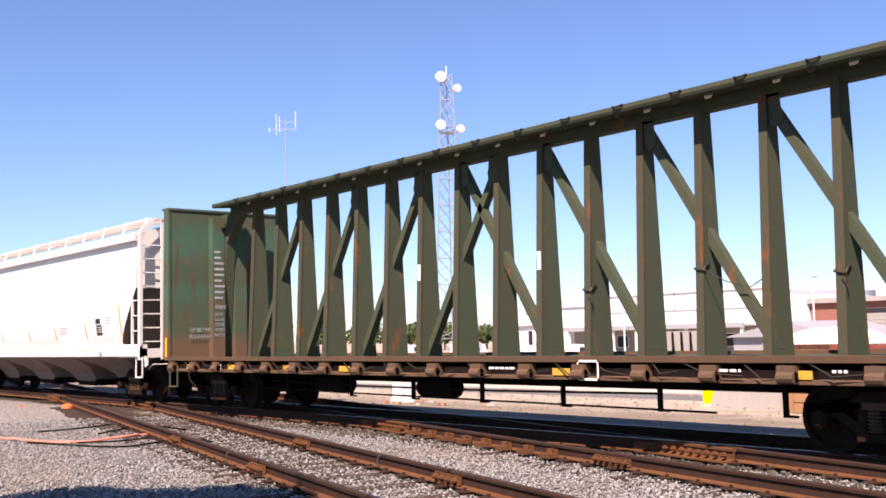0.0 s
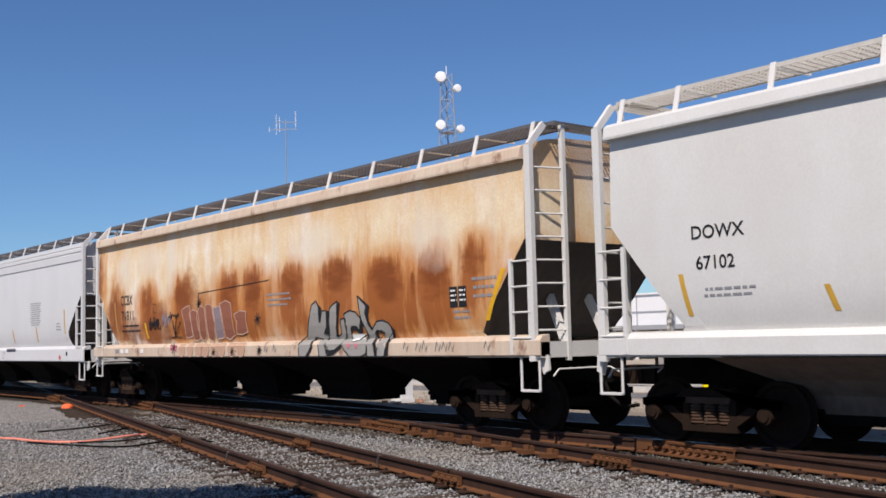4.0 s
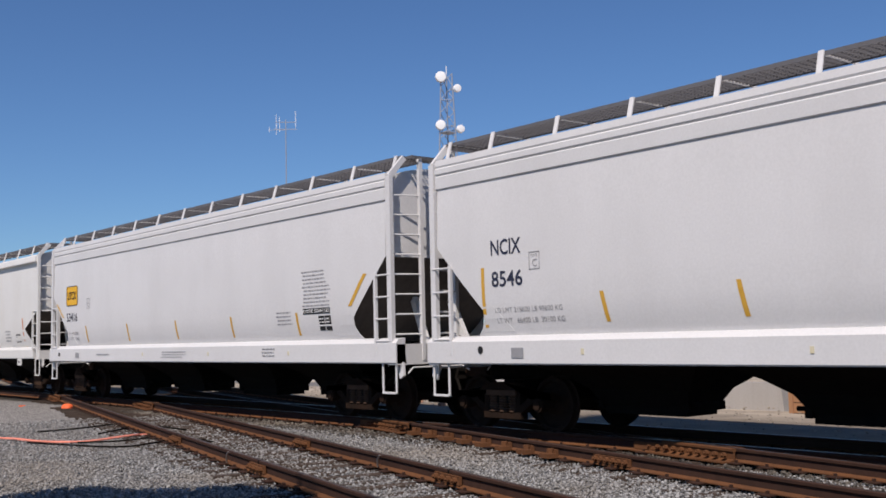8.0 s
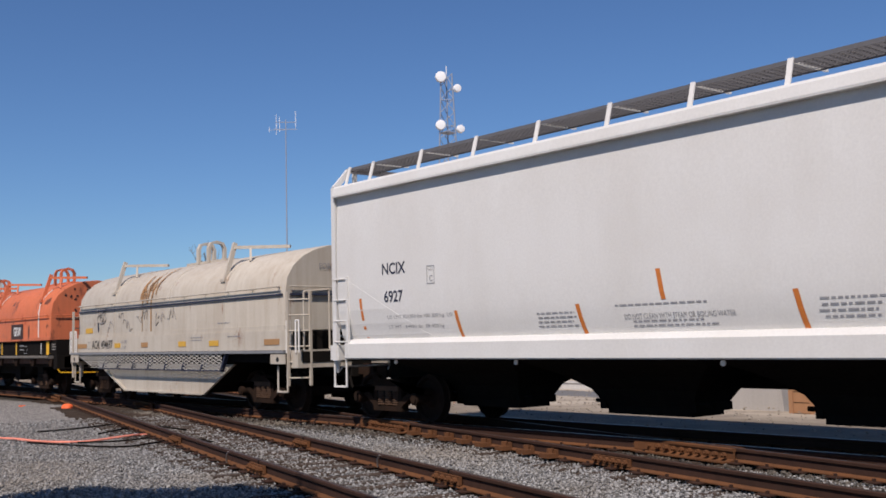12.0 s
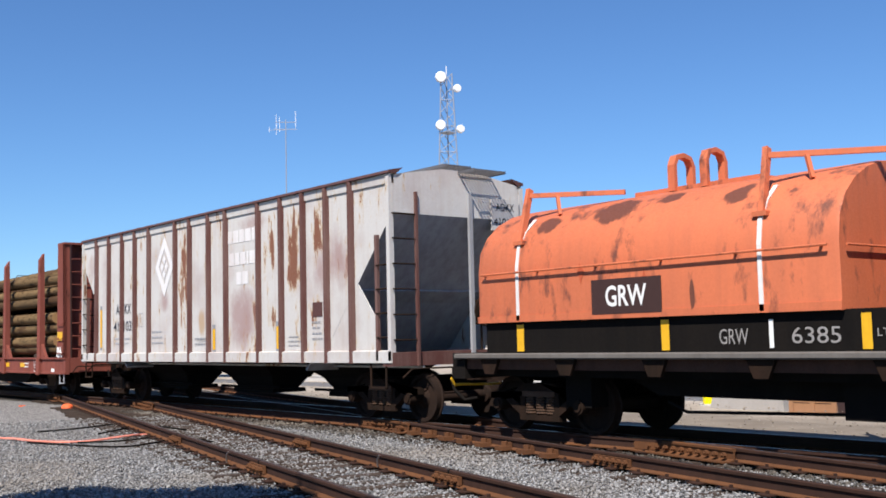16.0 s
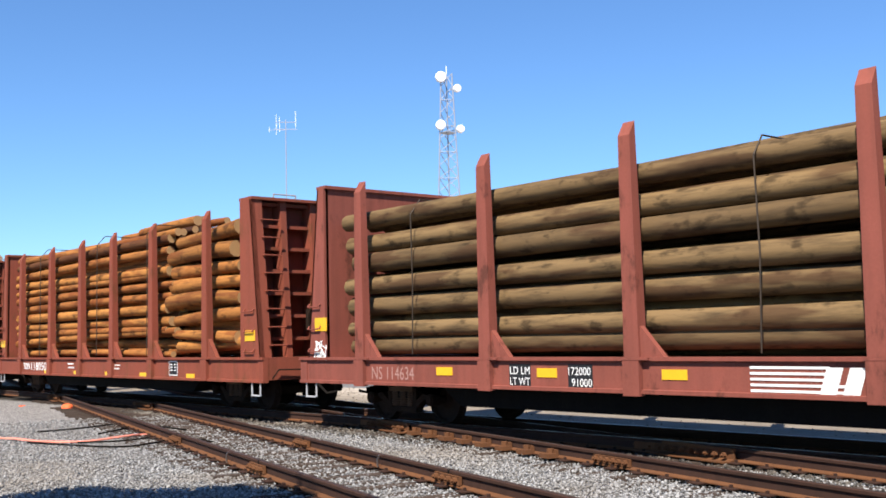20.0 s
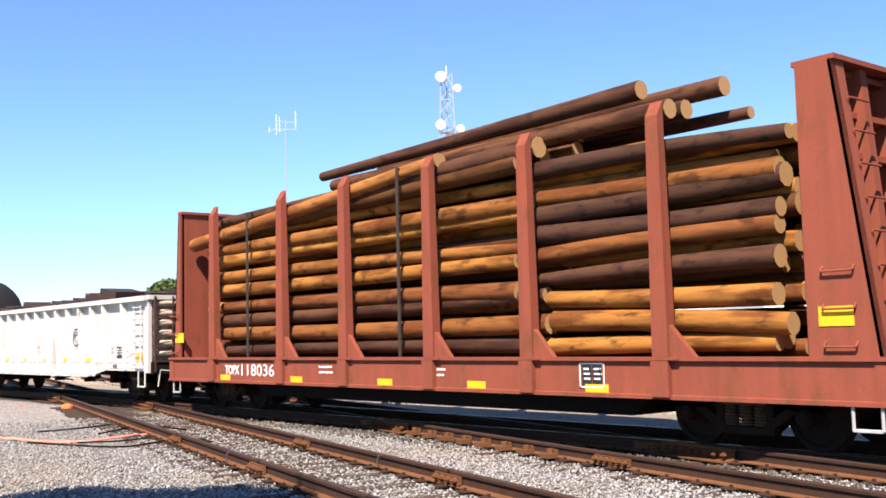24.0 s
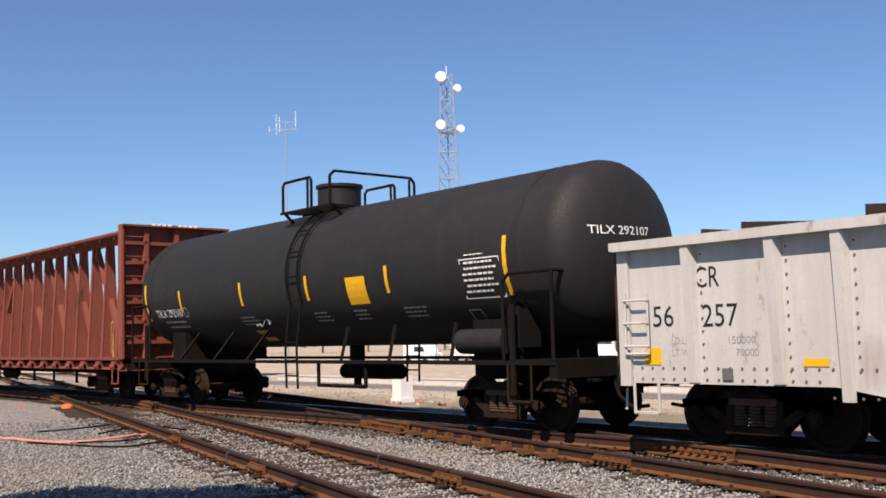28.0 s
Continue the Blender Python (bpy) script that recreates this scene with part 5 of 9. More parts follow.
def ribbed_hopper():
    c, h = car("ribbed_hopper", -157.08, -142.68, "white ribbed three-bay hopper with peeling paint and rust", "covered hopper")
    y, z0, z1 = 1.53, 1.12, 4.33
    me = Geo().prism_x([(-y, z0), (y, z0), (y, z1), (0.4, z1 + 0.18), (-0.4, z1 + 0.18), (-y, z1)], -h, h).mesh("body", M_RUSTWHITE)
    for s in (-1, 1):
        cut(me, (s * h, 0, 3.66), Vector((s * 1.0, 0, -0.90)).normalized())
    # faces that slope under are coloured as shaded white
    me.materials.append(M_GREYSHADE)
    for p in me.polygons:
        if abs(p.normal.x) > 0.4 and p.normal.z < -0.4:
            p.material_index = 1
    part("body", me, None, c)
    for s in (-1, 1):
        # side corner sheet below the slope
        for q in (-1, 1):
            part("corner_sheet", Geo().prism_y([(h - 2.3, z0), (h - 0.5, z0), (h - 0.5, 1.80), (h - 1.07, 2.47)] if s > 0 else [(2.3 - h, z0), (-6.17, z0), (-6.17, 2.5)], q * 1.516 - 0.011, q * 1.516 + 0.011), M_RUSTWHITE, c)
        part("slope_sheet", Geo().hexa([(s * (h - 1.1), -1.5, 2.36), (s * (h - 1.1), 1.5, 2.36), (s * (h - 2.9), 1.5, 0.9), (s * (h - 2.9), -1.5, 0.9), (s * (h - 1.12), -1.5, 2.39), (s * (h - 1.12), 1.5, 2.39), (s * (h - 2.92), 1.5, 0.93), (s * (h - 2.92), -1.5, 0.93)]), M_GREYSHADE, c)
        part("side_sill", Geo().prism_x([(s * 1.42, 1.06), (s * 1.60, 1.06), (s * 1.60, 1.26), (s * 1.545, 1.28), (s * 1.42, 1.2)], -h, h), M_RUSTWHITE, c)
        part("top_chord", Geo().prism_x([(s * 1.48, 4.18), (s * 1.56, 4.18), (s * 1.57, 4.34), (s * 1.5, 4.36)], -h, h), M_RUSTWHITE, c, "peeling white top chord")
        part("roof_edge", Geo().prism_x([(s * 1.45, 4.34), (s * 1.62, 4.35), (s * 1.60, 4.40), (s * 1.3, 4.46)], -h - 0.03, h + 0.03), M_DARKTOP, c, "thin dark roof edge")
    ribs = (-6.2, -5.34, -4.47, -3.66, -2.81, -1.33, -0.57, 0.37, 1.18, 2.60, 3.51, 4.34, 5.16, 5.98)
    for x in ribs:
        for s in (-1, 1):
            part("rib", Geo().prism_z([(x - 0.06, s * 1.53), (x - 0.045, s * 1.615), (x + 0.045, s * 1.615), (x + 0.06, s * 1.53)], 1.05, 4.34), M_RIB, c)
    # top ladders and grabs at both ends, end sheets and platform
    for s in (-1, 1):
        part("corner_post", Geo().box(s * (h - 0.05) - 0.045, s * (h - 0.05) + 0.045, -1.60, -1.50, 1.1, 4.3), M_RUSTWHITE, c)
        part("corner_post", Geo().box(s * (h - 0.06) - 0.07, s * (h - 0.06) + 0.07, 1.50, 1.61, 1.1, 4.3), M_RUSTWHITE, c)
        part("end_sill", Geo().box(s * (h - 0.14) - 0.15, s * (h - 0.14) + 0.15, -1.58, 1.58, 1.0, 1.24), M_RIB, c)
        part("end_floor", Geo().box(s * (h - 0.9) - 0.75, s * (h - 0.9) + 0.75, -1.4, 1.4, 1.08, 1.12), M_BLACK, c)
        l = part("ladder_post", Geo().box(s * (h + 0.02) - 0.03, s * (h + 0.02) + 0.03, -1.05, -1.0, 1.0, 4.05), M_RIB, c)
        for k in range(6):
            part("rung", Geo().tube((s * (h + 0.02), -1.55, 1.45 + k * 0.44), (s * (h + 0.02), -1.02, 1.45 + k * 0.44), 0.016, 6), M_TRUCK, l)
        g = part("grab_post", Geo().box(s * (h - 0.42) - 0.035, s * (h - 0.42) + 0.035, -1.60, -1.54, 1.1, 3.3 if s > 0 else 2.8), M_RIB, c)
        for k in range(4):
            part("rung", Geo().tube((s * (h - 0.42), -1.6, 1.5 + k * 0.42), (s * (h - 0.1), -1.6, 1.5 + k * 0.42), 0.016, 6), M_TRUCK, g)
        part("far_ladder_post", Geo().box(s * (h + 0.02) - 0.03, s * (h + 0.02) + 0.03, 0.2, 0.28, 1.0, 4.1), M_GREYSHADE, c)
        stirrup(c, s * (h - 0.45), -1.55, 1.05, 0.45, 0.42, M_TRUCK)
        part("uncoupling_lever", Geo().pipe([(s * (h + 0.05), -1.4, 0.8), (s * (h + 0.06), -1.2, 0.95), (s * (h + 0.08), -0.15, 0.95)], 0.016), M_TRUCK, c)
    brake_wheel(c, h + 0.12, 0.5, 1.95, M_TRUCK, 0.28)
    part("end_brace", Geo().beam((h - 0.02, 0.95, 4.1), (h - 0.02, 0.95, 1.2), 0.08, 0.05, (0, 1, 0)), M_GREYSHADE, c)
    part("end_sign", Geo().box(h + 0.02, h + 0.05, 0.75, 1.45, 3.45, 4.05), M_RUSTWHITE, c, "white board with black car number")
    end_text(c, "AOKX", 0.86, 3.82, 0.15, h + 0.056, M_SIGN_BLACK, 0.46)
    end_text(c, "410103", 0.80, 3.54, 0.15, h + 0.056, M_SIGN_BLACK, 0.6)
    part("running_board", grating(h - 0.1, h + 0.45, 0.0, 0.75, 4.5), M_BOARD_GREY, c, "small grating step at the roof end")
    part("running_board", grating(-h, h, -0.3, 0.3, 4.62), M_BOARD_GREY, c)
    for a, b in ((-1.4, 1.95), (2.75, 5.75), (-5.6, -2.3)):
        m, w = (a + b) / 2, (b - a) / 2
        bay = part("discharge_bay", Geo().loft([[(m - w * a2, -b2, z2), (m + w * a2, -b2, z2), (m + w * a2, b2, z2), (m - w * a2, b2, z2)] for a2, b2, z2 in ((1.0, 1.45, 1.12), (0.82, 0.9, 1.0), (0.6, 0.5, 0.72), (0.44, 0.32, 0.42))]), M_BLACK, c)
        part("outlet_gate", Geo().box(m - w * 0.54, m + w * 0.54, -0.42, 0.42, 0.34, 0.43).tube((m - w * 0.8, -0.5, 0.47), (m + w * 0.8, -0.5, 0.47), 0.03, 6), M_BLACK, bay)
    part("brake_pipe", Geo().tube((-h, -0.9, 1.0), (h, -0.9, 0.97), 0.025, 6), M_RUSTWHITE, c)
    running_gear(c, h, 6.15, -5.95, sill=False)
    yy = -1.537
    # number and company lettering; the name is drawn as blocks
    letters(c, "AO KX", -4.92, 2.27, 0.26, yy, M_NAVY, width=0.95, bold=0.012)
    letters(c, "410103", -5.07, 1.83, 0.26, yy, M_NAVY, width=1.13, bold=0.012)
    for z, widths in ((3.60, (0.2, 0.24, 0.2, 0.25, 0.2)), (3.12, (0.22, 0.2, 0.22, 0.08, 0.24)), (2.70, (0.22, 0.24))):
        x = 1.85 - (sum(widths) + 0.045 * (len(widths) - 1)) / 2
        for w in widths:
            part("block_letter", Geo().add([(x, yy, z), (x + w, yy, z), (x + w, yy, z + 0.27), (x, yy, z + 0.27)], [(0, 1, 2, 3)]), M_GHOSTWHITE, c, "faded white block of the company lettering")
            x += w + 0.045
    letters(c, "CAUTION", -0.25, 1.50, 0.07, yy, M_STENCIL, width=0.42)
    d = Geo()
    cx, cz, a, b = -1.98, 3.33, 0.5, 0.72
    for k in range(4):
        u, v = ((-1, 0), (0, 1), (1, 0), (0, -1))[k], ((0, 1), (1, 0), (0, -1), (-1, 0))[k]
        q = [(cx + u[0] * a, cz + u[1] * b), (cx + v[0] * a, cz + v[1] * b), (cx + v[0] * a * 0.62, cz + v[1] * b * 0.62), (cx + u[0] * a * 0.62, cz + u[1] * b * 0.62)]
        d.prism_y(q, yy - 0.004, yy)
    part("diamond_mark", d, M_FADEDWHITE, c, "faded white diamond mark")
    for p in ((-0.12, 0), (0.12, 0), (0, 0.17), (0, -0.17)):
        part("diamond_mark", Geo().prism_y([(cx + p[0] - 0.09, cz + p[1]), (cx + p[0], cz + p[1] - 0.12), (cx + p[0] + 0.09, cz + p[1]), (cx + p[0], cz + p[1] + 0.12)], yy - 0.008, yy - 0.004), M_FADEDWHITE, c)
    for x, za, zb in ((5.92, 1.28, 2.15), (3.32, 1.33, 1.78), (0.57, 1.33, 1.78), (-1.41, 1.33, 1.75), (-3.79, 1.32, 1.85), (-5.93, 1.42, 2.43)):
        panel(c, x - 0.08, x + 0.06, za - 0.06, zb + 0.1, yy, M_STENCIL, "reflector_back")
        strip(c, x, za, x, zb, 0.12, yy - 0.003, M_YELLOW)
    panel(c, 4.62, 4.95, 1.93, 2.20, yy - 0.004, M_DARKTOP, "stencil_box", "dark brown stencil panel")
    bars(c, 4.58, 1.42, 0.36, 0.42, 4, yy, M_STENCIL, 51)
    bars(c, 3.7, 1.32, 0.5, 0.25, 3, yy, M_STENCIL, 52)
    bars(c, -0.4, 1.35, 0.6, 0.25, 2, yy, M_STENCIL, 53)
    bars(c, -2.75, 1.4, 0.75, 0.4, 3, yy, M_GREYSHADE, 54)
    bars(c, -5.0, 1.42, 1.0, 0.24, 2, yy, M_GREYSHADE, 55)
    outline(c, -3.46, -3.22, 1.92, 2.26, yy, 0.016, M_GREYSHADE)


M_GHOSTWHITE = worn("ghost_white_lettering", (0.72, 0.70, 0.68), (0.50, 0.42, 0.39), dirt_amount=0.6, rough=0.75, streak=4.0)
M_FADEDWHITE = plain("faded_white_lettering", (0.72, 0.70, 0.69), 0.7)
ribbed_hopper()

# ---- coil cars with rounded hoods ----


def hood_section(w, foot, top, n=12):
    """Upright sides that turn into a round top."""
    pts = [(-w, foot)]
    sp = foot + (top - foot) * 0.44
    for k in range(n + 1):
        a = math.pi * (1 - k / n)
        pts.append((w * math.cos(a), sp + (top - sp) * math.sin(a) ** 0.9))
    return pts + [(w, foot)]


def hood(c, x0, x1, w, foot, top, material, seam, lift_x, posts, label):
    sec = hood_section(w, foot, top)
    hd = part("hood", Geo().loft([[(x0, y * 0.985, z - 0.012 * (z > foot + 0.1)) for y, z in sec], [(x0 + 0.05, y, z) for y, z in sec], [(x1 - 0.05, y, z) for y, z in sec], [(x1, y * 0.985, z - 0.012 * (z > foot + 0.1)) for y, z in sec]]), material, c, label, smooth=30)
    part("foot_band", Geo().prism_x([(-w - 0.012, foot), (-w + 0.04, foot), (-w + 0.04, foot + 0.1), (-w - 0.012, foot + 0.1)], x0 - 0.01, x1 + 0.01), material, hd)
    for s in (-1, 1):
        r = part("hand_rail", Geo().tube((x0 + 0.15, s * (w + 0.07), seam), (x1 - 0.1, s * (w + 0.07), seam), 0.016, 6), material, hd)
        n = max(2, int((x1 - x0) / 1.1))
        for k in range(n + 1):
            x = x0 + 0.2 + k * (x1 - x0 - 0.4) / n
            r2 = Geo().tube((x, s * (w - 0.02), seam), (x, s * (w + 0.08), seam), 0.02, 6)
            part("rail_bracket", r2, material, hd)
    for s, xx in ((1, x1 + 0.05), (-1, x0 - 0.05)):
        part("end_rail", Geo().tube((xx, -w + 0.1, seam), (xx, w - 0.1, seam), 0.016, 6), material, hd)
    # lifting loop on a ridge plate
    part("ridge_plate", Geo().box(lift_x - 1.0, lift_x + 1.15, -0.2, 0.2, top - 0.02, top + 0.06), material, hd)
    for q in (-0.28, 0.28):
        pts = [(lift_x + q, -0.25, top), (lift_x + q, -0.25, top + 0.38), (lift_x + q, -0.18, top + 0.52), (lift_x + q, 0.0, top + 0.57), (lift_x + q, 0.18, top + 0.52), (lift_x + q, 0.25, top + 0.38), (lift_x + q, 0.25, top)]
        loop = Geo().loft([[(px + dx, py + sy * dy, pz + sz * dy) for dx, dy in ((-0.06, 0.0), (0.06, 0.0), (0.06, 0.07), (-0.06, 0.07))] for (px, py, pz), (sy, sz) in zip(pts, ((1, 0), (1, 0), (0.7, -0.7), (0, -1), (-0.7, -0.7), (-1, 0), (-1, 0)))])
        part("lifting_loop", loop, material, hd, "arched lifting loop")
    for x in posts:
        part("stacking_post", Geo().beam((x, -w * 0.93, top - 0.62), (x - 0.09, -w * 0.72, top + 0.22), 0.10, 0.07, (1, 0, 0)).beam((x - 0.05, -w * 0.74, top + 0.12), (x + 1.3, -w * 0.3, top + 0.06), 0.06, 0.07).beam((x + 0.36, -w * 0.62, top + 0.08), (x + 0.46, -w * 0.66, top - 0.22), 0.05, 0.05).box(x - 0.1, x + 0.1, -w * 0.95 - 0.05, -w * 0.9, top - 0.66, top - 0.6), material, hd, "slanted stacking guide")
        part("stacking_post", Geo().beam((x, w * 0.93, top - 0.62), (x - 0.02, w * 0.80, top + 0.12), 0.11, 0.08, (1, 0, 0)), material, hd)
    return hd


M_ORANGE_DARK = worn("burnt_orange_patch", (0.50, 0.10, 0.04), (0.26, 0.08, 0.05), dirt_amount=0.4, rough=0.55)
M_SCRAWL = plain("faint_grey_spray", (0.30, 0.28, 0.26), 0.7)
M_CHALK = plain("chalky_faded_letters", (0.30, 0.28, 0.265), 0.8)
M_STRAPW = plain("white_stripe_paint", (0.72, 0.70, 0.66), 0.6)
M_BROWNSIGN = plain("dark_brown_panel", (0.055, 0.028, 0.024), 0.55)
M_STEELGREY = plain("worn_bright_steel", (0.34, 0.33, 0.32), 0.45, 0.4)


def cream_coil_car():
    c, h = car("coil_car", -125.8, -113.55, "cream-painted covered coil car with graffiti and a mesh walkway", "coil car")
    hd = hood(c, -5.75, 5.5, 1.42, 1.70, 3.48, M_CREAM, 2.58, -0.45, (-3.35, 2.8), "cream rounded steel hood with brown streaks")
    for x in (-3.25, 0.1, 2.9):
        part("hood_joint", Geo().prism_x([(y * 1.004, z + 0.004) for y, z in hood_section(1.42, 1.72, 3.48)], x, x + 0.05), M_CREAM, hd)
    # thin dark strips stand in for the shade along the hood's seam
    part("seam_shade", Geo().box(-5.7, 5.45, -1.455, -1.43, 2.40, 2.44), M_SLATE, hd, "dark blue strip for the seam's shade along the hood")
    part("seam_shade", Geo().box(5.5, 5.56, -1.35, 1.35, 2.40, 2.44), M_SLATE, hd, "dark blue strip for the seam's shade across the hood end")
    for s in (-1, 1):
        part("side_sill", Geo().prism_x([(s * 1.3, 1.30), (s * 1.46, 1.30), (s * 1.46, 1.70), (s * 1.3, 1.70)], -5.95, 5.6), M_CREAM, c, "cream side sill with stencils")
        part("walkway", Geo().prism_x([(s * 1.38, 1.24), (s * 1.60, 1.24), (s * 1.60, 1.295), (s * 1.38, 1.295)], -5.95, 5.7), M_WALKGREY, c, "thin grey walkway edge")
        part("belly_sheet", Geo().prism_y([(-4.3, 1.0), (3.3, 1.0), (1.84, 0.31), (-2.5, 0.31)], s * 1.36 - 0.03, s * 1.36 + 0.03), M_CREAM, c, "cream drop-centre side sheet")
    part("belly_lip", Geo().beam((-4.3, -1.41, 1.02), (-2.5, -1.41, 0.33), 0.06, 0.05).beam((-2.5, -1.41, 0.33), (1.84, -1.41, 0.33), 0.06, 0.04), M_CREAM, c)
    part("belly", Geo().prism_y([(-4.2, 1.05), (3.2, 1.05), (1.8, 0.34), (-2.45, 0.34)], -1.3, 1.3), M_BLACK, c)
    part("floor", Geo().box(-h, h, -1.4, 1.4, 1.05, 1.27), M_BLACK, c)
    # expanded metal hung from the walkway, in bays between slanted brackets
    m = Geo()
    for k in range(10):
        z = 0.90 + 0.038 * k
        n = 64
        for q in range(n):
            xa, xb = -5.4 + 8.5 * q / n, -5.4 + 8.5 * (q + 1) / n
            if xa > -4.4 - (z - 0.87) * 3 and xb < 3.1 + (z - 0.87) * 1.2:
                up = 0.016 if (q + k) % 2 else -0.016
                m.beam((xa, -1.57, z - up), (xb, -1.57, z + up), 0.012, 0.014)
    tagged(part("expanded_mesh", m, M_WALKPALE, c, "pale expanded-metal mesh below the walkway"), kind="stuff")
    for k in range(8):
        x = -3.6 + 0.95 * k
        part("mesh_bracket", Geo().beam((x, -1.55, 0.86), (x + 0.16, -1.5, 1.24), 0.05, 0.09, (0, 1, 0)), M_SLATE, c)
    part("mesh_foot", Geo().box(-3.9, 3.0, -1.575, -1.54, 0.855, 0.885), M_SLATE, c)
    for s in (-1, 1):
        part("end_sill", Geo().box(s * (h - 0.15) - 0.14, s * (h - 0.15) + 0.14, -1.5, 1.5, 0.95, 1.3), M_CREAM, c)
        ladder(c, "end_ladder", (s * (h - 0.28), -1.55), (s * (h - 0.02), -1.2), 0.6, 2.45, 6, M_CREAM, post=0.05)
        part("end_panel", Geo().box(s * 5.7 - 0.05, s * 5.7 + 0.05, -1.3, 1.3, 1.27, 1.68), M_BLACK, c)
        stirrup(c, s * (h - 0.55), -1.52, 0.98, 0.36, 0.5, M_CREAM)
        part("end_rail", Geo().pipe([(s * (h - 0.1), -1.3, 1.3), (s * (h - 0.1), -1.3, 2.45), (s * (h - 0.1), -0.7, 2.5), (s * (h - 0.1), -0.7, 1.3)], 0.02), M_CREAM, c)
        part("corner_plate", Geo().box(s * 5.55 - 0.28, s * 5.55 + 0.28, -1.625, -1.605, 1.03, 1.22), M_CREAM, c, "cream corner plate with a dark slot")
        part("slot", Geo().disc_y(s * 5.55, 1.12, 0.05, -1.632, -1.626, 12), M_SIGN_BLACK, c)
        for q in (-0.22, 0.12):
            part("grab_rail", Geo().pipe([(s * 5.95 + q, -1.52, 1.25), (s * 5.95 + q, -1.52, 1.88), (s * 5.95 + q + 0.12, -1.52, 1.88), (s * 5.95 + q + 0.12, -1.52, 1.25)], 0.018), M_STRAPW, c, "white grab rail at the corner")
    yy = -1.467
    letters(c, "AOK 494697", -4.66, 1.38, 0.24, yy, M_SIGN_BLACK, width=1.43, bold=0.01)
    letters(c, "LD LMT", -2.62, 1.52, 0.09, yy, M_STENCIL, width=0.34)
    letters(c, "LT WT", -2.62, 1.36, 0.09, yy, M_STENCIL, width=0.3)
    outline(c, -4.97, -4.8, 1.38, 1.58, yy, 0.012, M_STENCIL)
    bars(c, 1.35, 1.5, 0.7, 0.12, 2, yy, M_STENCIL, 61)
    bars(c, 3.1, 1.56, 0.8, 0.06, 1, yy, M_STENCIL, 62)
    bars(c, 2.6, 1.86, 0.7, 0.06, 1, -1.428, M_STENCIL, 63)
    for x, w, mat in ((-5.75, 0.7, M_OLDTAPE), (-3.09, 0.38, M_AMBER), (-1.38, 0.38, M_OLDTAPE), (0.74, 0.38, M_AMBER), (2.3, 0.44, M_AMBER), (4.75, 0.6, M_OLDTAPE)):
        panel(c, x, x + w, 1.41, 1.53, yy - 0.005, mat, "reflector")
    panel(c, -5.23, -4.73, 1.82, 1.96, -1.432, M_AMBER, "reflector")
    # an eye drawn in grey spray with lashes and a blue drop, and loose scrawls
    e = Geo()
    for r in (0.3, 0.13, 0.07):
        e.pipe([(-4.06 + r * math.cos(a), -1.432, 2.2 + (0.13 if r > 0.2 else r) * math.sin(a)) for a in np.linspace(0, 2 * math.pi, 17)], 0.011, 4)
    for k in range(7):
        e.tube((-4.3 + 0.08 * k, -1.432, 2.3 + 0.03 * math.sin(k * 0.5)), (-4.36 + 0.11 * k, -1.432, 2.47 + 0.02 * (k % 2)), 0.01, 4)
    part("scrawl", e, M_SCRAWL, hd, "grey spray drawing of an eye")
    part("spray_drop", Geo().prism_y([(-4.36, 2.1), (-4.33, 1.9), (-4.28, 1.84), (-4.25, 1.92), (-4.3, 2.1)], -1.434, -1.428), M_SLATE, hd, "dark blue painted drop")
    for x, z, n in ((-3.65, 1.98, 9), (-2.95, 2.25, 8), (-2.6, 2.0, 12), (-1.75, 2.2, 14), (-0.6, 2.1, 12), (0.1, 2.2, 9)):
        r = random.Random(int(x * 10) + 90)
        pts = [(x + k * 0.05 + r.uniform(-0.06, 0.06), -1.432, z + r.uniform(-0.17, 0.17)) for k in range(n)]
        part("scrawl", Geo().pipe(pts, 0.008, 4), M_SCRAWL, hd, "grey spray scrawl on the hood")
    # brown drips down the round of the hood
    sec = [p for p in hood_section(1.425, 1.70, 3.49, 36) if -1.43 < p[0] < -0.55]
    r = random.Random(19)
    for k in range(16):
        x = -1.35 + r.uniform(-0.25, 0.75)
        a, n = r.randrange(0, 6), r.randrange(3, 9)
        g, w = Geo(), r.uniform(0.012, 0.035)
        for (ya, za), (yb, zb) in list(zip(sec, sec[1:]))[a:a + n]:
            x2 = x + r.uniform(-0.02, 0.03)
            g.add([(x - w, ya - 0.004, za), (x + w, ya - 0.004, za), (x2 + w, yb - 0.004, zb + 0.004), (x2 - w, yb - 0.004, zb + 0.004)], [(0, 1, 2, 3)])
            x = x2
        part("rust_drip", g, M_OLDTAPE, hd, "brown rust drip")
    end_text(c, "FOR USE", -0.6, 2.95, 0.12, 5.52, M_STENCIL, 0.6)
    running_gear(c, h, 4.0, -4.75, sill=True)


M_WALKGREY = plain("blue_grey_walkway_edge", (0.20, 0.205, 0.215), 0.6)
M_WALKPALE = worn("pale_grey_mesh", (0.46, 0.44, 0.40), (0.25, 0.22, 0.19), dirt_amount=0.4, rough=0.7)
M_OLDTAPE = plain("faded_brown_reflector", (0.36, 0.20, 0.09), 0.6)


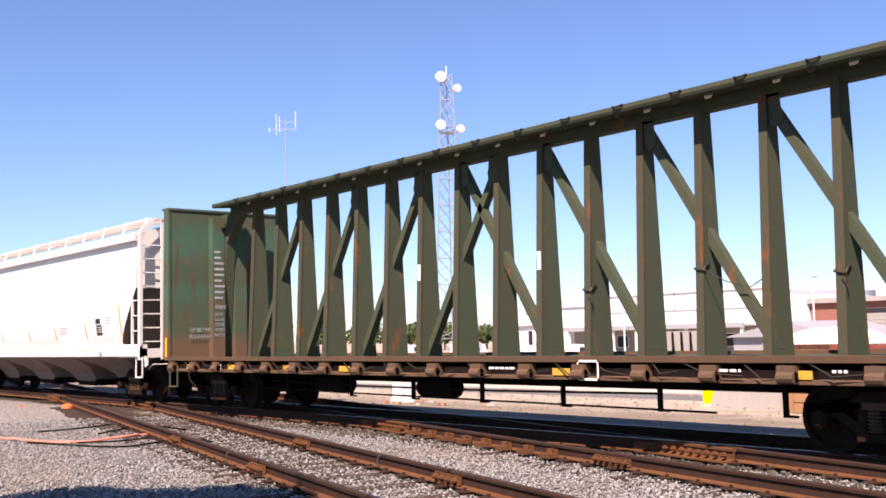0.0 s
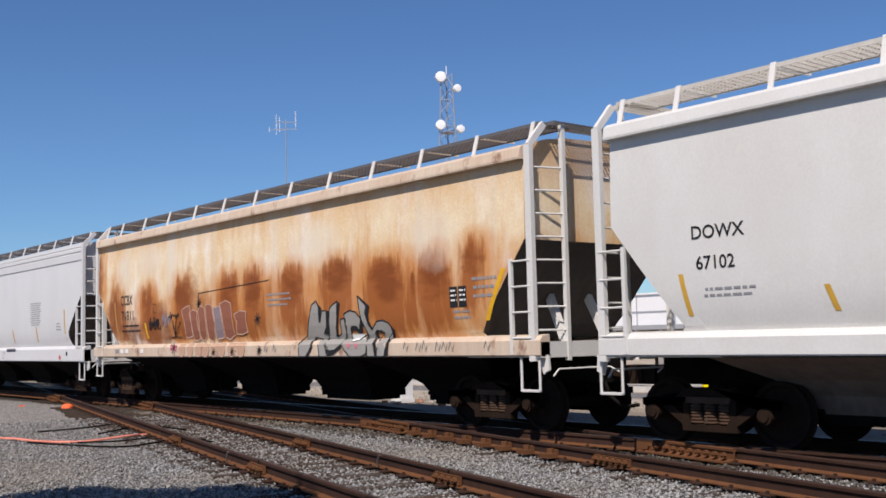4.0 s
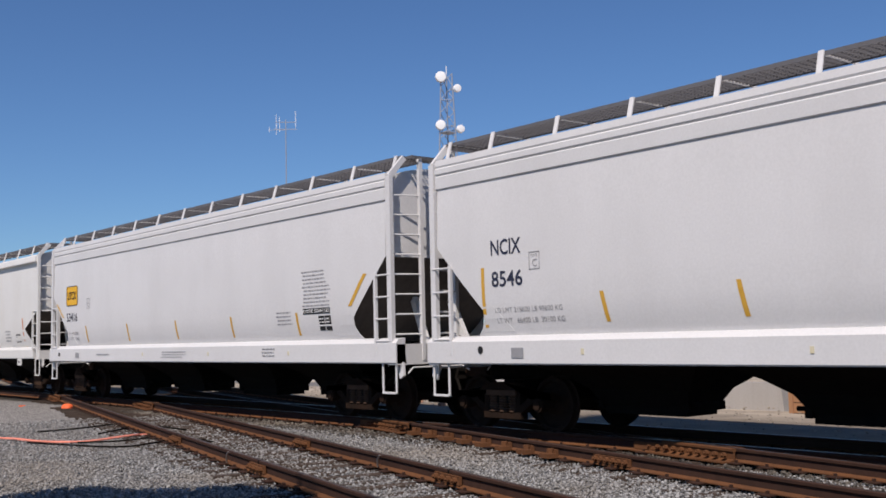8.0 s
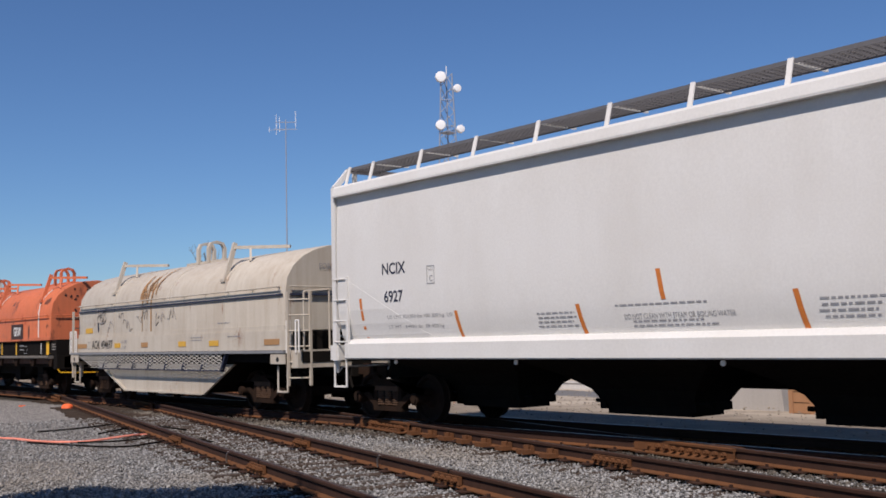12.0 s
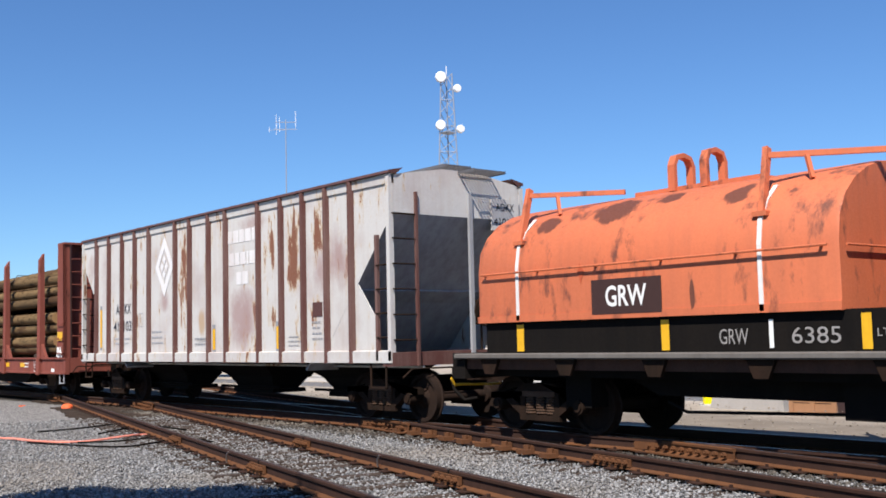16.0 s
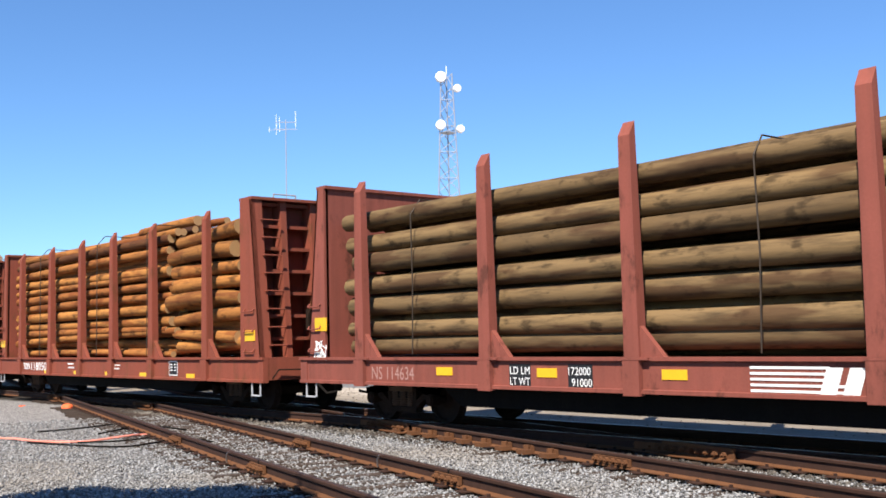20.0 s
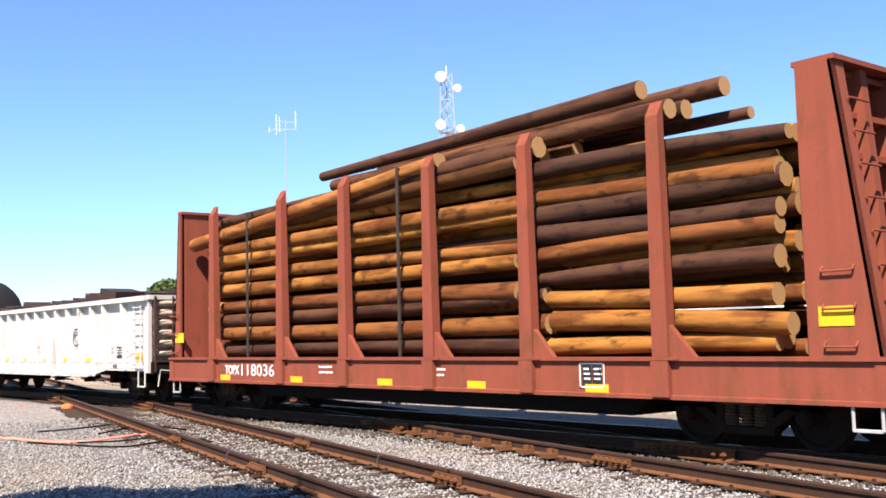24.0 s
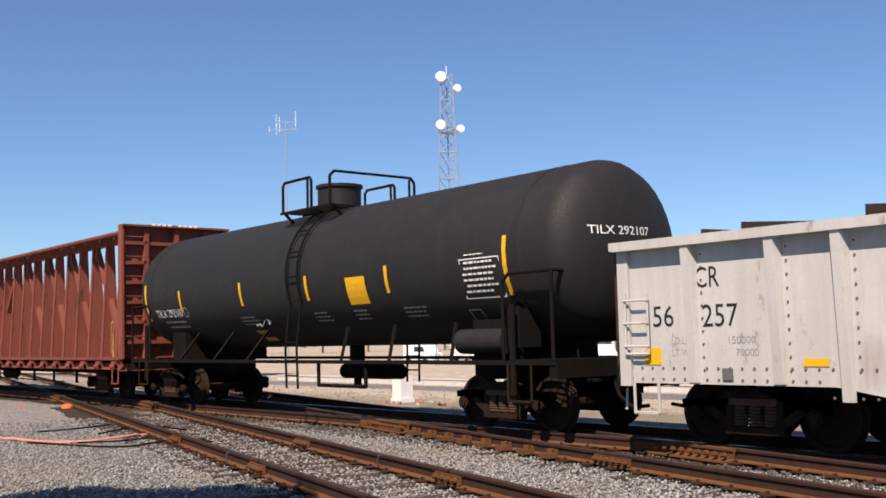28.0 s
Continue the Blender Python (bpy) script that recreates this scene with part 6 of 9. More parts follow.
def orange_coil_car():
    c, h = car("coil_car", -141.17, -126.97, "orange twin-hood coil car on a black deck with dark sign panels", "coil car")
    hoods = ((-6.5, -0.37, -3.31, (-5.6, -1.39)), (0.24, 6.36, 3.45, (1.18, 5.31)))
    for x0, x1, lx, posts in hoods:
        hd = hood(c, x0, x1, 1.45, 1.68, 3.50, M_ORANGE, 2.42, lx, posts, "orange rounded steel hood with rust marks")
        for x in posts:
            g = Geo()
            sec = [p for p in hood_section(1.462, 1.7, 3.52) if p[0] < -0.9]
            for (ya, za), (yb, zb) in zip(sec, sec[1:]):
                g.hexa([(x - 0.03, ya, za), (x + 0.03, ya, za), (x + 0.03, ya + 0.02, za), (x - 0.03, ya + 0.02, za), (x - 0.03, yb, zb), (x + 0.03, yb, zb), (x + 0.03, yb + 0.02, zb), (x - 0.03, yb + 0.02, zb)])
            part("white_stripe", g, M_STRAPW, hd, "white painted stripe")
        sx, sw = (-4.0, 1.12) if x0 < 0 else (2.8, 1.06)
        panel(c, sx - 0.1, sx + sw, 1.74, 2.22, -1.466, M_BROWNSIGN, "sign_panel", "dark brown panel with white letters")
        letters(c, "GRW", sx + 0.16, 1.84, 0.29, -1.470, M_SIGN_WHITE, "white block letters", width=0.72, bold=0.02)
        r = random.Random(int(x0 * 7) + 50)
        for k in range(7):
            x, zc = r.uniform(x0 + 0.6, x1 - 0.5), r.uniform(1.9, 2.8)
            pts = [(x + r.uniform(0.03, 0.1) * math.cos(q), zc + r.uniform(0.05, 0.16) * math.sin(q)) for q in np.linspace(0, 5.6, 8)]
            part("rust_mark", Geo().add([(px, -1.457, pz) for px, pz in pts], [tuple(range(8))]), M_ORANGE_DARK, hd, "scraped rusty spot") if zc < 2.45 else None
    for k in range(16):
        r = random.Random(k + 3)
        yy, zz = r.uniform(-1.25, 1.1), r.uniform(2.5, 3.25)
        if (abs(yy) / 1.45) ** 2 + ((zz - 2.48) / 1.0) ** 2 < 0.85:
            part("rust_mark", Geo().add([(6.368, yy + r.uniform(0.02, 0.06) * math.cos(q), zz + r.uniform(0.02, 0.07) * math.sin(q)) for q in np.linspace(0, 5.6, 8)], [tuple(range(8))]), M_BROWNSIGN, c, "dark rust spot on the hood end")
    part("sign_panel", Geo().box(6.365, 6.375, -0.35, 0.45, 2.92, 3.22), M_BROWNSIGN, c, "dark panel with white letters on the hood end")
    o = letters(c, "GRW", -0.24, 2.97, 0.2, 0.0, M_SIGN_WHITE, "white block letters", width=0.58, bold=0.02)
    o.location, o.rotation_euler = (6.38, 0, 0), (0, 0, math.pi / 2)
    part("cradle", Geo().box(-6.4, 6.7, -1.38, 1.38, 1.22, 1.69), M_BLACK, c, "black coil trough under the hoods")
    for s in (-1, 1):
        part("deck_edge", Geo().prism_x([(s * 1.30, 1.13), (s * 1.58, 1.13), (s * 1.60, 1.15), (s * 1.60, 1.2), (s * 1.56, 1.215), (s * 1.30, 1.215)], -6.95, 6.6), M_DECKEDGE, c, "weathered plank deck edge")
        for k in range(9):
            x = -6.4 + k * 1.6
            part("deck_bracket", Geo().prism_y([(x, 1.13), (x + 0.4, 1.13), (x + 0.3, 0.9), (x + 0.1, 0.9)], s * 1.50 - 0.03, s * 1.50 + 0.03), M_TRUCK, c)
        part("fascia", Geo().box(-6.9, 6.55, s * 1.44 - 0.02, s * 1.44 + 0.02, 0.97, 1.128), M_FASCIA, c, "rust-brown fascia under the deck edge")
    part("floor", Geo().box(-h, h, -1.28, 1.28, 0.86, 1.18), M_BLACK, c)
    part("centre_frame", Geo().prism_y([(-3.9, 0.86), (-3.4, 0.62), (2.9, 0.60), (3.4, 0.86)], -0.95, 0.95), M_BLACK, c)
    part("brake_rod", Geo().pipe([(-3.2, -1.0, 0.55), (-2.9, -1.0, 0.42), (0.3, -1.0, 0.5), (0.6, -1.0, 0.36), (1.9, -1.0, 0.48), (2.0, -1.0, 0.33), (4.2, -1.0, 0.28)], 0.022, 6), M_BLACK, c)
    for x, w in ((-5.63, 0.15), (-2.9, 0.13), (-0.12, 0.12), (1.49, 0.1), (2.99, 0.11), (5.96, 0.24)):
        strip(c, x, 1.24, x, 1.64, w, -1.39, M_YELLOW)
    for x in (-1.32, 1.23, 5.37):
        strip(c, x, 1.26, x, 1.6, 0.06, -1.392, M_SIGN_WHITE, "white_mark")
    letters(c, "GRW", -2.06, 1.31, 0.19, -1.39, M_CHALK, width=0.42)
    letters(c, "6385", -1.05, 1.31, 0.19, -1.39, M_CHALK, width=0.62)
    letters(c, "LT WT   66700", 0.0, 1.38, 0.09, -1.39, M_CHALK, width=0.9)
    bars(c, 6.3, 1.34, 0.36, 0.22, 3, -1.39, M_CHALK, 72)
    end_text(c, "GRW", 0.55, 1.5, 0.11, 6.71, M_SIGN_WHITE, 0.3)
    end_text(c, "6385", 0.55, 1.28, 0.11, 6.71, M_SIGN_WHITE, 0.38)
    outline(c, 3.75, 4.05, 1.28, 1.52, -1.39, 0.015, M_STENCIL)
    bars(c, 3.3, 1.3, 0.5, 0.25, 2, -1.39, M_STENCIL, 73)
    for s in (-1, 1):
        part("end_sill", Geo().box(s * (h - 0.15) - 0.15, s * (h - 0.15) + 0.15, -1.5, 1.5, 0.82, 1.22), M_BLACK, c)
        part("uncoupling_lever", Geo().pipe([(s * (h + 0.05), -1.5, 0.82), (s * (h + 0.06), -1.42, 0.72), (s * (h + 0.08), -0.1, 0.68)], 0.02), M_YELLOW, c, "yellow uncoupling lever")
        for q in (0.65, 1.25):
            l = part("end_ladder", Geo().pipe([(s * (h + 0.02), q, 0.7), (s * (h + 0.02), q, 1.85), (s * (h + 0.02), q + 0.28, 1.85), (s * (h + 0.02), q + 0.28, 0.7)], 0.025), M_STRAPW, c, "white end grab rail")
            part("step_box", Geo().box(s * (h + 0.02) - 0.03, s * (h + 0.02) + 0.03, q, q + 0.28, 0.95, 1.2), M_STRAPW, l)
    for x in (-5.0, -0.6, 2.0, 4.2):
        part("underframe_box", Geo().box(x, x + 0.5, -1.1, -0.6, 0.42, 0.86), M_BLACK, c)
    running_gear(c, h, 4.7, -5.6)


M_FASCIA = worn("rust_brown_fascia", (0.085, 0.040, 0.026), (0.035, 0.02, 0.015), dirt_amount=0.6, rough=0.85)
M_DECKEDGE = worn("grey_brown_deck_edge", (0.16, 0.145, 0.13), (0.07, 0.058, 0.05), dirt_amount=0.5, rough=0.9)
cream_coil_car()
orange_coil_car()

# ---- bulkhead flat cars and their logs ----


def log_material(name, a, b, dark):
    m, tree, bsdf = nodes_of(name)
    info = tree.nodes.new("ShaderNodeObjectInfo")
    c = blend(tree, info.outputs["Random"], a, b)
    bark = noise_at(tree, 1.0, 6, (1.2, 9, 9), 0.65)
    c = blend(tree, ramp(tree, bark, 0.46, 0.72, 0, 0.8), c, dark)
    spots = noise_at(tree, 2.2, 4, (1, 2, 2))
    c = blend(tree, ramp(tree, spots, 0.56, 0.66, 0, 0.65), c, tuple(q * 0.4 for q in dark))
    # inner bark left on in long patches
    patch = noise_at(tree, 1.0, 3, (0.55, 3.2, 3.2), 0.55)
    c = blend(tree, ramp(tree, patch, 0.52, 0.60, 0, 0.7), c, tuple(q * f for q, f in zip(b, (0.55, 0.42, 0.45))))
    dull = tree.nodes.new("ShaderNodeMath")
    dull.operation = "FRACT"
    mult = tree.nodes.new("ShaderNodeMath")
    mult.operation = "MULTIPLY"
    mult.inputs[1].default_value = 7.31
    tree.links.new(info.outputs["Random"], mult.inputs[0])
    tree.links.new(mult.outputs[0], dull.inputs[0])
    c = blend(tree, ramp(tree, dull.outputs[0], 0.78, 0.92, 0, 0.8), c, dark)
    tree.links.new(c, bsdf.inputs["Base Color"])
    bsdf.inputs["Roughness"].default_value, bsdf.inputs["Specular IOR Level"].default_value = 0.9, 0.1
    bump(tree, bsdf, noise_at(tree, 3.0, 6, (1, 10, 10)), 0.5, 0.01)
    return m


M_LOG_GREY = log_material("treated_grey_brown_pole", (0.20, 0.128, 0.060), (0.098, 0.062, 0.031), (0.040, 0.027, 0.016))
M_LOG_ORANGE = log_material("fresh_orange_brown_pole", (0.37, 0.158, 0.042), (0.27, 0.098, 0.029), (0.06, 0.025, 0.014))
M_LOG_DARKER = log_material("red_brown_pole", (0.36, 0.155, 0.034), (0.14, 0.048, 0.017), (0.045, 0.018, 0.010))
M_LOG_BARK = log_material("dark_bark_pole", (0.10, 0.042, 0.022), (0.055, 0.026, 0.017), (0.022, 0.014, 0.011))
M_LOGEND = plain("sawn_log_end", (0.34, 0.20, 0.09), 0.85)
M_CABLE = plain("dark_steel_strap", (0.055, 0.042, 0.032), 0.6, 0.4)


def log(parent, x0, x1, y, z, r, material, rng, rise=0.0):
    """A tapered, slightly bent pole with sawn ends."""
    n, m = 10, 7
    bend, bz = rng.uniform(-0.04, 0.04), rng.gauss(0, 0.028)
    taper = rng.uniform(0.62, 0.95)
    if rng.random() < 0.5:
        x0, x1 = x1, x0
    rings = []
    for k in range(m):
        q = k / (m - 1)
        rr = r * (1 + (taper - 1) * q)
        oy, oz = bend * math.sin(math.pi * q) + rng.uniform(-0.004, 0.004), bz * math.sin(math.pi * q) + rise * (q if x1 > x0 else 1 - q) - (r - rr) * 0.8
        rings.append([(x0 + (x1 - x0) * q, y + oy + rr * rng.uniform(0.96, 1.04) * math.cos(2 * math.pi * j / n), z + oz + rr * math.sin(2 * math.pi * j / n)) for j in range(n)])
    me = Geo().loft(rings).mesh("log", material, 50)
    me.materials.append(M_LOGEND)
    for p in me.polygons:
        if len(p.vertices) == n:
            p.material_index = 1
    part("log", me, None, parent)


def bulkhead(c, x, out, y, z0, z1, w_top, w_base, paint, smooth_end=False):
    """End wall: a sheet, two tapered side plates and, outside, posts and shelves."""
    b = part("bulkhead", Geo().box(min(x, x + out * 0.06), max(x, x + out * 0.06), -y, y, z0, z1), paint, c, "red end bulkhead")
    for s in (-1, 1):
        part("side_plate", Geo().prism_y([(x, z0), (x + out * w_base, z0), (x + out * w_top, z1), (x, z1)], s * y - 0.05, s * y + 0.05), paint, b)
        for k in range(3):
            u = x + out * (w_base * 0.25)
            z = z0 + 0.12 + 0.42 * k
            part("grab_iron", Geo().pipe([(u, s * (y + 0.05), z + 0.06), (u, s * (y + 0.1), z), (u + out * 0.38, s * (y + 0.1), z), (u + out * 0.38, s * (y + 0.05), z + 0.06)], 0.014), paint, b)
        part("edge_flange", Geo().hexa([(x + out * (w_base - 0.04), s * y - 0.05, z0), (x + out * w_base, s * y - 0.05, z0), (x + out * w_base, s * (y - 0.22), z0), (x + out * (w_base - 0.04), s * (y - 0.22), z0), (x + out * (w_top - 0.04), s * y - 0.05, z1), (x + out * w_top, s * y - 0.05, z1), (x + out * w_top, s * (y - 0.22), z1), (x + out * (w_top - 0.04), s * (y - 0.22), z1)]), paint, b)
    part("cap", Geo().box(min(x - out * 0.05, x + out * (w_top + 0.04)), max(x - out * 0.05, x + out * (w_top + 0.04)), -y - 0.04, y + 0.04, z1, z1 + 0.06), paint, b)
    if smooth_end:
        # flat sheet set back between the plates, with a dark ladder before it
        part("end_sheet", Geo().hexa([(x + out * 0.06, -y + 0.05, z0), (x + out * w_base * 0.8, -y + 0.05, z0), (x + out * w_base * 0.8, y - 0.05, z0), (x + out * 0.06, y - 0.05, z0), (x + out * 0.06, -y + 0.05, z1 - 0.35), (x + out * w_top * 0.55, -y + 0.05, z1 - 0.35), (x + out * w_top * 0.55, y - 0.05, z1 - 0.35), (x + out * 0.06, y - 0.05, z1 - 0.35)]), paint, b)
        for yy in (-y + 0.15, -y + 0.6):
            part("ladder_stile", Geo().beam((x + out * (w_base + 0.02), yy, z0), (x + out * (w_top + 0.02), yy, z1), 0.05, 0.03, (0, 1, 0)), M_BROWNSIGN, b)
    for yy in () if smooth_end else (-0.75, 0.0, 0.75):
        part("post", Geo().hexa([(x + out * 0.06, yy - 0.07, z0), (x + out * w_base * 0.75, yy - 0.07, z0), (x + out * w_base * 0.75, yy + 0.07, z0), (x + out * 0.06, yy + 0.07, z0), (x + out * 0.06, yy - 0.07, z1), (x + out * w_top * 0.85, yy - 0.07, z1), (x + out * w_top * 0.85, yy + 0.07, z1), (x + out * 0.06, yy + 0.07, z1)]), paint, b)
    n = 0 if smooth_end else 7
    for k in range(n):
        z = z0 + 0.35 + k * (z1 - z0 - 0.45) / (n - 1)
        reach = (w_base + (w_top - w_base) * (z - z0) / (z1 - z0)) * 0.62
        part("shelf", Geo().box(min(x + out * 0.06, x + out * reach), max(x + out * 0.06, x + out * reach), -y + 0.05, y - 0.05, z, z + 0.07), paint, b)
    for k in range(8):
        z = z0 + 0.25 + k * (z1 - z0 - 0.3) / 8
        q = w_base + (w_top - w_base) * (z - z0) / (z1 - z0) + 0.03
        part("rung", Geo().tube((x + out * q, -y + 0.15, z), (x + out * q, -y + 0.6, z), 0.016, 6), paint, b)
    return b


def stake(c, x, y, z0, z1, paint):
    st = part("stake", Geo().hexa([(x - 0.13, y - 0.08, z0), (x + 0.13, y - 0.08, z0), (x + 0.13, y + 0.09, z0), (x - 0.13, y + 0.09, z0), (x - 0.10, y - 0.07, z1 - 0.2), (x + 0.10, y - 0.07, z1 - 0.2), (x + 0.10, y + 0.05, z1), (x - 0.10, y + 0.05, z1)]), paint, c)
    s = -1 if y < 0 else 1
    part("stake_foot", Geo().prism_y([(x + 0.10, z0), (x + 0.52, z0), (x + 0.13, z0 + 0.42)], y - 0.04, y + 0.05).box(x - 0.14, x + 0.14, y - 0.11, y + 0.0, z0 - 0.5, z0), paint, st)
    part("stake_pocket", Geo().box(x - 0.16, x + 0.30, s * (abs(y) + 0.085) - 0.03, s * (abs(y) + 0.085) + 0.03, z0 - 0.03, z0), paint, st)


def flat_car(s0, s1, label, paint, stakes, top, in_left, in_right, low, trucks, height, left_top=0.24, left_low=0.0, plain_right=False):
    c, h = car("bulkhead_flat_car", s0, s1, label, "flat car")
    part("deck", Geo().box(-h + 0.1, h - 0.1, -1.52, 1.52, 0.98, 1.14), paint, c, "red steel deck")
    for s in (-1, 1):
        part("side_sill", Geo().prism_x([(s * 1.46, low), (s * 1.60, low), (s * 1.60, low + 0.05), (s * 1.56, low + 0.06), (s * 1.56, 1.10), (s * 1.61, 1.11), (s * 1.61, 1.16), (s * 1.46, 1.16)], -h, h), paint, c, "red side sill")
        part("end_sill", Geo().box(s * (h - 0.12) - 0.11, s * (h - 0.12) + 0.11, -1.58, 1.58, low + 0.05, 1.15), paint, c)
        for x in stakes:
            stake(c, x, s * 1.53, 1.15, top, paint)
        stirrup(c, s * (h - 0.35), -1.55, low, 0.34, 0.26, M_GREYSHADE)
        part("uncoupling_lever", Geo().pipe([(s * (h + 0.05), -1.4, 0.72), (s * (h + 0.06), -1.25, 0.9), (s * (h + 0.08), -0.2, 0.88)], 0.016), M_TRUCK, c)
    bulkhead(c, in_right, 1, 1.53, 1.15, height, 0.45, h - in_right - 0.12, paint, plain_right)
    bulkhead(c, in_left, -1, 1.53, 1.15, height - left_low, left_top, max(0.34, h + in_left - 0.3), paint)
    part("underframe", Geo().prism_y([(-h * 0.66, 0.98), (-h * 0.56, 0.36), (h * 0.56, 0.36), (h * 0.66, 0.98)], -1.25, 1.25).box(-h + 0.3, h - 0.3, -0.35, 0.35, 0.6, 0.98), M_BLACK, c)
    brake_wheel(c, h + 0.05, -0.25, 1.95, M_TRUCK, 0.29)
    running_gear(c, h, *trucks)
    return c, h


M_RED_B = worn("brown_red_paint", (0.235, 0.062, 0.038), (0.11, 0.038, 0.026), (0.14, 0.052, 0.026), dirt_amount=0.5, rust_amount=0.35, rough=0.7, gloss=0.1)
M_GHOSTRED = plain("worn_away_lettering", (0.36, 0.20, 0.17), 0.8)
sx = 0.4
K, hk = flat_car(-178.28, -158.38, "red bulkhead flat car with tall stakes for a load of poles", M_RED, [x + sx for x in (-8.32, -4.97, -2.06, 1.35, 3.96, 7.31)], 4.32, -9.06, 9.27, 0.68, (7.4, -7.4), 4.44, 0.22, 0.11, plain_right=True)
yy = -1.567
letters(K, "NS 114634", -7.6, 0.78, 0.22, yy, M_GHOSTRED, width=1.2)
panel(K, -4.47 + sx, -4.02 + sx, 0.70, 1.06, yy, M_SIGN_BLACK, "stencil_box", "black weight stencil")
letters(K, "LD LM", -4.44 + sx, 0.91, 0.11, yy - 0.012, M_SIGN_WHITE, width=0.42)
letters(K, "LT WT", -4.44 + sx, 0.75, 0.11, yy - 0.012, M_SIGN_WHITE, width=0.42)
panel(K, -3.26 + sx, -2.8 + sx, 0.70, 1.06, yy, M_SIGN_BLACK, "stencil_box", "black weight stencil")
letters(K, "172000", -3.24 + sx, 0.91, 0.11, yy - 0.012, M_SIGN_WHITE, width=0.42)
letters(K, "91000", -3.18 + sx, 0.75, 0.11, yy - 0.012, M_SIGN_WHITE, width=0.38)
for x in (-6.2, -3.88, -1.6, 2.82, 4.0, 5.52):
    panel(K, x + sx, x + sx + 0.4, 0.87, 1.0, yy - 0.003, M_YELLOW, "reflector")
for k in range(5):
    panel(K, -0.28 + sx, 0.75 + sx + 0.06 * k, 1.02 - k * 0.068, 1.05 - k * 0.068, yy - 0.004, M_SIGN_WHITE, "white_stripe")
for x0 in (0.62, 0.9):
    g = Geo().add([(x0 + sx + u, yy - 0.006, v) for u, v in ((0.0, 0.74), (0.2, 0.74), (0.3, 1.04), (0.1, 1.04))], [(0, 1, 2, 3)])
    part("white_emblem", g, M_SIGN_WHITE, K, "white slanted emblem block")
data_plate(K, 6.9 + sx, 0.76, 0.36, 0.34, yy - 0.003, 81)
outline(K, 6.84 + sx, 7.3 + sx, 0.74, 1.12, yy - 0.006, 0.02, M_SIGN_WHITE)
rng = random.Random(8)
for x in (9.45, -9.25):
    g = Geo()
    g.pipe([(x + rng.uniform(-0.2, 0.25), -1.592, 1.28 + rng.uniform(-0.18, 0.2)) for k in range(34)], 0.009, 4)
    part("scrawl", g, M_SIGN_WHITE, K, "white spray scrawl")
    panel(K, x - 0.15, x + 0.25, 1.65, 1.9, -1.59, M_YELLOW, "reflector")
for x in (8.75,):
    panel(K, x, x + 0.26, 0.74, 0.84, yy - 0.006, M_SIGN_WHITE, "white_mark")
bars(K, 5.9 + sx, 0.8, 0.5, 0.2, 2, yy, M_SIGN_WHITE, 82)

sx = 0.1
L, hl = flat_car(-197.2, -179.7, "dark red bulkhead flat car carrying fresh poles", M_RED_B, [x + sx for x in (-6.64, -3.95, -1.52, 0.73, 3.20, 6.07)], 4.45, -8.02, 7.8, 0.64, (6.6, -6.6), 4.47)
M, hm = flat_car(-216.54, -198.84, "dark red bulkhead flat car stacked high with poles", M_RED_B, (-6.66, -3.75, -1.52, 0.98, 3.28, 5.75), 4.5, -8.26, 7.85, 0.62, (6.6, -6.95), 4.5, 0.10)
for ob, num, x in ((L, "118050", -6.25), (M, "118036", -6.1)):
    letters(ob, "TOPX", x, 0.80, 0.2, yy, M_SIGN_WHITE, width=0.62, bold=0.02)
    letters(ob, num, x + 0.72, 0.78, 0.24, yy, M_SIGN_WHITE, width=1.34)
    for q in (-4.35, -1.92, 0.36, 2.6, 5.2) if ob is L else (-6.3, -3.4, -0.5, 1.9, 4.4):
        panel(ob, q, q + 0.42, 0.68, 0.79, yy - 0.004, M_YELLOW, "reflector")
    data_plate(ob, 4.35, 0.76, 0.36, 0.3, yy - 0.003, 91)
    outline(ob, 4.3, 4.76, 0.74, 1.08, yy - 0.006, 0.02, M_SIGN_WHITE)
    bars(ob, -2.4, 0.8, 0.5, 0.2, 2, yy, M_SIGN_WHITE, 92)
    bars(ob, 1.0, 0.8, 0.4, 0.18, 2, yy, M_SIGN_WHITE, 93)
    for q in (hl - 0.75, -hl + 0.25):
        panel(ob, q, q + 0.42, 1.5, 1.72, -1.59, M_YELLOW, "reflector")
    # dark backing added behind the letters, holding the shade of the bulkhead's recess
    part("letter_backing", Geo().box(hl - 0.08, hl - 0.06, 0.0, 1.05, 3.72, 4.32), M_BROWNSIGN, ob, "dark backing added behind the white end letters")
    end_text(ob, "TOPX", 0.12, 4.06, 0.19, hl - 0.055, M_SIGN_WHITE, 0.5)
    end_text(ob, num, 0.10, 3.78, 0.19, hl - 0.055, M_SIGN_WHITE, 0.75)
    part("grab_iron", Geo().pipe([(hl - 0.7, -0.9, 4.5), (hl - 0.7, -0.9, 4.64), (hl - 0.7, -0.35, 4.64), (hl - 0.7, -0.35, 4.5)], 0.018), M_STENCIL, ob)


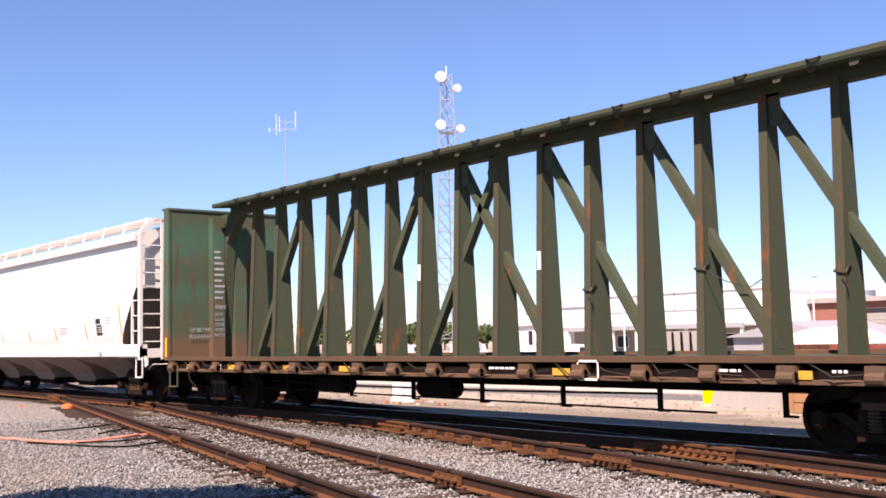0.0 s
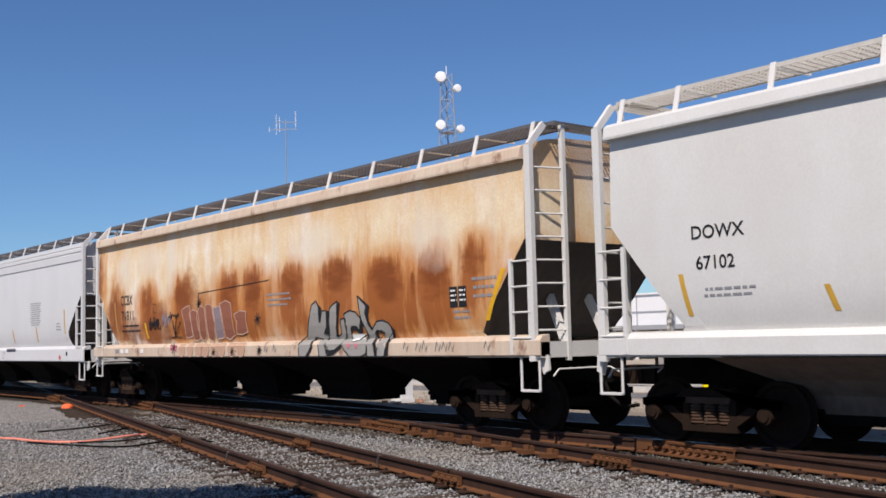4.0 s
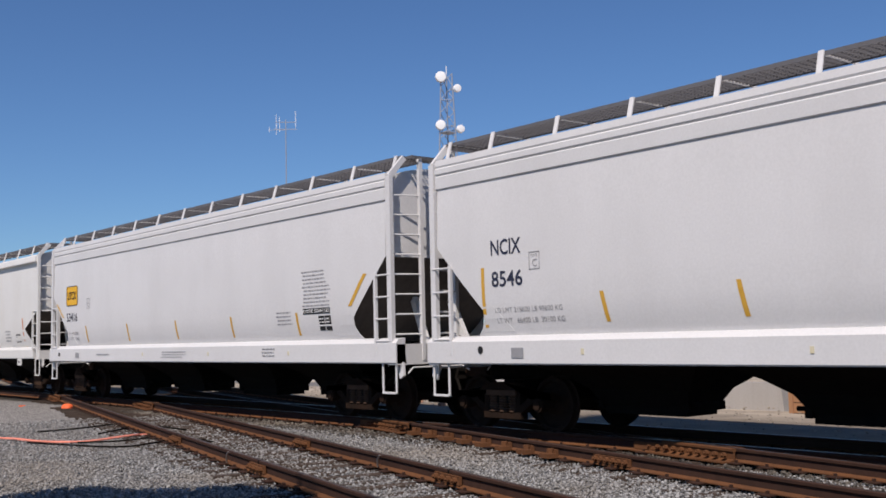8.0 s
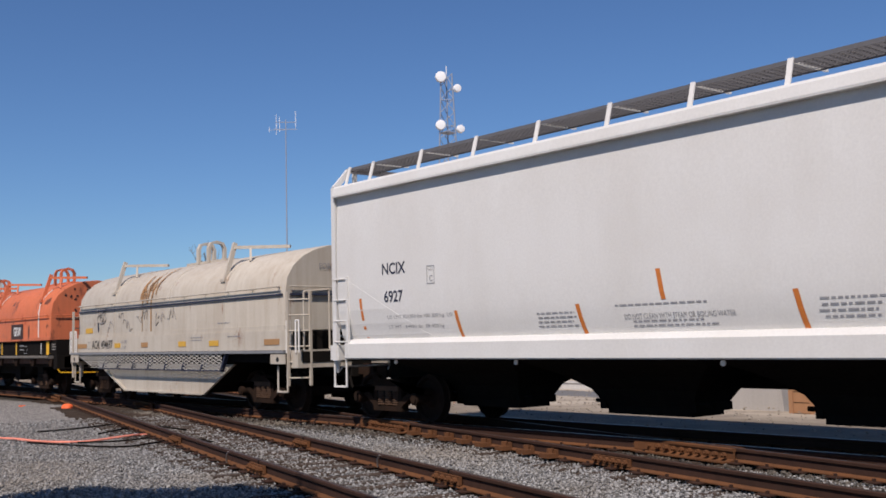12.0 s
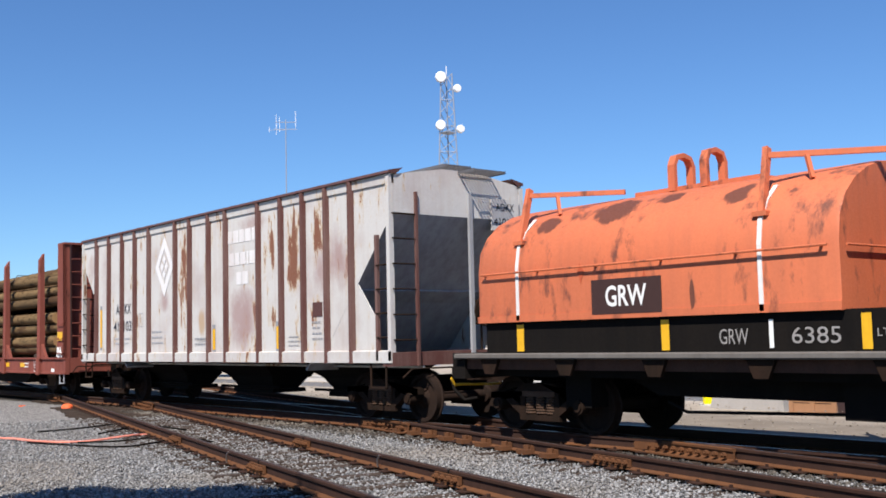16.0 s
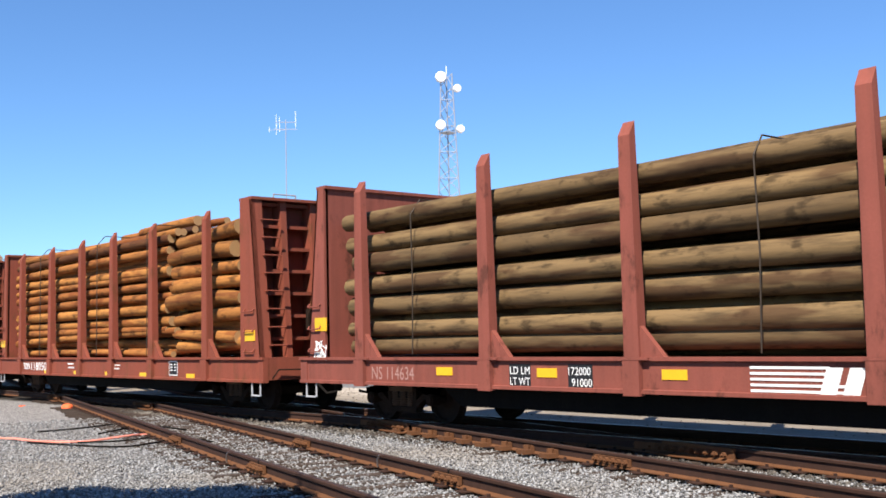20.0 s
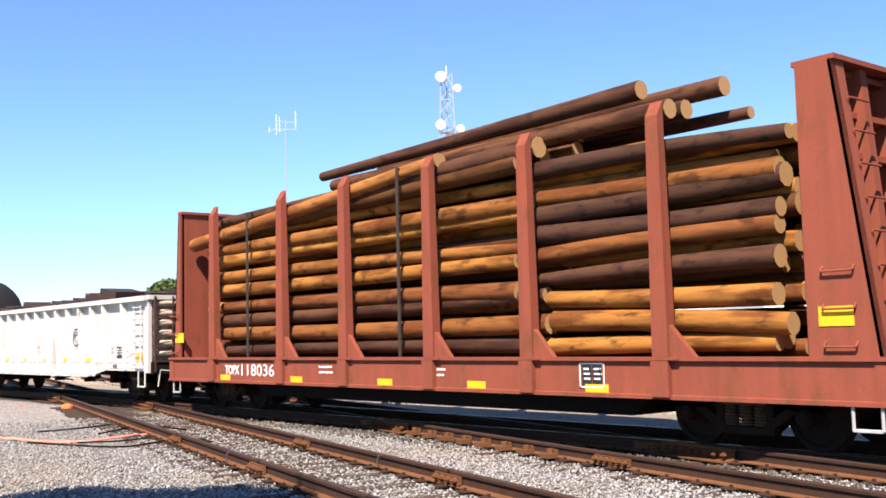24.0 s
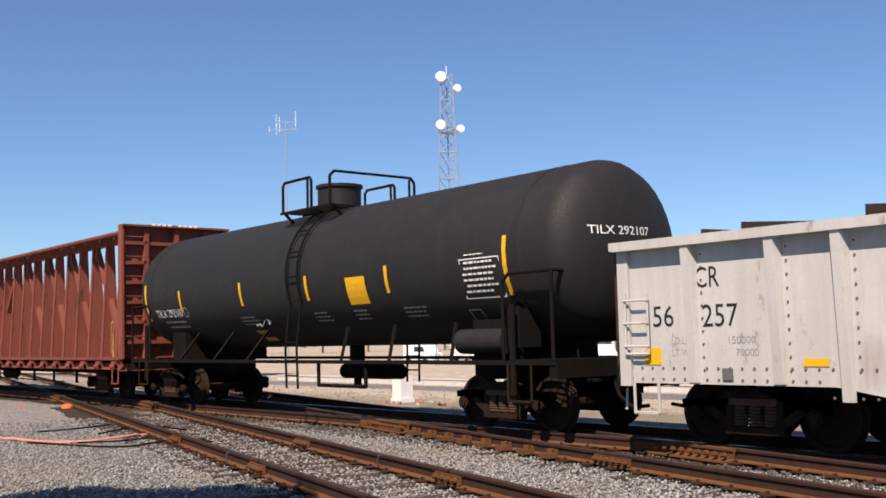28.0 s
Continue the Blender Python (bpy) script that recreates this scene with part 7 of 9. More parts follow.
def pole_load(mid, label, material, x0, x1, layers, cols, r, seed, width=1.4, z0=1.17, breaks=(), ragged=0.5, straps=(), heap=0, top_short=0, onto=None, heap_long=(11, 13), pitch=0.0, dark=0.0, slim=0.62, inner=0.0):
    """Poles laid lengthwise in courses between the stakes."""
    ld = onto or load("pole_load", label, "log pile", mid)
    rng = random.Random(seed)
    dz = pitch or 2 * r * 0.97
    for k in range(layers):
        z = z0 + r + k * dz
        for j in range(cols):
            y = -width + r + j * (2 * (width - r)) / (cols - 1) + (rng.uniform(-0.03, 0.03) if 0 < j < cols - 1 else 0)
            loose = ragged if j == 0 else min(ragged, 0.9)
            wild = 1.6 if j == 0 else 1.0
            cuts = [x0 - (inner if j else 0.0) + rng.uniform(0, loose * 0.5)] + [b + rng.uniform(-0.4, 0.4) for b in breaks] + [x1 - rng.uniform(0, loose)]
            if j == 0:
                y += rng.uniform(0, 0.1)
            for a, b in zip(cuts, cuts[1:] if k < layers - top_short else cuts[1:-1]):
                rr = r * rng.uniform(0.72 if wild < 1.5 else slim, 1.04)
                log(ld, a + 0.04, b - 0.04, y, z + wild * rng.uniform(-0.03, 0.03), rr, M_LOG_BARK if rng.random() < dark else material, rng, rng.gauss(0, 0.06 * wild))
    for k in range(heap):
        b = (breaks[0] if breaks else x1) - rng.uniform(-0.4, 0.9)
        a = max(x0 + rng.uniform(0.0, 0.8), b - rng.uniform(*heap_long))
        log(ld, a, b, rng.uniform(-width * 0.5, width * 0.7), z0 + layers * dz + r * rng.uniform(0.8, 1.2), r * 0.95, material, rng)
    for x, top in straps:
        part("strap", Geo().box(x - 0.035, x + 0.035, -width - 0.05, -width - 0.03, 1.0, top).box(x - 0.035, x + 0.035, -width - 0.05, width, top, top + 0.015), M_CABLE, ld, "dark steel tie strap")
    return ld


midK, midL, midM = -168.33, -188.45, -207.69
pole_load(midK, "grey-brown treated utility poles stacked lengthwise on a flat car", M_LOG_GREY, -9.0, 9.2, 7, 7, 0.194, 11, ragged=1.3, heap=2, z0=1.165, pitch=0.383, slim=0.8)
ldl = pole_load(midL, "fresh orange-brown poles stacked in many courses", M_LOG_ORANGE, -7.9, 4.1, 12, 10, 0.139, 12, ragged=0.5, heap=4, heap_long=(3, 5), dark=0.08)
pole_load(midL, "", M_LOG_ORANGE, 3.6, 7.75, 8, 8, 0.19, 15, ragged=0.9, onto=ldl, slim=0.8)
ldm = pole_load(midM, "red-brown and orange poles heaped above the stakes", M_LOG_DARKER, -7.05, 7.6, 10, 9, 0.16, 13, breaks=(3.2,), ragged=0.5, straps=((-5.33, 4.22), (0.0, 4.42)), heap=7, heap_long=(4.5, 5.5), inner=1.0, top_short=1, pitch=0.322, dark=0.2, slim=0.8)
log(ldm, -8.1, 1.0, -1.28, 3.76, 0.155, M_LOG_ORANGE, random.Random(3), 0.7)
log(ldm, -7.9, 0.0, -0.85, 4.05, 0.15, M_LOG_BARK, random.Random(4), 0.35)
rng = random.Random(77)
for x0, x1, y, z, rise in ((-2.6, 5.6, -1.0, 4.5, 0.0), (-2.9, 5.5, -0.5, 4.52, 0.05), (-2.2, 6.2, 0.0, 4.5, 0.0), (-3.25, 5.0, -0.85, 4.80, 0.1), (-2.0, 6.0, -0.3, 4.78, 0.05)):
    log(ldm, x0, x1, y, z, 0.14, M_LOG_BARK, rng, rise)
for ld, xs, zt in ((midK, (-6.6, 0.2, 4.4), 3.84), (midL, (-5.2, -0.6, 2.7), 4.47)):
    o = next(q for q, m in RIDERS if m == ld and q.name.startswith("pole_load"))
    for x in xs:
        part("strap", Geo().pipe([(x, -1.43, 1.2), (x + 0.05, -1.44, 2.4), (x + 0.02, -1.43, zt - 0.25), (x, -1.2, zt + 0.02), (x, 1.2, zt + 0.02)], 0.012, 5), M_CABLE, o, "thin dark tie cable")
part("timber_block", Geo().box(7.0, 7.55, -1.5, -1.3, 1.16, 1.27), M_TIE, K, "grey blocking timber under the poles")

# ---- gondola ----


M_RIVET = plain("grimy_rivet", (0.16, 0.12, 0.10), 0.8)


M_TANEND = worn("dirty_tan_end_paint", (0.50, 0.42, 0.34), (0.13, 0.07, 0.045), (0.16, 0.07, 0.04), dirt_amount=0.7, rust_amount=0.3, rough=0.8, streak=2.5)


def gondola():
    c, h = car("gondola", -235.14, -217.79, "chalky white gondola with rust marks and exterior side posts", "gondola")
    y, top = 1.50, 2.66
    outline_xz = [(-h, 0.82), (-5.6, 0.82), (-4.5, 0.63), (4.5, 0.63), (5.9, 0.82), (h, 0.82), (h, top), (-h, top)]
    for s in (-1, 1):
        part("side_sheet", Geo().prism_y(outline_xz, s * y - 0.015, s * y + 0.015), M_GONDOLA, c, "white riveted side sheet")
        part("top_chord", Geo().prism_x([(s * 1.48, top - 0.10), (s * 1.68, top - 0.10), (s * 1.68, top + 0.02), (s * 1.48, top + 0.03)], -h - 0.02, h + 0.02), M_GONDOLA, c, "white overhanging top chord")
        part("end_sheet", Geo().box(s * (h - 0.05) - 0.015, s * (h - 0.05) + 0.015, -y, y, 0.9, top), M_TANEND, c)
        for k in range(6):
            z = 1.15 + k * 0.25
            part("end_corrugation", Geo().loft([[(s * (h - 0.04 + 0.19 * q * math.sin(math.pi * j / 8)), yq, z + 0.10 - 0.10 * math.cos(math.pi * j / 8)) for j in range(9)] for yq, q in ((-y + 0.05, 0.1), (-y + 0.2, 0.8), (-y + 0.35, 1.0), (y - 0.35, 1.0), (y - 0.2, 0.8), (y - 0.05, 0.1))]), M_TANEND, c, "dirty pressed rib of the end wall", smooth=50)
        part("end_cap", Geo().box(s * (h + 0.03) - 0.1, s * (h + 0.03) + 0.1, -1.6, 1.6, top - 0.08, top + 0.03), M_GONDOLA, c)
        for q in (-1, 1):
            part("corner_post", Geo().box(s * (h - 0.07) - 0.09, s * (h - 0.07) + 0.09, q * 1.52 - 0.05, q * 1.52 + 0.05, 0.78, top), M_GONDOLA, c)
        part("end_sill", Geo().box(s * (h + 0.02) - 0.12, s * (h + 0.02) + 0.12, -1.5, 1.5, 0.75, 1.05), M_BLACK, c)
        part("end_post", Geo().box(s * (h + 0.12) - 0.04, s * (h + 0.12) + 0.04, -0.99, -0.95, 0.8, top), M_BROWNSIGN, c)
        part("end_post", Geo().box(s * (h + 0.12) - 0.04, s * (h + 0.12) + 0.04, -1.46, -1.41, 0.8, top), M_BROWNSIGN, c)
        for k in range(6):
            part("rung", Geo().tube((s * (h + 0.16), -1.42, 1.05 + k * 0.27), (s * (h + 0.16), -0.96, 1.05 + k * 0.27), 0.015, 6), M_BROWNSIGN, c)
        stirrup(c, s * (h - 0.4), -1.55, 0.82, 0.4, 0.38, M_GONDOLA)
        part("uncoupling_lever", Geo().pipe([(s * (h + 0.12), -1.35, 0.45), (s * (h + 0.13), -1.3, 0.85), (s * (h + 0.14), -0.2, 0.72)], 0.018), M_GONDOLA, c)
    part("floor", Geo().box(-h + 0.05, h - 0.05, -1.45, 1.45, 0.9, 1.0), M_BLACK, c)
    part("underframe", Geo().box(-h + 0.2, h - 0.2, -0.3, 0.3, 0.62, 0.92), M_BLACK, c)
    posts = (-7.53, -6.32, -5.47, -4.60, -3.79, -2.92, -2.04, -1.15, -0.29, 0.56, 1.44, 2.33, 3.23, 4.16, 5.05, 5.92, 7.17)
    for x in posts:
        zf = 0.84 if abs(x + 0.1) > 5.5 else 0.66
        for s in (-1, 1):
            part("side_post", Geo().hexa([(x - 0.07, s * 1.515, zf), (x + 0.09, s * 1.515, zf), (x + 0.07, s * 1.56, zf), (x - 0.05, s * 1.56, zf), (x - 0.09, s * 1.515, top - 0.1), (x + 0.11, s * 1.515, top - 0.1), (x + 0.07, s * 1.655, top - 0.1), (x - 0.05, s * 1.655, top - 0.1)]), M_GONDOLA, c)
    rv = Geo()
    x = -h + 0.15
    while x < h:
        for z in (1.02, 0.88 if abs(x) > 5.7 else 0.70):
            rv.tube((x, -1.515, z), (x, -1.53, z), 0.016, 6)
        x += 0.17
    for px in posts:
        for k in range(10):
            rv.tube((px + 0.16, -1.515, 1.0 + k * 0.16), (px + 0.16, -1.53, 1.0 + k * 0.16), 0.014, 6)
    tagged(part("rivet", rv, M_RIVET, c, "rows of dark rivet heads"), kind="stuff")
    l = part("side_ladder", Geo().tube((h - 0.78, -1.6, 0.95), (h - 0.78, -1.6, 2.45), 0.018, 6).tube((h - 0.36, -1.6, 0.95), (h - 0.36, -1.6, 2.45), 0.018, 6), M_GONDOLA, c)
    for k in range(6):
        part("rung", Geo().tube((h - 0.8, -1.62, 1.0 + k * 0.28), (h - 0.34, -1.62, 1.0 + k * 0.28), 0.015, 6), M_GONDOLA, l)
    l = part("grab_iron", Geo().pipe([(-h + 0.12, -1.6, 2.0), (-h + 0.12, -1.6, 1.2), (-h + 0.5, -1.6, 1.2), (-h + 0.5, -1.6, 2.0)], 0.018), M_GONDOLA, c)
    for k in range(3):
        part("rung", Geo().tube((-h + 0.1, -1.62, 1.3 + k * 0.3), (-h + 0.52, -1.62, 1.3 + k * 0.3), 0.015, 6), M_GONDOLA, l)
    brake_wheel(c, h + 0.36, -0.3, 1.98, M_TRUCK, 0.34)
    part("brake_hub", Geo().tube((h + 0.36, -0.3, 1.98), (h + 0.43, -0.3, 1.98), 0.12, 14), M_STEELGREY, c, "bright worn hub plate", smooth=40)
    part("brake_chain", Geo().pipe([(h + 0.25, -0.3, 1.8), (h + 0.27, -0.36, 1.5), (h + 0.24, -0.26, 1.2), (h + 0.3, -0.34, 0.9)], 0.035, 6), M_BLACK, c)
    part("bell_crank", Geo().box(h + 0.16, h + 0.34, -0.5, -0.1, 1.2, 1.45).tube((h + 0.25, -0.7, 1.1), (h + 0.25, 0.2, 1.0), 0.05, 8), M_BLACK, c)
    part("end_step", grating(h + 0.15, h + 0.45, -1.0, 0.6, 1.42), M_TRUCK, c, "narrow brake step")
    yy = -1.519
    letters(c, "CR", -7.46, 2.02, 0.26, yy, M_SIGN_BLACK, width=0.36)
    letters(c, "56", -8.15, 1.545, 0.27, yy, M_SIGN_BLACK, width=0.33)
    letters(c, "257", -7.37, 1.53, 0.28, yy, M_SIGN_BLACK, width=0.52)
    letters(c, "LD LMT", -7.86, 1.32, 0.09, yy, M_STENCIL, width=0.36)
    letters(c, "150000", -7.0, 1.32, 0.09, yy, M_STENCIL, width=0.38)
    letters(c, "LT WT", -7.86, 1.17, 0.09, yy, M_STENCIL, width=0.33)
    letters(c, "70000", -6.9, 1.17, 0.09, yy, M_STENCIL, width=0.32)
    letters(c, "G44A", 7.35, 1.15, 0.16, yy, M_STENCIL, width=0.42)
    for q, w in ((-8.3, 0.26), (-6.0, 0.32), (-4.25, 0.32), (-2.55, 0.34), (-0.77, 0.34), (0.98, 0.4), (2.72, 0.42), (4.46, 0.42), (7.9, 0.34)):
        panel(c, q, q + w, 1.05 if abs(q) < 7 else 1.06, 1.14 if abs(q) < 7 else 1.28, yy - 0.006, M_YELLOW, "reflector")
    # round emblem of concentric arcs
    def arcs(cx, cz, r, name_label):
        for rr in (r, r * 0.66, r * 0.33):
            ring2 = [[(cx + q * math.cos(a), yy - e, cz + q * math.sin(a)) for q, e in ((rr - r * 0.08, 0.002), (rr + r * 0.08, 0.002), (rr + r * 0.08, 0.006), (rr - r * 0.08, 0.006))] for a in np.linspace(0.3, 5.6 if rr == r else 3.4, 16)]
            part("round_emblem", Geo().loft(ring2), M_SIGN_BLACK, c, name_label)
    arcs(3.72, 1.72, 0.24, "dark round emblem of arcs")
    arcs(-4.2, 1.72, 0.17, "small dark emblem of arcs")
    part("emblem_bar", Geo().box(-4.42, -4.05, yy - 0.006, yy, 1.53, 1.58).box(-4.42, -4.2, yy - 0.006, yy, 1.62, 1.66), M_SIGN_BLACK, c)
    outline(c, -1.6, -1.38, 1.75, 2.02, yy - 0.002, 0.016, M_STENCIL)
    bars(c, 3.45, 2.02, 0.55, 0.08, 1, yy, M_STENCIL, 95)
    part("emblem_tail", Geo().prism_y([(3.82, 1.6), (3.9, 1.62), (4.02, 1.46), (3.94, 1.45)], yy - 0.006, yy), M_STENCIL, c)
    for k in range(3):
        part("emblem_bar", Geo().box(3.48 + 0.05 * k, 3.7, yy - 0.006, yy - 0.003, 1.62 + 0.06 * k, 1.65 + 0.06 * k), M_STENCIL, c)
    letters(c, "QUALITY", 3.48, 1.36, 0.07, yy, M_STENCIL, width=0.5)
    data_plate(c, 6.62, 1.14, 0.42, 0.3, yy - 0.003, 96)
    panel(c, 6.25, 6.42, 1.25, 1.33, yy - 0.003, M_STENCIL, "stencil_box")
    panel(c, 6.25, 6.42, 1.36, 1.44, yy - 0.003, M_STENCIL, "stencil_box")
    panel(c, 6.4, 6.65, 0.9, 0.98, yy - 0.02, M_BOARD_GREY, "card_holder")
    panel(c, -7.1, -6.95, 0.88, 1.02, yy - 0.02, M_BOARD_GREY, "card_holder")
    for x in (4.0, -0.5, 2.0):
        part("brake_gear", Geo().box(x, x + 0.28, -0.65, -0.4, 0.42, 0.66).tube((x + 0.4, -0.5, 0.6), (x + 0.75, -0.5, 0.6), 0.1, 10).tube((x - 0.6, -0.5, 0.5), (x + 1.2, -0.5, 0.45), 0.025, 6), M_BLACK, c)
    running_gear(c, h, 6.9, -7.0)
    # scrap steel load
    ld = load("scrap_load", "rust-brown steel trough sections showing above a gondola's rim", "scrap steel", -226.465)
    rng = random.Random(31)
    x = -h + 0.7
    while x < h - 3.6:
        w = rng.uniform(0.35, 1.0)
        zt = top + 0.09 + 0.013 * (x + h) + rng.uniform(-0.06, 0.09)
        for yb in (-0.95, 0.0, 0.95):
            z2 = zt + rng.uniform(-0.1, 0.08)
            drop = rng.uniform(0.06, 0.26)
            part("steel_section", Geo().hexa([(x, yb - 0.42, 1.0), (x + w * 1.05, yb - 0.42, 1.0), (x + w * 1.05, yb + 0.42, 1.0), (x, yb + 0.42, 1.0), (x + rng.uniform(0.0, 0.2), yb - 0.44, z2), (x + w * rng.uniform(1.05, 1.35), yb - 0.44, z2 - drop), (x + w * 1.1, yb + 0.44, z2 - drop), (x + 0.1, yb + 0.44, z2)]), M_SCRAP, ld)
        x += w


M_SCRAP = worn("rusty_dark_scrap", (0.038, 0.022, 0.020), (0.02, 0.014, 0.013), dirt_amount=0.5, rough=0.85)
gondola()

# ---- tank car ----


def tank_car():
    c, h = car("tank_car", -251.42, -236.42, "black tank car with yellow strips and a fenced top platform", "tank car")
    r, zc, hl = 1.42, 2.77, 7.12
    n = 40
    rings = []
    for k in range(9):
        a = k / 8 * math.pi / 2
        rings.append([(-hl - 0.62 * math.cos(a) + 0.0, r * math.sin(a) * math.cos(2 * math.pi * j / n) if k else 0.02 * math.cos(2 * math.pi * j / n), zc + (r * math.sin(a) if k else 0.02) * math.sin(2 * math.pi * j / n)) for j in range(n)])
    rings += [[(-x, y, z) for x, y, z in q] for q in reversed(rings)]
    rings = [[(x + 0.11, y, z) for x, y, z in q] for q in rings]
    t = part("tank", Geo().loft(rings), M_TANK, c, "black cylindrical tank with domed ends", smooth=40)
    for x in (-hl + 0.55, hl - 0.55, -0.12):
        part("seam_band", Geo().loft([[(x - 0.05, (r + 0.006) * math.cos(2 * math.pi * j / n), zc + (r + 0.006) * math.sin(2 * math.pi * j / n)) for j in range(n)], [(x + 0.05, (r + 0.006) * math.cos(2 * math.pi * j / n), zc + (r + 0.006) * math.sin(2 * math.pi * j / n)) for j in range(n)]], caps=False), M_TANK, t, smooth=40)

    def shell(z):
        return -(math.sqrt(max(r * r - (z - zc) ** 2, 0)) + 0.008)

    # dome, platform and railings
    dx = -0.35
    part("dome", Geo().tube((dx, 0, zc + r - 0.1), (dx, 0, zc + r + 0.50), 0.46, 28).tube((dx, 0, zc + r + 0.48), (dx, 0, zc + r + 0.54), 0.50, 28), M_TANK, c, "round black manway housing", smooth=40)
    part("dome_flange", Geo().tube((dx, 0, zc + r - 0.06), (dx, 0, zc + r + 0.06), 0.56, 28), M_BLACK, c, smooth=40)
    pz = zc + r - 0.04
    for y0 in (-0.82, 0.82):
        part("top_platform", grating(-0.95, 0.95, y0 - 0.26, y0 + 0.26, pz, 0.14), M_BLACK, c, "black grating beside the manway")
        q = part("platform_rail", Geo().pipe([(-0.9, y0 * 1.28, pz), (-0.9, y0 * 1.28, pz + 0.55), (-0.82, y0 * 1.28, pz + 0.62), (0.14, y0 * 1.28, pz + 0.62), (0.2, y0 * 1.28, pz + 0.55), (0.2, y0 * 1.28, pz)], 0.03).tube((0.06, y0 * 1.28, pz), (0.06, y0 * 1.28, pz + 0.6), 0.026, 8), M_BLACK, c, "black pipe railing", smooth=50)
        part("platform_strut", Geo().beam((-0.9, y0 * 1.25, pz), (-0.9, y0 * 0.7, pz - 0.4), 0.05, 0.05).beam((0.9, y0 * 1.25, pz), (0.9, y0 * 0.7, pz - 0.4), 0.05, 0.05), M_BLACK, c)
    part("platform_rail", Geo().pipe([(0.88, -1.05, pz), (0.88, -1.05, pz + 0.56), (0.88, -0.95, pz + 0.66), (0.88, 0.95, pz + 0.66), (0.88, 1.05, pz + 0.56), (0.88, 1.05, pz)], 0.03).tube((0.88, 0.92, pz), (0.88, 0.92, pz + 0.62), 0.026, 8), M_BLACK, c, "black pipe railing across the tank", smooth=50)
    for o in c.children:
        if o.name.split(".")[0] in ("dome", "dome_flange", "top_platform", "platform_rail", "platform_strut"):
            o.location.x = 0.13
    # side ladder that follows the shell
    for s in (-1, 1):
        l = Geo()
        pts = []
        for k in range(11):
            a = math.radians(200 - k * 9.5) if s < 0 else math.radians(-20 + k * 9.5)
            pts.append((1.5 * math.cos(a), zc + 1.5 * math.sin(a)))
        for x in (0.05, 0.47):
            l.pipe([(x, s * 1.5, 0.55), (x, s * 1.52, 1.3)] + [(x, yy2, zz2) for yy2, zz2 in pts], 0.024, 6)
        lad = part("side_ladder", l, M_BLACK, c, smooth=50)
        for yy2, zz2 in pts[::2] + [(s * 1.52, 1.45), (s * 1.52, 1.1), (s * 1.5, 0.8)]:
            part("rung", Geo().tube((0.05, yy2, zz2), (0.47, yy2, zz2), 0.016, 6), M_BLACK, lad)
    # sills, saddles, platform ends
    for s in (-1, 1):
        part("side_walkway", Geo().box(-h, h, s * 1.40 - 0.12, s * 1.40 + 0.12, 1.04, 1.10), M_BLACK, c)
        part("stub_sill", Geo().box(s * (h - 1.6) - 1.6, s * (h - 1.6) + 1.6, -0.25, 0.25, 0.75, 1.12), M_BLACK, c)
        part("saddle", Geo().box(s * 5.6 - 0.35, s * 5.6 + 0.35, -1.1, 1.1, 1.05, 1.75), M_BLACK, c)
        part("end_platform", grating(s * (h - 0.42) - 0.42, s * (h - 0.42) + 0.42, -1.5, 1.5, 1.12, 0.14), M_BLACK, c)
        part("end_sill", Geo().box(s * (h - 0.06) - 0.08, s * (h - 0.06) + 0.08, -1.5, 1.5, 0.85, 1.12), M_BLACK, c)
        part("end_rail", Geo().pipe([(s * (h - 1.1), -1.5, 1.1), (s * (h - 1.1), -1.5, 2.3), (s * (h - 0.95), -1.5, 2.42), (s * (h - 0.05), -1.5, 2.42), (s * (h - 0.05), 1.5, 2.42), (s * (h - 0.05), 1.5, 1.1)], 0.028), M_BLACK, c, smooth=50)
        part("end_rail_post", Geo().tube((s * (h - 0.05), -1.5, 1.1), (s * (h - 0.05), -1.5, 2.42), 0.03, 8), M_BLACK, c)
        part("end_stanchion", Geo().tube((s * (h - 0.9), -1.5, 0.6), (s * (h - 0.9), -1.5, 1.95), 0.05, 8), M_BLACK, c)
        stirrup(c, s * (h - 0.75), -1.52, 1.05, 0.5, 0.55, M_TRUCK)
        for x in (5.0, 3.3, 1.8):
            part("shell_brace", Geo().beam((s * x, -1.38, 1.08), (s * (x - 0.3), -1.0, 1.72), 0.06, 0.04, (0, 1, 0)), M_BLACK, c)
    part("outlet_valve", Geo().tube((0.35, 0, 1.5), (0.35, 0, 0.75), 0.16, 14).tube((0.35, 0, 0.8), (0.35, 0, 0.55), 0.08, 10), M_BLACK, c, smooth=40)
    part("skid", Geo().pipe([(-0.5, -0.4, 1.0), (-0.5, -0.4, 0.55), (1.2, -0.4, 0.55), (1.2, -0.4, 1.0)], 0.04), M_BLACK, c)
    part("brake_reservoir", Geo().tube((5.1, -1.2, 1.4), (6.2, -1.2, 1.4), 0.2, 16), M_TANK, c, smooth=40)
    part("brake_valve", Geo().box(6.3, 6.6, -1.35, -0.9, 1.3, 1.9).tube((6.4, -1.1, 1.9), (6.4, -1.1, 2.1), 0.1, 8), M_BLACK, c)
    brake_wheel(c, h - 0.25, -0.6, 2.0, M_BLACK, 0.26)
    for x, za, zb in ((6.38, 2.1, 3.02), (3.3, 2.28, 2.76), (0.65, 2.25, 2.74), (-2.0, 2.25, 2.75), (-4.95, 2.22, 2.72), (-6.85, 2.05, 2.95)):
        strip(c, x, za, x, zb, 0.09, lambda z: shell(z) - 0.006, M_YELLOW)
    strip(c, 2.345, 2.12, 2.345, 2.62, 0.62, lambda z: shell(z) - 0.012, M_YELLOW, "placard")
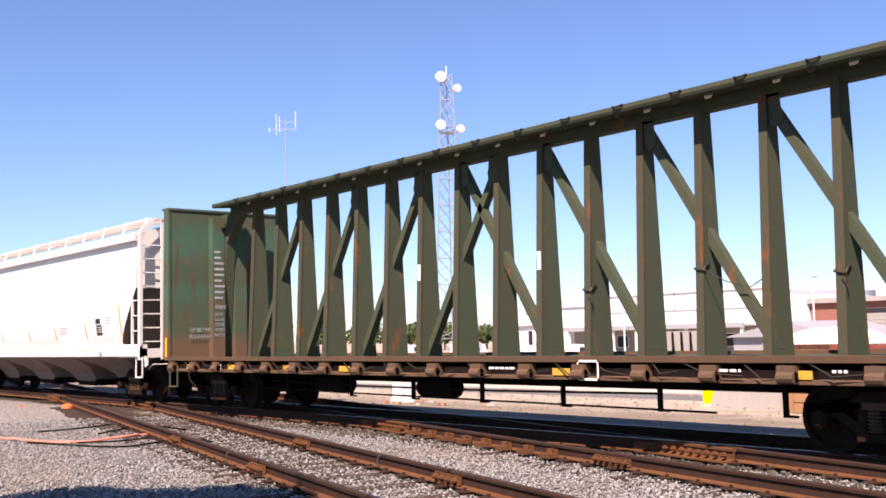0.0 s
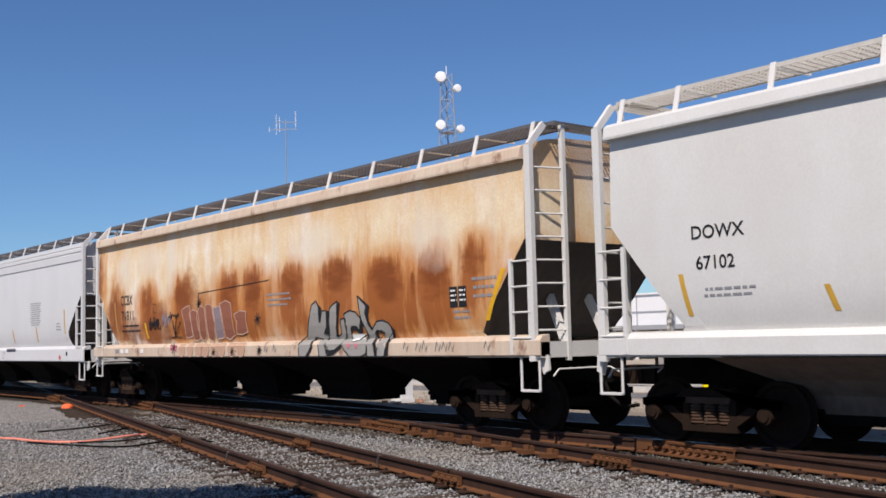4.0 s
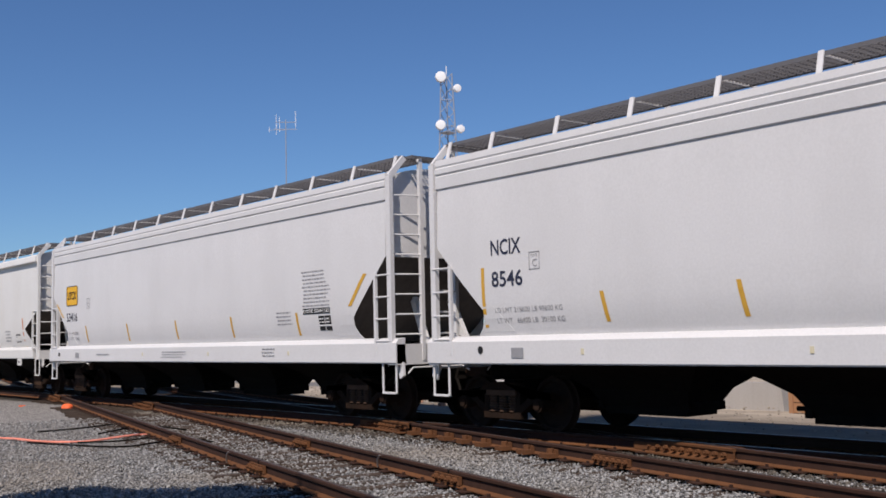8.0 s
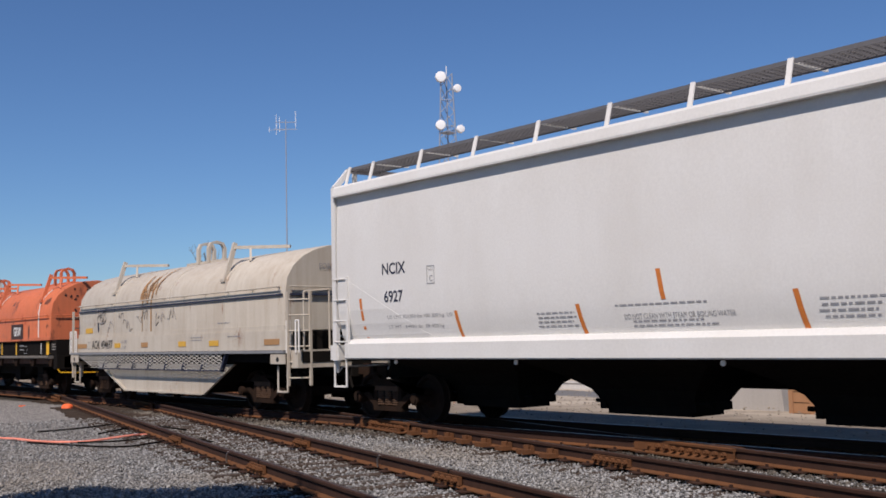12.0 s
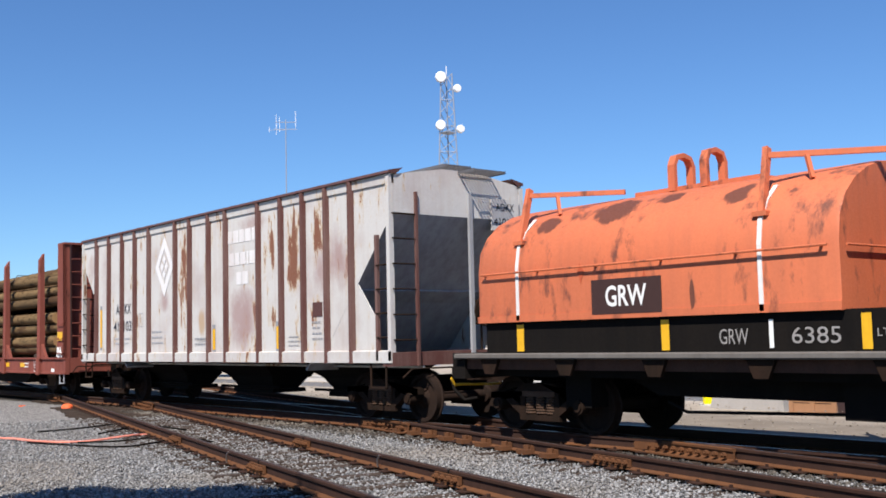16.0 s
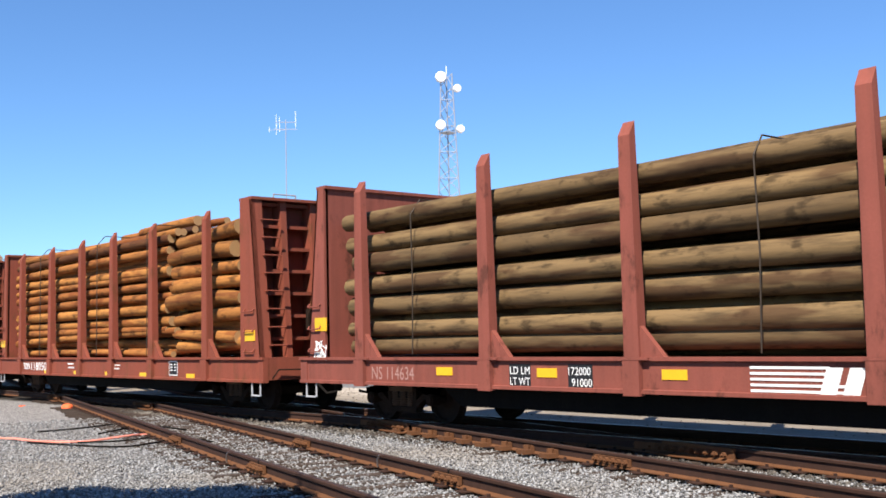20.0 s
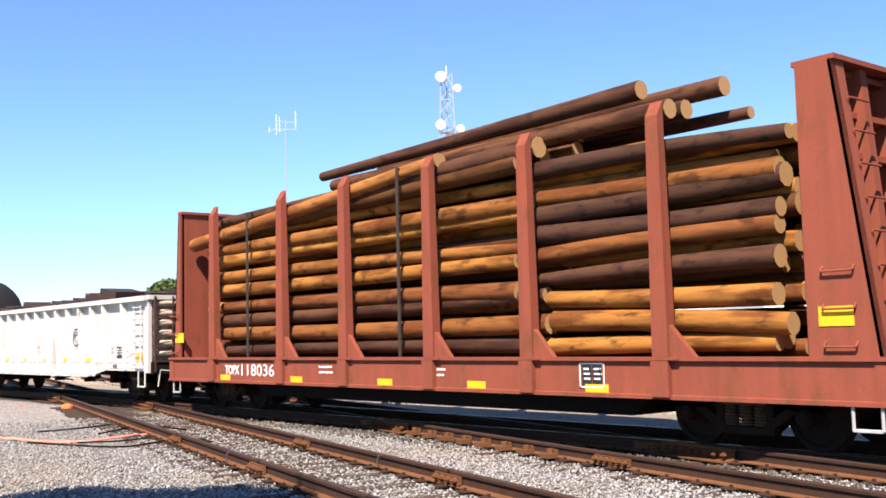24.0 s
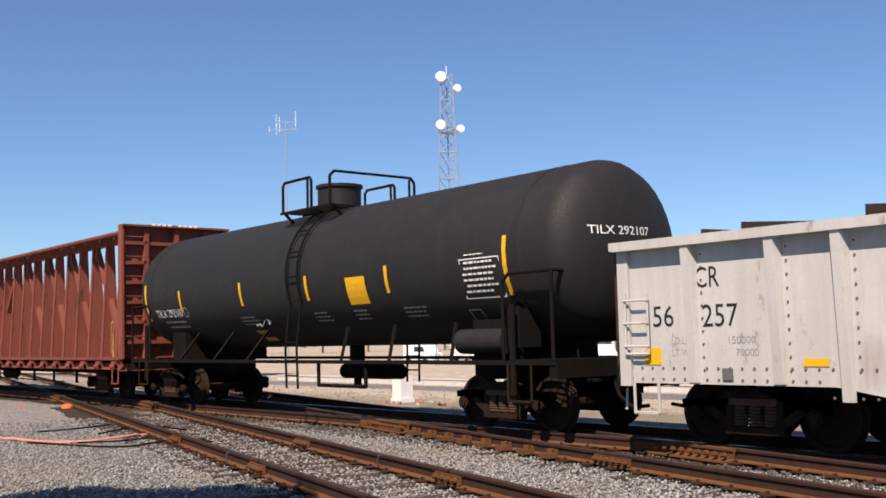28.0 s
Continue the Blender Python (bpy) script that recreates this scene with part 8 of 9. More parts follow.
    letters(c, "TILX 292107", -6.4, 2.12, 0.18, lambda z: shell(z) - 0.004, M_SIGN_WHITE, width=1.45)
    bars(c, -6.1, 1.78, 1.2, 0.24, 2, lambda z: shell(z) - 0.004, M_STENCIL_PALE, 102)
    outline(c, -4.9, -4.72, 2.1, 2.32, lambda z: shell(z) - 0.004, 0.02, M_STENCIL_PALE)
    bars(c, 5.35, 2.12, 0.85, 0.55, 6, lambda z: shell(z) - 0.004, M_SIGN_WHITE, 103, label="white table of fine print")
    bars(c, 5.4, 2.74, 0.5, 0.05, 1, lambda z: shell(z) - 0.004, M_SIGN_WHITE, 104)
    outline(c, 5.3, 6.25, 2.08, 2.72, lambda z: shell(z) - 0.005, 0.018, M_SIGN_WHITE)
    outline(c, 5.2, 5.5, 1.68, 1.92, lambda z: shell(z) - 0.004, 0.02, M_STENCIL_PALE)
    for x, w in ((-2.35, 0.75), (0.6, 0.6), (2.0, 0.5), (3.5, 0.7)):
        bars(c, x, 1.8, w, 0.22, 3, lambda z: shell(z) - 0.004, M_STENCIL_PALE, int(x * 9) + 120)
    g = Geo()
    rr = random.Random(4)
    g.pipe([(-1.75 + 0.06 * k, shell(1.9) - 0.01, 1.88 + rr.uniform(-0.09, 0.1)) for k in range(11)], 0.012, 4)
    part("scrawl", g, M_STENCIL_PALE, c, "pale scrawl")
    panel(c, -2.1, -1.65, 1.5, 1.72, lambda z: shell(z) - 0.006, M_AMBER, "stain", "ochre paint patch low on the shell")
    o = letters(c, "TILX 292107", -0.95, 2.95, 0.13, 0.0, M_SIGN_WHITE, "white letters on the domed end", width=1.2)
    for v in o.data.vertices:
        y, z = v.co.x, v.co.z
        q = min(1.0, math.hypot(y, z - zc) / r)
        v.co = (hl + 0.11 + 0.62 * math.sqrt(1 - q * q) + 0.008, y, z)
    running_gear(c, h, 5.85, -6.2, sill=False)


M_STENCIL_PALE = plain("pale_grey_stencil", (0.30, 0.30, 0.30), 0.6)
tank_car()

# ---- empty centre-beam flat cars ----


def centre_beam(s0, s1, label, paint, top, posts, bull, brace_left, brace_right, trucks, rusty, front, sheet=None):
    c, h = car("centre_beam_flat_car", s0, s1, label, "flat car")
    part("deck", Geo().box(-h, h, -1.42, 1.42, 1.0, 1.12), paint, c)
    for s in (-1, 1):
        part("side_sill", Geo().prism_x([(s * 1.38, 0.84), (s * 1.50, 0.84), (s * 1.50, 0.88), (s * 1.42, 0.9), (s * 1.42, 1.08), (s * 1.56, 1.09), (s * 1.57, 1.17), (s * 1.38, 1.17)], -h, h), rusty, c, "rusty side sill")
        x = -h + 0.4
        while x < h - 0.3:
            part("winch", Geo().box(x - 0.12, x + 0.12, s * 1.52 - 0.07, s * 1.52 + 0.07, 0.86, 1.06).tube((x - 0.1, s * 1.58, 0.92), (x + 0.12, s * 1.58, 0.92), 0.07, 10), rusty, c, "small tie-down winch")
            x += 1.085
        stirrup(c, s * (h - 0.35), -1.5, 0.86, 0.4, 0.38, paint)
        part("top_flange", Geo().prism_x([(s * 0.02, top - 0.06), (s * 0.58, top - 0.10), (s * 0.60, top - 0.06), (s * 0.60, top), (s * 0.02, top + 0.03)], -h + 0.55, h - 0.55), paint, c, "wide top chord flange")
    part("top_chord", Geo().box(-h + 0.55, h - 0.55, -0.1, 0.1, top - 0.24, top - 0.05), paint, c)
    for x in posts:
        if x < h - 1.2:
            part("chord_gusset", Geo().prism_y([(x + 0.42, top - 0.09), (x + 0.60, top - 0.09), (x + 0.54, top - 0.19), (x + 0.44, top - 0.19)], -0.545, -0.53), M_GREENEDGE, c)
        part("chord_gusset", Geo().prism_y([(x - 0.15, top - 0.09), (x - 0.02, top - 0.09), (x - 0.05, top - 0.16), (x - 0.12, top - 0.16)], -0.53, -0.515), M_GREENEDGE, c)
    for a, b in brace_left + brace_right:
        # plate that ties the brace to the head of its post
        q = 1 if a > b else -1
        part("brace_plate", Geo().prism_y([(b, top - 0.2), (b + q * 0.24, top - 0.2), (b + q * 0.25, top - 0.4), (b + q * 0.28, top - 0.5), (b + q * 0.26, top - 0.6), (b + q * 0.14, top - 0.66), (b, top - 0.56)], -0.1, -0.085), paint, c)
    for x in posts:
        # tapered web with flanges, wider at its foot
        p = part("beam_post", Geo().hexa([(x - 0.03, -0.26, 1.12), (x + 0.05, -0.26, 1.12), (x + 0.05, 0.26, 1.12), (x - 0.03, 0.26, 1.12), (x - 0.03, -0.10, top - 0.2), (x + 0.05, -0.10, top - 0.2), (x + 0.05, 0.10, top - 0.2), (x - 0.03, 0.10, top - 0.2)]), paint, c)
        part("post_edge", Geo().hexa([(x - 0.07, -0.29, 1.12), (x + 0.06, -0.29, 1.12), (x + 0.06, -0.262, 1.12), (x - 0.07, -0.262, 1.12), (x - 0.07, -0.13, top - 0.2), (x + 0.06, -0.13, top - 0.2), (x + 0.06, -0.102, top - 0.2), (x - 0.07, -0.102, top - 0.2)]), M_GREENEDGE if sheet else paint, p)
    for a, b in brace_left + brace_right:
        part("diagonal", Geo().beam((a, 0, 1.2), (b, 0, top - 0.25), 0.13, 0.15, (0, 1, 0)), paint, c, "slanting brace between the posts")
    for s in (-1, 1):
        x = s * (h - bull)
        b = part("bulkhead", Geo().box(min(x, x + s * 0.05), max(x, x + s * 0.05), -1.5, 1.5, 1.12, top - 0.14), sheet or paint, c, "end bulkhead")
        for q in (-1, 1):
            part("side_plate", Geo().prism_y([(x - s * 0.02, 1.12), (x + s * 0.28, 1.12), (x + s * 0.22, top - 0.14), (x - s * 0.02, top - 0.14)], q * 1.5 - 0.03, q * 1.5 + 0.03), sheet or paint, b)
        part("inner_gusset", Geo().prism_y([(x, top - 0.2), (x - s * 0.95, top - 0.2), (x - s * 0.3, top - 0.9), (x, 1.12)], -0.12, 0.12), paint, b)
        for yy2 in (-0.3, 0.3):
            part("bulkhead_rib", Geo().box(min(x - s * 0.22, x), max(x - s * 0.22, x), yy2 - 0.16, yy2 + 0.16, 1.12, top - 0.3), sheet or paint, b)
        for yy2 in (-0.85, 0.0, 0.85):
            part("outer_post", Geo().box(min(x + s * 0.05, x + s * 0.24), max(x + s * 0.05, x + s * 0.24), yy2 - 0.06, yy2 + 0.06, 1.12, top - 0.2), paint, b)
        for k in range(6):
            z = 1.5 + k * 0.52
            part("outer_rib", Geo().box(min(x + s * 0.05, x + s * 0.2), max(x + s * 0.05, x + s * 0.2), -1.45, 1.45, z, z + 0.09), paint, b)
            part("rung", Geo().tube((x + s * 0.3, -1.42, z + 0.2), (x + s * 0.3, -0.95, z + 0.2), 0.016, 6), paint, b)
        part("cap", Geo().box(min(x - s * 0.03, x + s * 0.32), max(x - s * 0.03, x + s * 0.32), -1.53, 1.53, top - 0.14, top - 0.09), sheet or paint, b)
        part("end_sill", Geo().box(s * (h - 0.12) - 0.12, s * (h - 0.12) + 0.12, -1.48, 1.48, 0.8, 1.13), rusty, c)
    part("underframe", Geo().box(-h + 0.4, h - 0.4, -0.3, 0.3, 0.66, 1.0), M_BLACK, c)
    truss = Geo().pipe([(-h * 0.55, -1.1, 0.66), (-h * 0.2, -1.1, 0.62), (h * 0.2, -1.1, 0.62), (h * 0.55, -1.1, 0.66)], 0.018, 5)
    part("brake_rod", truss, M_BLACK, c)
    for x in (-4.5, -2.2, -0.3, 1.5, 3.3, 5.1, 7.0):
        part("rod_hanger", Geo().box(x - 0.025, x + 0.025, -1.13, -1.07, 0.42, 0.86).box(x, x + 0.16, -1.12, -1.08, 0.42, 0.45), M_BLACK, c)
    part("low_rod", Geo().tube((-5.5, -1.1, 0.5), (6.0, -1.1, 0.44), 0.016, 5), M_BLACK, c)
    for x in (-3.6, -0.4):
        part("brake_cylinder", Geo().tube((x, -0.8, 0.62), (x + 0.9, -0.8, 0.62), 0.17, 14), M_BLACK, c, smooth=40)
    running_gear(c, h, *trucks)
    return c, h


step = 1.085
post_x = [-4.38 + 1.063 * (k - 3) for k in range(16)]
lean_l = [(post_x[k], post_x[k + 2]) for k in (0, 2, 4, 6)]
lean_r = [(post_x[k + 2], post_x[k]) for k in (7, 9, 11, 13)]
A, ha = centre_beam(-22.04, -3.34, "empty olive-green centre-beam flat car with rusty deck edge", M_GREEN, 4.83, post_x, 0.1, lean_l, lean_r, (8.3, -7.55), M_GREENRUST, True, M_BULKGREEN)
for x in (-8.3, -6.3, -4.0, -2.0, 3.5, 7.28, 8.45):
    panel(A, x, x + 0.34, 0.90, 1.0, -1.512, M_AMBER, "reflector")
for x, w in ((2.1, 0.7), (6.1, 0.6), (7.85, 0.2)):
    bars(A, x, 0.92, w, 0.09, 1, -1.512, M_SIGN_WHITE, int(x * 10) + 400)
outline(A, 4.05, 4.45, 0.84, 1.12, -1.58, 0.03, M_SIGN_WHITE)
part("end_stripe", Geo().box(-ha + 0.02, -ha + 0.1, -1.565, -1.55, 1.12, 1.62), M_YELLOW, A, "yellow strip at the bulkhead's edge")
end_text(A, "OF BETWEEN", -1.0, 1.76, 0.09, -ha + 0.157, M_GREYSHADE, 0.72)
end_text(A, "BULKHEADS", -1.0, 1.60, 0.09, -ha + 0.157, M_GREYSHADE, 0.66)
for k, (word, w) in enumerate((("WARNING", 0.3), ("DO NOT", 0.22), ("CAR UNL", 0.26), ("DECKING", 0.25), ("ARE SECU", 0.27), ("IN KEYSLO", 0.28))):
    end_text(A, word, -0.42, 2.30 - 0.125 * k - (0.04 if k else 0), 0.10 if k == 0 else 0.075, -ha + 0.327, M_GREYSHADE, w)
rng = random.Random(17)
for k in range(9):
    w = rng.uniform(0.16, 0.28)
    part("loading_note", Geo().box(-ha + 0.323, -ha + 0.327, -0.42, -0.42 + w, 2.55 + k * 0.14, 2.60 + k * 0.14), M_GREYSHADE, A, "faded line of a loading notice")
letters(A, "BCOL", -7.05, 0.90, 0.11, -1.515, M_SIGN_WHITE, width=0.5)
letters(A, "730", -5.93, 0.90, 0.11, -1.515, M_SIGN_WHITE, width=0.33)
# tie-down cables left slack round the posts, and lashing loops on the top chord
rng = random.Random(21)
for x in post_x[10:15:2]:
    z = rng.uniform(2.1, 2.5)
    w = 0.29 - 0.045 * (z - 1.12)
    g = Geo().pipe([(x - 0.085, -w + 0.03, z + 0.02), (x - 0.08, -w - 0.015, z), (x + 0.07, -w - 0.015, z - 0.03), (x + 0.075, -w + 0.03, z + 0.03), (x + 0.062, -w + 0.14, z + 0.09)], 0.015, 5)
    g.pipe([(x + 0.07, -w, z - 0.02), (x + 0.4, -0.2, z - 0.2), (x + 0.75, -0.15, z - 0.3), (x + 0.98, -0.2, z - 0.2)] if rng.random() < 0.6 else [(x + 0.07, -w, z - 0.05), (x + 0.11, -w - 0.02, z - 0.22), (x + 0.03, -w - 0.03, z - 0.08)], 0.008, 5)
    part("tie_cable", g, M_CABLE, A, "slack steel tie-down cable")
rng = random.Random(33)
for k in range(22):
    x = -8.5 + k * 0.8 + rng.uniform(-0.3, 0.3)
    d = rng.uniform(0.4, 1.0)
    part("tie_cable", Geo().pipe([(x, -1.53, 1.1), (x + d * 0.4, -1.56, rng.uniform(0.88, 1.0)), (x + d, -1.54, rng.uniform(0.9, 1.08))], 0.009, 5), M_CABLE, A, "slack tie-down cable along the sill")
for x in post_x:
    g = Geo().pipe([(x - 0.1, -0.61, 4.83), (x - 0.05, -0.63, 4.81), (x + 0.05, -0.63, 4.81), (x + 0.1, -0.61, 4.83)], 0.014, 5)
    part("lashing_loop", g, M_CABLE, A)
for x in (post_x[6], post_x[9]):
    panel(A, x - 0.05, x + 0.04, 2.45, 2.85, -0.285 + 0.06, M_FADEDWHITE, "white_patch")

post_p = [-9.5 + step * k for k in range(18)]
P, hp = centre_beam(-274.55, -252.15, "empty red centre-beam flat car", M_RED, 4.72, post_p, 0.1, [(post_p[k], post_p[k + 2]) for k in (1, 3, 5)], [(post_p[k + 2], post_p[k]) for k in (8, 10, 12, 14)], (8.9, -8.9), M_RED, False)
for x in (hp - 0.35,):
    strip(P, x, 1.15, x, 1.75, 0.07, -1.56, M_AMBER)
    outline(P, x - 0.14, x + 0.02, 1.3, 2.1, -1.56, 0.02, M_AMBER)
for q in range(8):
    part("end_print", Geo().box(hp + 0.225, hp + 0.23, -0.75 + q * 0.15 + (0.15 if q > 3 else 0), -0.64 + q * 0.15 + (0.15 if q > 3 else 0), 4.61, 4.67), M_SIGN_WHITE, P, "white block of a caution notice")

# ---- the yard beyond the train ----
YARD_Z = -1.45
M_ASPHALT = worn("worn_asphalt", (0.16, 0.155, 0.15), (0.10, 0.095, 0.09), dirt_amount=0.4, rough=0.9, streak=1.0)
M_CONCRETE = worn("pale_concrete", (0.55, 0.53, 0.50), (0.36, 0.33, 0.30), dirt_amount=0.4, rough=0.85)
M_WALLWHITE = worn("white_siding", (0.78, 0.77, 0.76), (0.55, 0.54, 0.53), dirt_amount=0.2, rough=0.6)
M_WALLGREY = worn("shaded_grey_wall", (0.36, 0.34, 0.32), (0.24, 0.22, 0.2), dirt_amount=0.3, rough=0.8)
M_ROOFGREY = worn("grey_sheet_roof", (0.33, 0.34, 0.36), (0.24, 0.24, 0.25), dirt_amount=0.3, rough=0.6)
M_BRICK = worn("red_brown_brick", (0.30, 0.13, 0.095), (0.20, 0.09, 0.07), dirt_amount=0.4, rough=0.85, fine=8)
M_GLASSDARK = plain("dark_window_glass", (0.03, 0.035, 0.045), 0.15)
M_GALV = plain("galvanised_steel", (0.33, 0.36, 0.42), 0.5, 0.4)
M_DISH = plain("white_dish", (0.82, 0.82, 0.82), 0.45)
M_CRATE = worn("tan_crate_board", (0.36, 0.19, 0.10), (0.22, 0.12, 0.07), dirt_amount=0.4, rough=0.85)
M_CONE = plain("faded_orange_plastic", (0.80, 0.14, 0.045), 0.55)
M_REDCLAY = worn("orange_stained_rubble", (0.42, 0.21, 0.13), (0.34, 0.25, 0.19), dirt_amount=0.6, rough=0.95)
M_LEAF = worn("green_leaves", (0.075, 0.105, 0.035), (0.03, 0.048, 0.018), dirt_amount=0.5, rough=0.7, fine=3)
M_BARK = worn("grey_brown_bark", (0.16, 0.13, 0.10), (0.08, 0.065, 0.05), dirt_amount=0.5, rough=0.9)

solo("road", Geo().box(-400, 200, 33, 40, YARD_Z - 0.2, YARD_Z + 0.02), M_ASPHALT, "grey asphalt service road across the yard", "road", kind="structure")
wall = thing("low_wall", "low pale concrete wall beside the service road", "wall", at=(0, 0, 0))
for k in range(24):
    part("wall_panel", Geo().box(-70 + k * 3.0, -67.05 + k * 3.0, 41.0, 41.25, YARD_Z - 0.1, YARD_Z + 0.35).box(-70 + k * 3.0, -67.05 + k * 3.0, 40.95, 41.3, YARD_Z + 0.35, YARD_Z + 0.42), M_CONCRETE, wall)


def window(c, x0, x1, z0, z1, y, frame_mat=None):
    w = part("window", Geo().box(x0, x1, y - 0.03, y + 0.02, z0, z1), M_GLASSDARK, c, "dark window")
    t = 0.09
    part("window_frame", Geo().box(x0 - t, x0, y - 0.08, y + 0.02, z0 - t, z1 + t).box(x1, x1 + t, y - 0.08, y + 0.02, z0 - t, z1 + t).box(x0, x1, y - 0.08, y + 0.02, z1, z1 + t).box(x0, x1, y - 0.1, y + 0.02, z0 - t, z0), frame_mat or M_WALLWHITE, w)


# long white hall with a canopy on posts
hall = thing("white_hall", "long low white industrial hall with a post-held canopy", "building")
part("wall", Geo().box(-84.8, -63, 95, 118, YARD_Z, 5.9), M_WALLWHITE, hall)
part("wall", Geo().box(-92.8, -84.8, 95.4, 116, YARD_Z, 4.95), M_WALLWHITE, hall)
part("wall", Geo().box(-63, -58.4, 95.4, 116, YARD_Z, 4.75), M_WALLWHITE, hall)
part("roof", Geo().box(-85.1, -62.7, 94.8, 118.2, 5.9, 6.1), M_WALLWHITE, hall)
part("roof", Geo().box(-93.1, -84.8, 95.1, 116.2, 4.95, 5.12), M_WALLWHITE, hall)
part("parapet_line", Geo().box(-84.9, -63, 94.93, 95.0, 3.85, 4.0), M_ROOFGREY, hall)
part("shaded_wall", Geo().box(-90, -63, 94.9, 95.0, YARD_Z, 1.9), M_WALLGREY, hall)
part("canopy", Geo().box(-91, -62.5, 90.6, 95.2, 2.0, 2.15).box(-91, -62.5, 90.5, 90.7, 1.85, 2.35), M_ROOFGREY, hall, "flat grey canopy")
for k in range(9):
    x = -90.5 + k * 3.45
    part("canopy_post", Geo().box(x - 0.14, x + 0.14, 90.7, 91.0, YARD_Z, 1.95), M_WALLWHITE, hall)
for k in range(5):
    window(hall, -88 + k * 5, -86.4 + k * 5, -0.1, 1.2, 94.88)
part("stack", Geo().tube((-90.6, 99, 4.9), (-90.6, 99, 7.2), 0.25, 10), M_ROOFGREY, hall)
for x in (-80, -74.5, -69):
    part("wall_seam", Geo().box(x - 0.05, x + 0.05, 94.92, 95.0, 2.4, 5.9), M_ROOFGREY, hall)

house = thing("white_house", "small white gabled building with two dark windows", "building")
part("wall", Geo().box(-101.5, -94.2, 94, 104, YARD_Z, 2.8), M_WALLWHITE, house)
part("roof", Geo().prism_y([(-101.9, 2.8), (-93.8, 2.8), (-97.8, 4.6)], 93.6, 104.4), M_ROOFGREY, house, "grey gable roof")
part("gable", Geo().prism_y([(-101.5, 2.8), (-94.2, 2.8), (-97.85, 4.45)], 93.5, 93.62), M_WALLWHITE, house)
for x in (-99.7, -97.2):
    window(house, x, x + 0.8, 0.3, 2.1, 93.98)

works = thing("brick_works", "red-brown brick works with a wide grey door", "building")
part("wall", Geo().box(-58.2, -14, 96, 120, YARD_Z, 4.2), M_BRICK, works)
part("roof", Geo().box(-58.5, -13.7, 95.7, 120.3, 4.2, 4.5), M_BRICK, works)
part("cornice", Geo().box(-58.5, -13.7, 95.55, 95.75, 4.05, 4.5), M_WALLGREY, works)
part("door_frame", Geo().box(-53.5, -44.5, 95.7, 95.95, 3.0, 3.35).box(-53.6, -53.1, 95.7, 95.95, YARD_Z, 3.35).box(-44.9, -44.4, 95.7, 95.95, YARD_Z, 3.35), M_GLASSDARK, works)
for k in range(12):
    part("door_panel", Geo().box(-53.1, -44.9, 95.8, 95.92, YARD_Z + k * 0.37, YARD_Z + 0.34 + k * 0.37), M_WALLGREY, works)
for k in range(5):
    window(works, -41 + k * 5, -38 + k * 5, 0.4, 2.6, 95.95, M_WALLGREY)

shed = thing("grey_shed", "low grey sheet-metal shed with a pitched roof", "shed")
part("wall", Geo().box(-46.5, -38, 66, 76, YARD_Z, 1.0), M_ROOFGREY, shed)
part("roof", Geo().prism_y([(-47, 1.0), (-37.5, 1.0), (-42.25, 2.1)], 65.6, 76.4), M_ROOFGREY, shed)
part("door", Geo().box(-44, -41.5, 65.9, 66.0, YARD_Z, 0.6), M_WALLGREY, shed)


def pallet_stack():
    c = thing("covered_pile", "brown crates under a white domed cover", "crates")
    for k in range(5):
        for r in range(3):
            part("crate", Geo().box(-32.2 + k * 1.12, -31.12 + k * 1.12, 50, 51.6, YARD_Z + r * 0.72, YARD_Z + 0.69 + r * 0.72), M_CRATE, c)
    pts = [(-32.3 + 5.6 * k / 10, YARD_Z + 2.16 + 0.85 * math.sin(math.pi * k / 10) ** 0.7) for k in range(11)]
    part("cover", Geo().prism_y(pts + [(-26.7, YARD_Z + 2.14), (-32.3, YARD_Z + 2.14)], 49.8, 51.8), M_DISH, c, "white domed tarpaulin", smooth=50)


pallet_stack()
bin_ = thing("dark_container", "dark grey steel waste container", "container")
part("bin_body", Geo().loft([[(-47.2, 58, YARD_Z + 0.15), (-43.4, 58, YARD_Z + 0.15), (-43.4, 60, YARD_Z + 0.15), (-47.2, 60, YARD_Z + 0.15)], [(-47.6, 57.8, 1.55), (-43.0, 57.8, 1.55), (-43.0, 60.2, 1.55), (-47.6, 60.2, 1.55)]]), M_WALLGREY, bin_)
for k in range(6):
    part("bin_rib", Geo().box(-47.2 + k * 0.75, -47.05 + k * 0.75, 57.75, 57.95, YARD_Z + 0.2, 1.5), M_BLACK, bin_)
part("bin_skid", Geo().box(-47, -43.6, 58.2, 59.8, YARD_Z - 0.02, YARD_Z + 0.15), M_BLACK, bin_)


def parked_van(x, y, paint, label):
    c = thing("van", label, "van", "vehicles far off", at=(x, y, YARD_Z))
    part("van_body", Geo().prism_y([(-2.6, 0.4), (2.6, 0.4), (2.6, 1.1), (1.9, 1.25), (1.4, 2.1), (-2.55, 2.15), (-2.6, 1.2)], -0.95, 0.95), paint, c)
    part("side_glass", Geo().prism_y([(-0.4, 1.35), (1.6, 1.35), (1.25, 1.95), (-0.4, 1.95)], -0.97, 0.97), M_GLASSDARK, c)
    for wx in (-1.6, 1.6):
        for wy in (-0.85, 0.85):
            part("wheel", Geo().disc_y(wx, 0.36, 0.36, wy - 0.12, wy + 0.12), M_BLACK, c)


parked_van(-99, 78, M_DISH, "white van parked far across the yard")
parked_van(-92.5, 80, M_DISH, "white van parked far across the yard")
parked_van(-24.5, 47, M_RED, "red-brown van parked beside the crates")
parked_van(-57, 62, M_DISH, "white van parked near the shed")

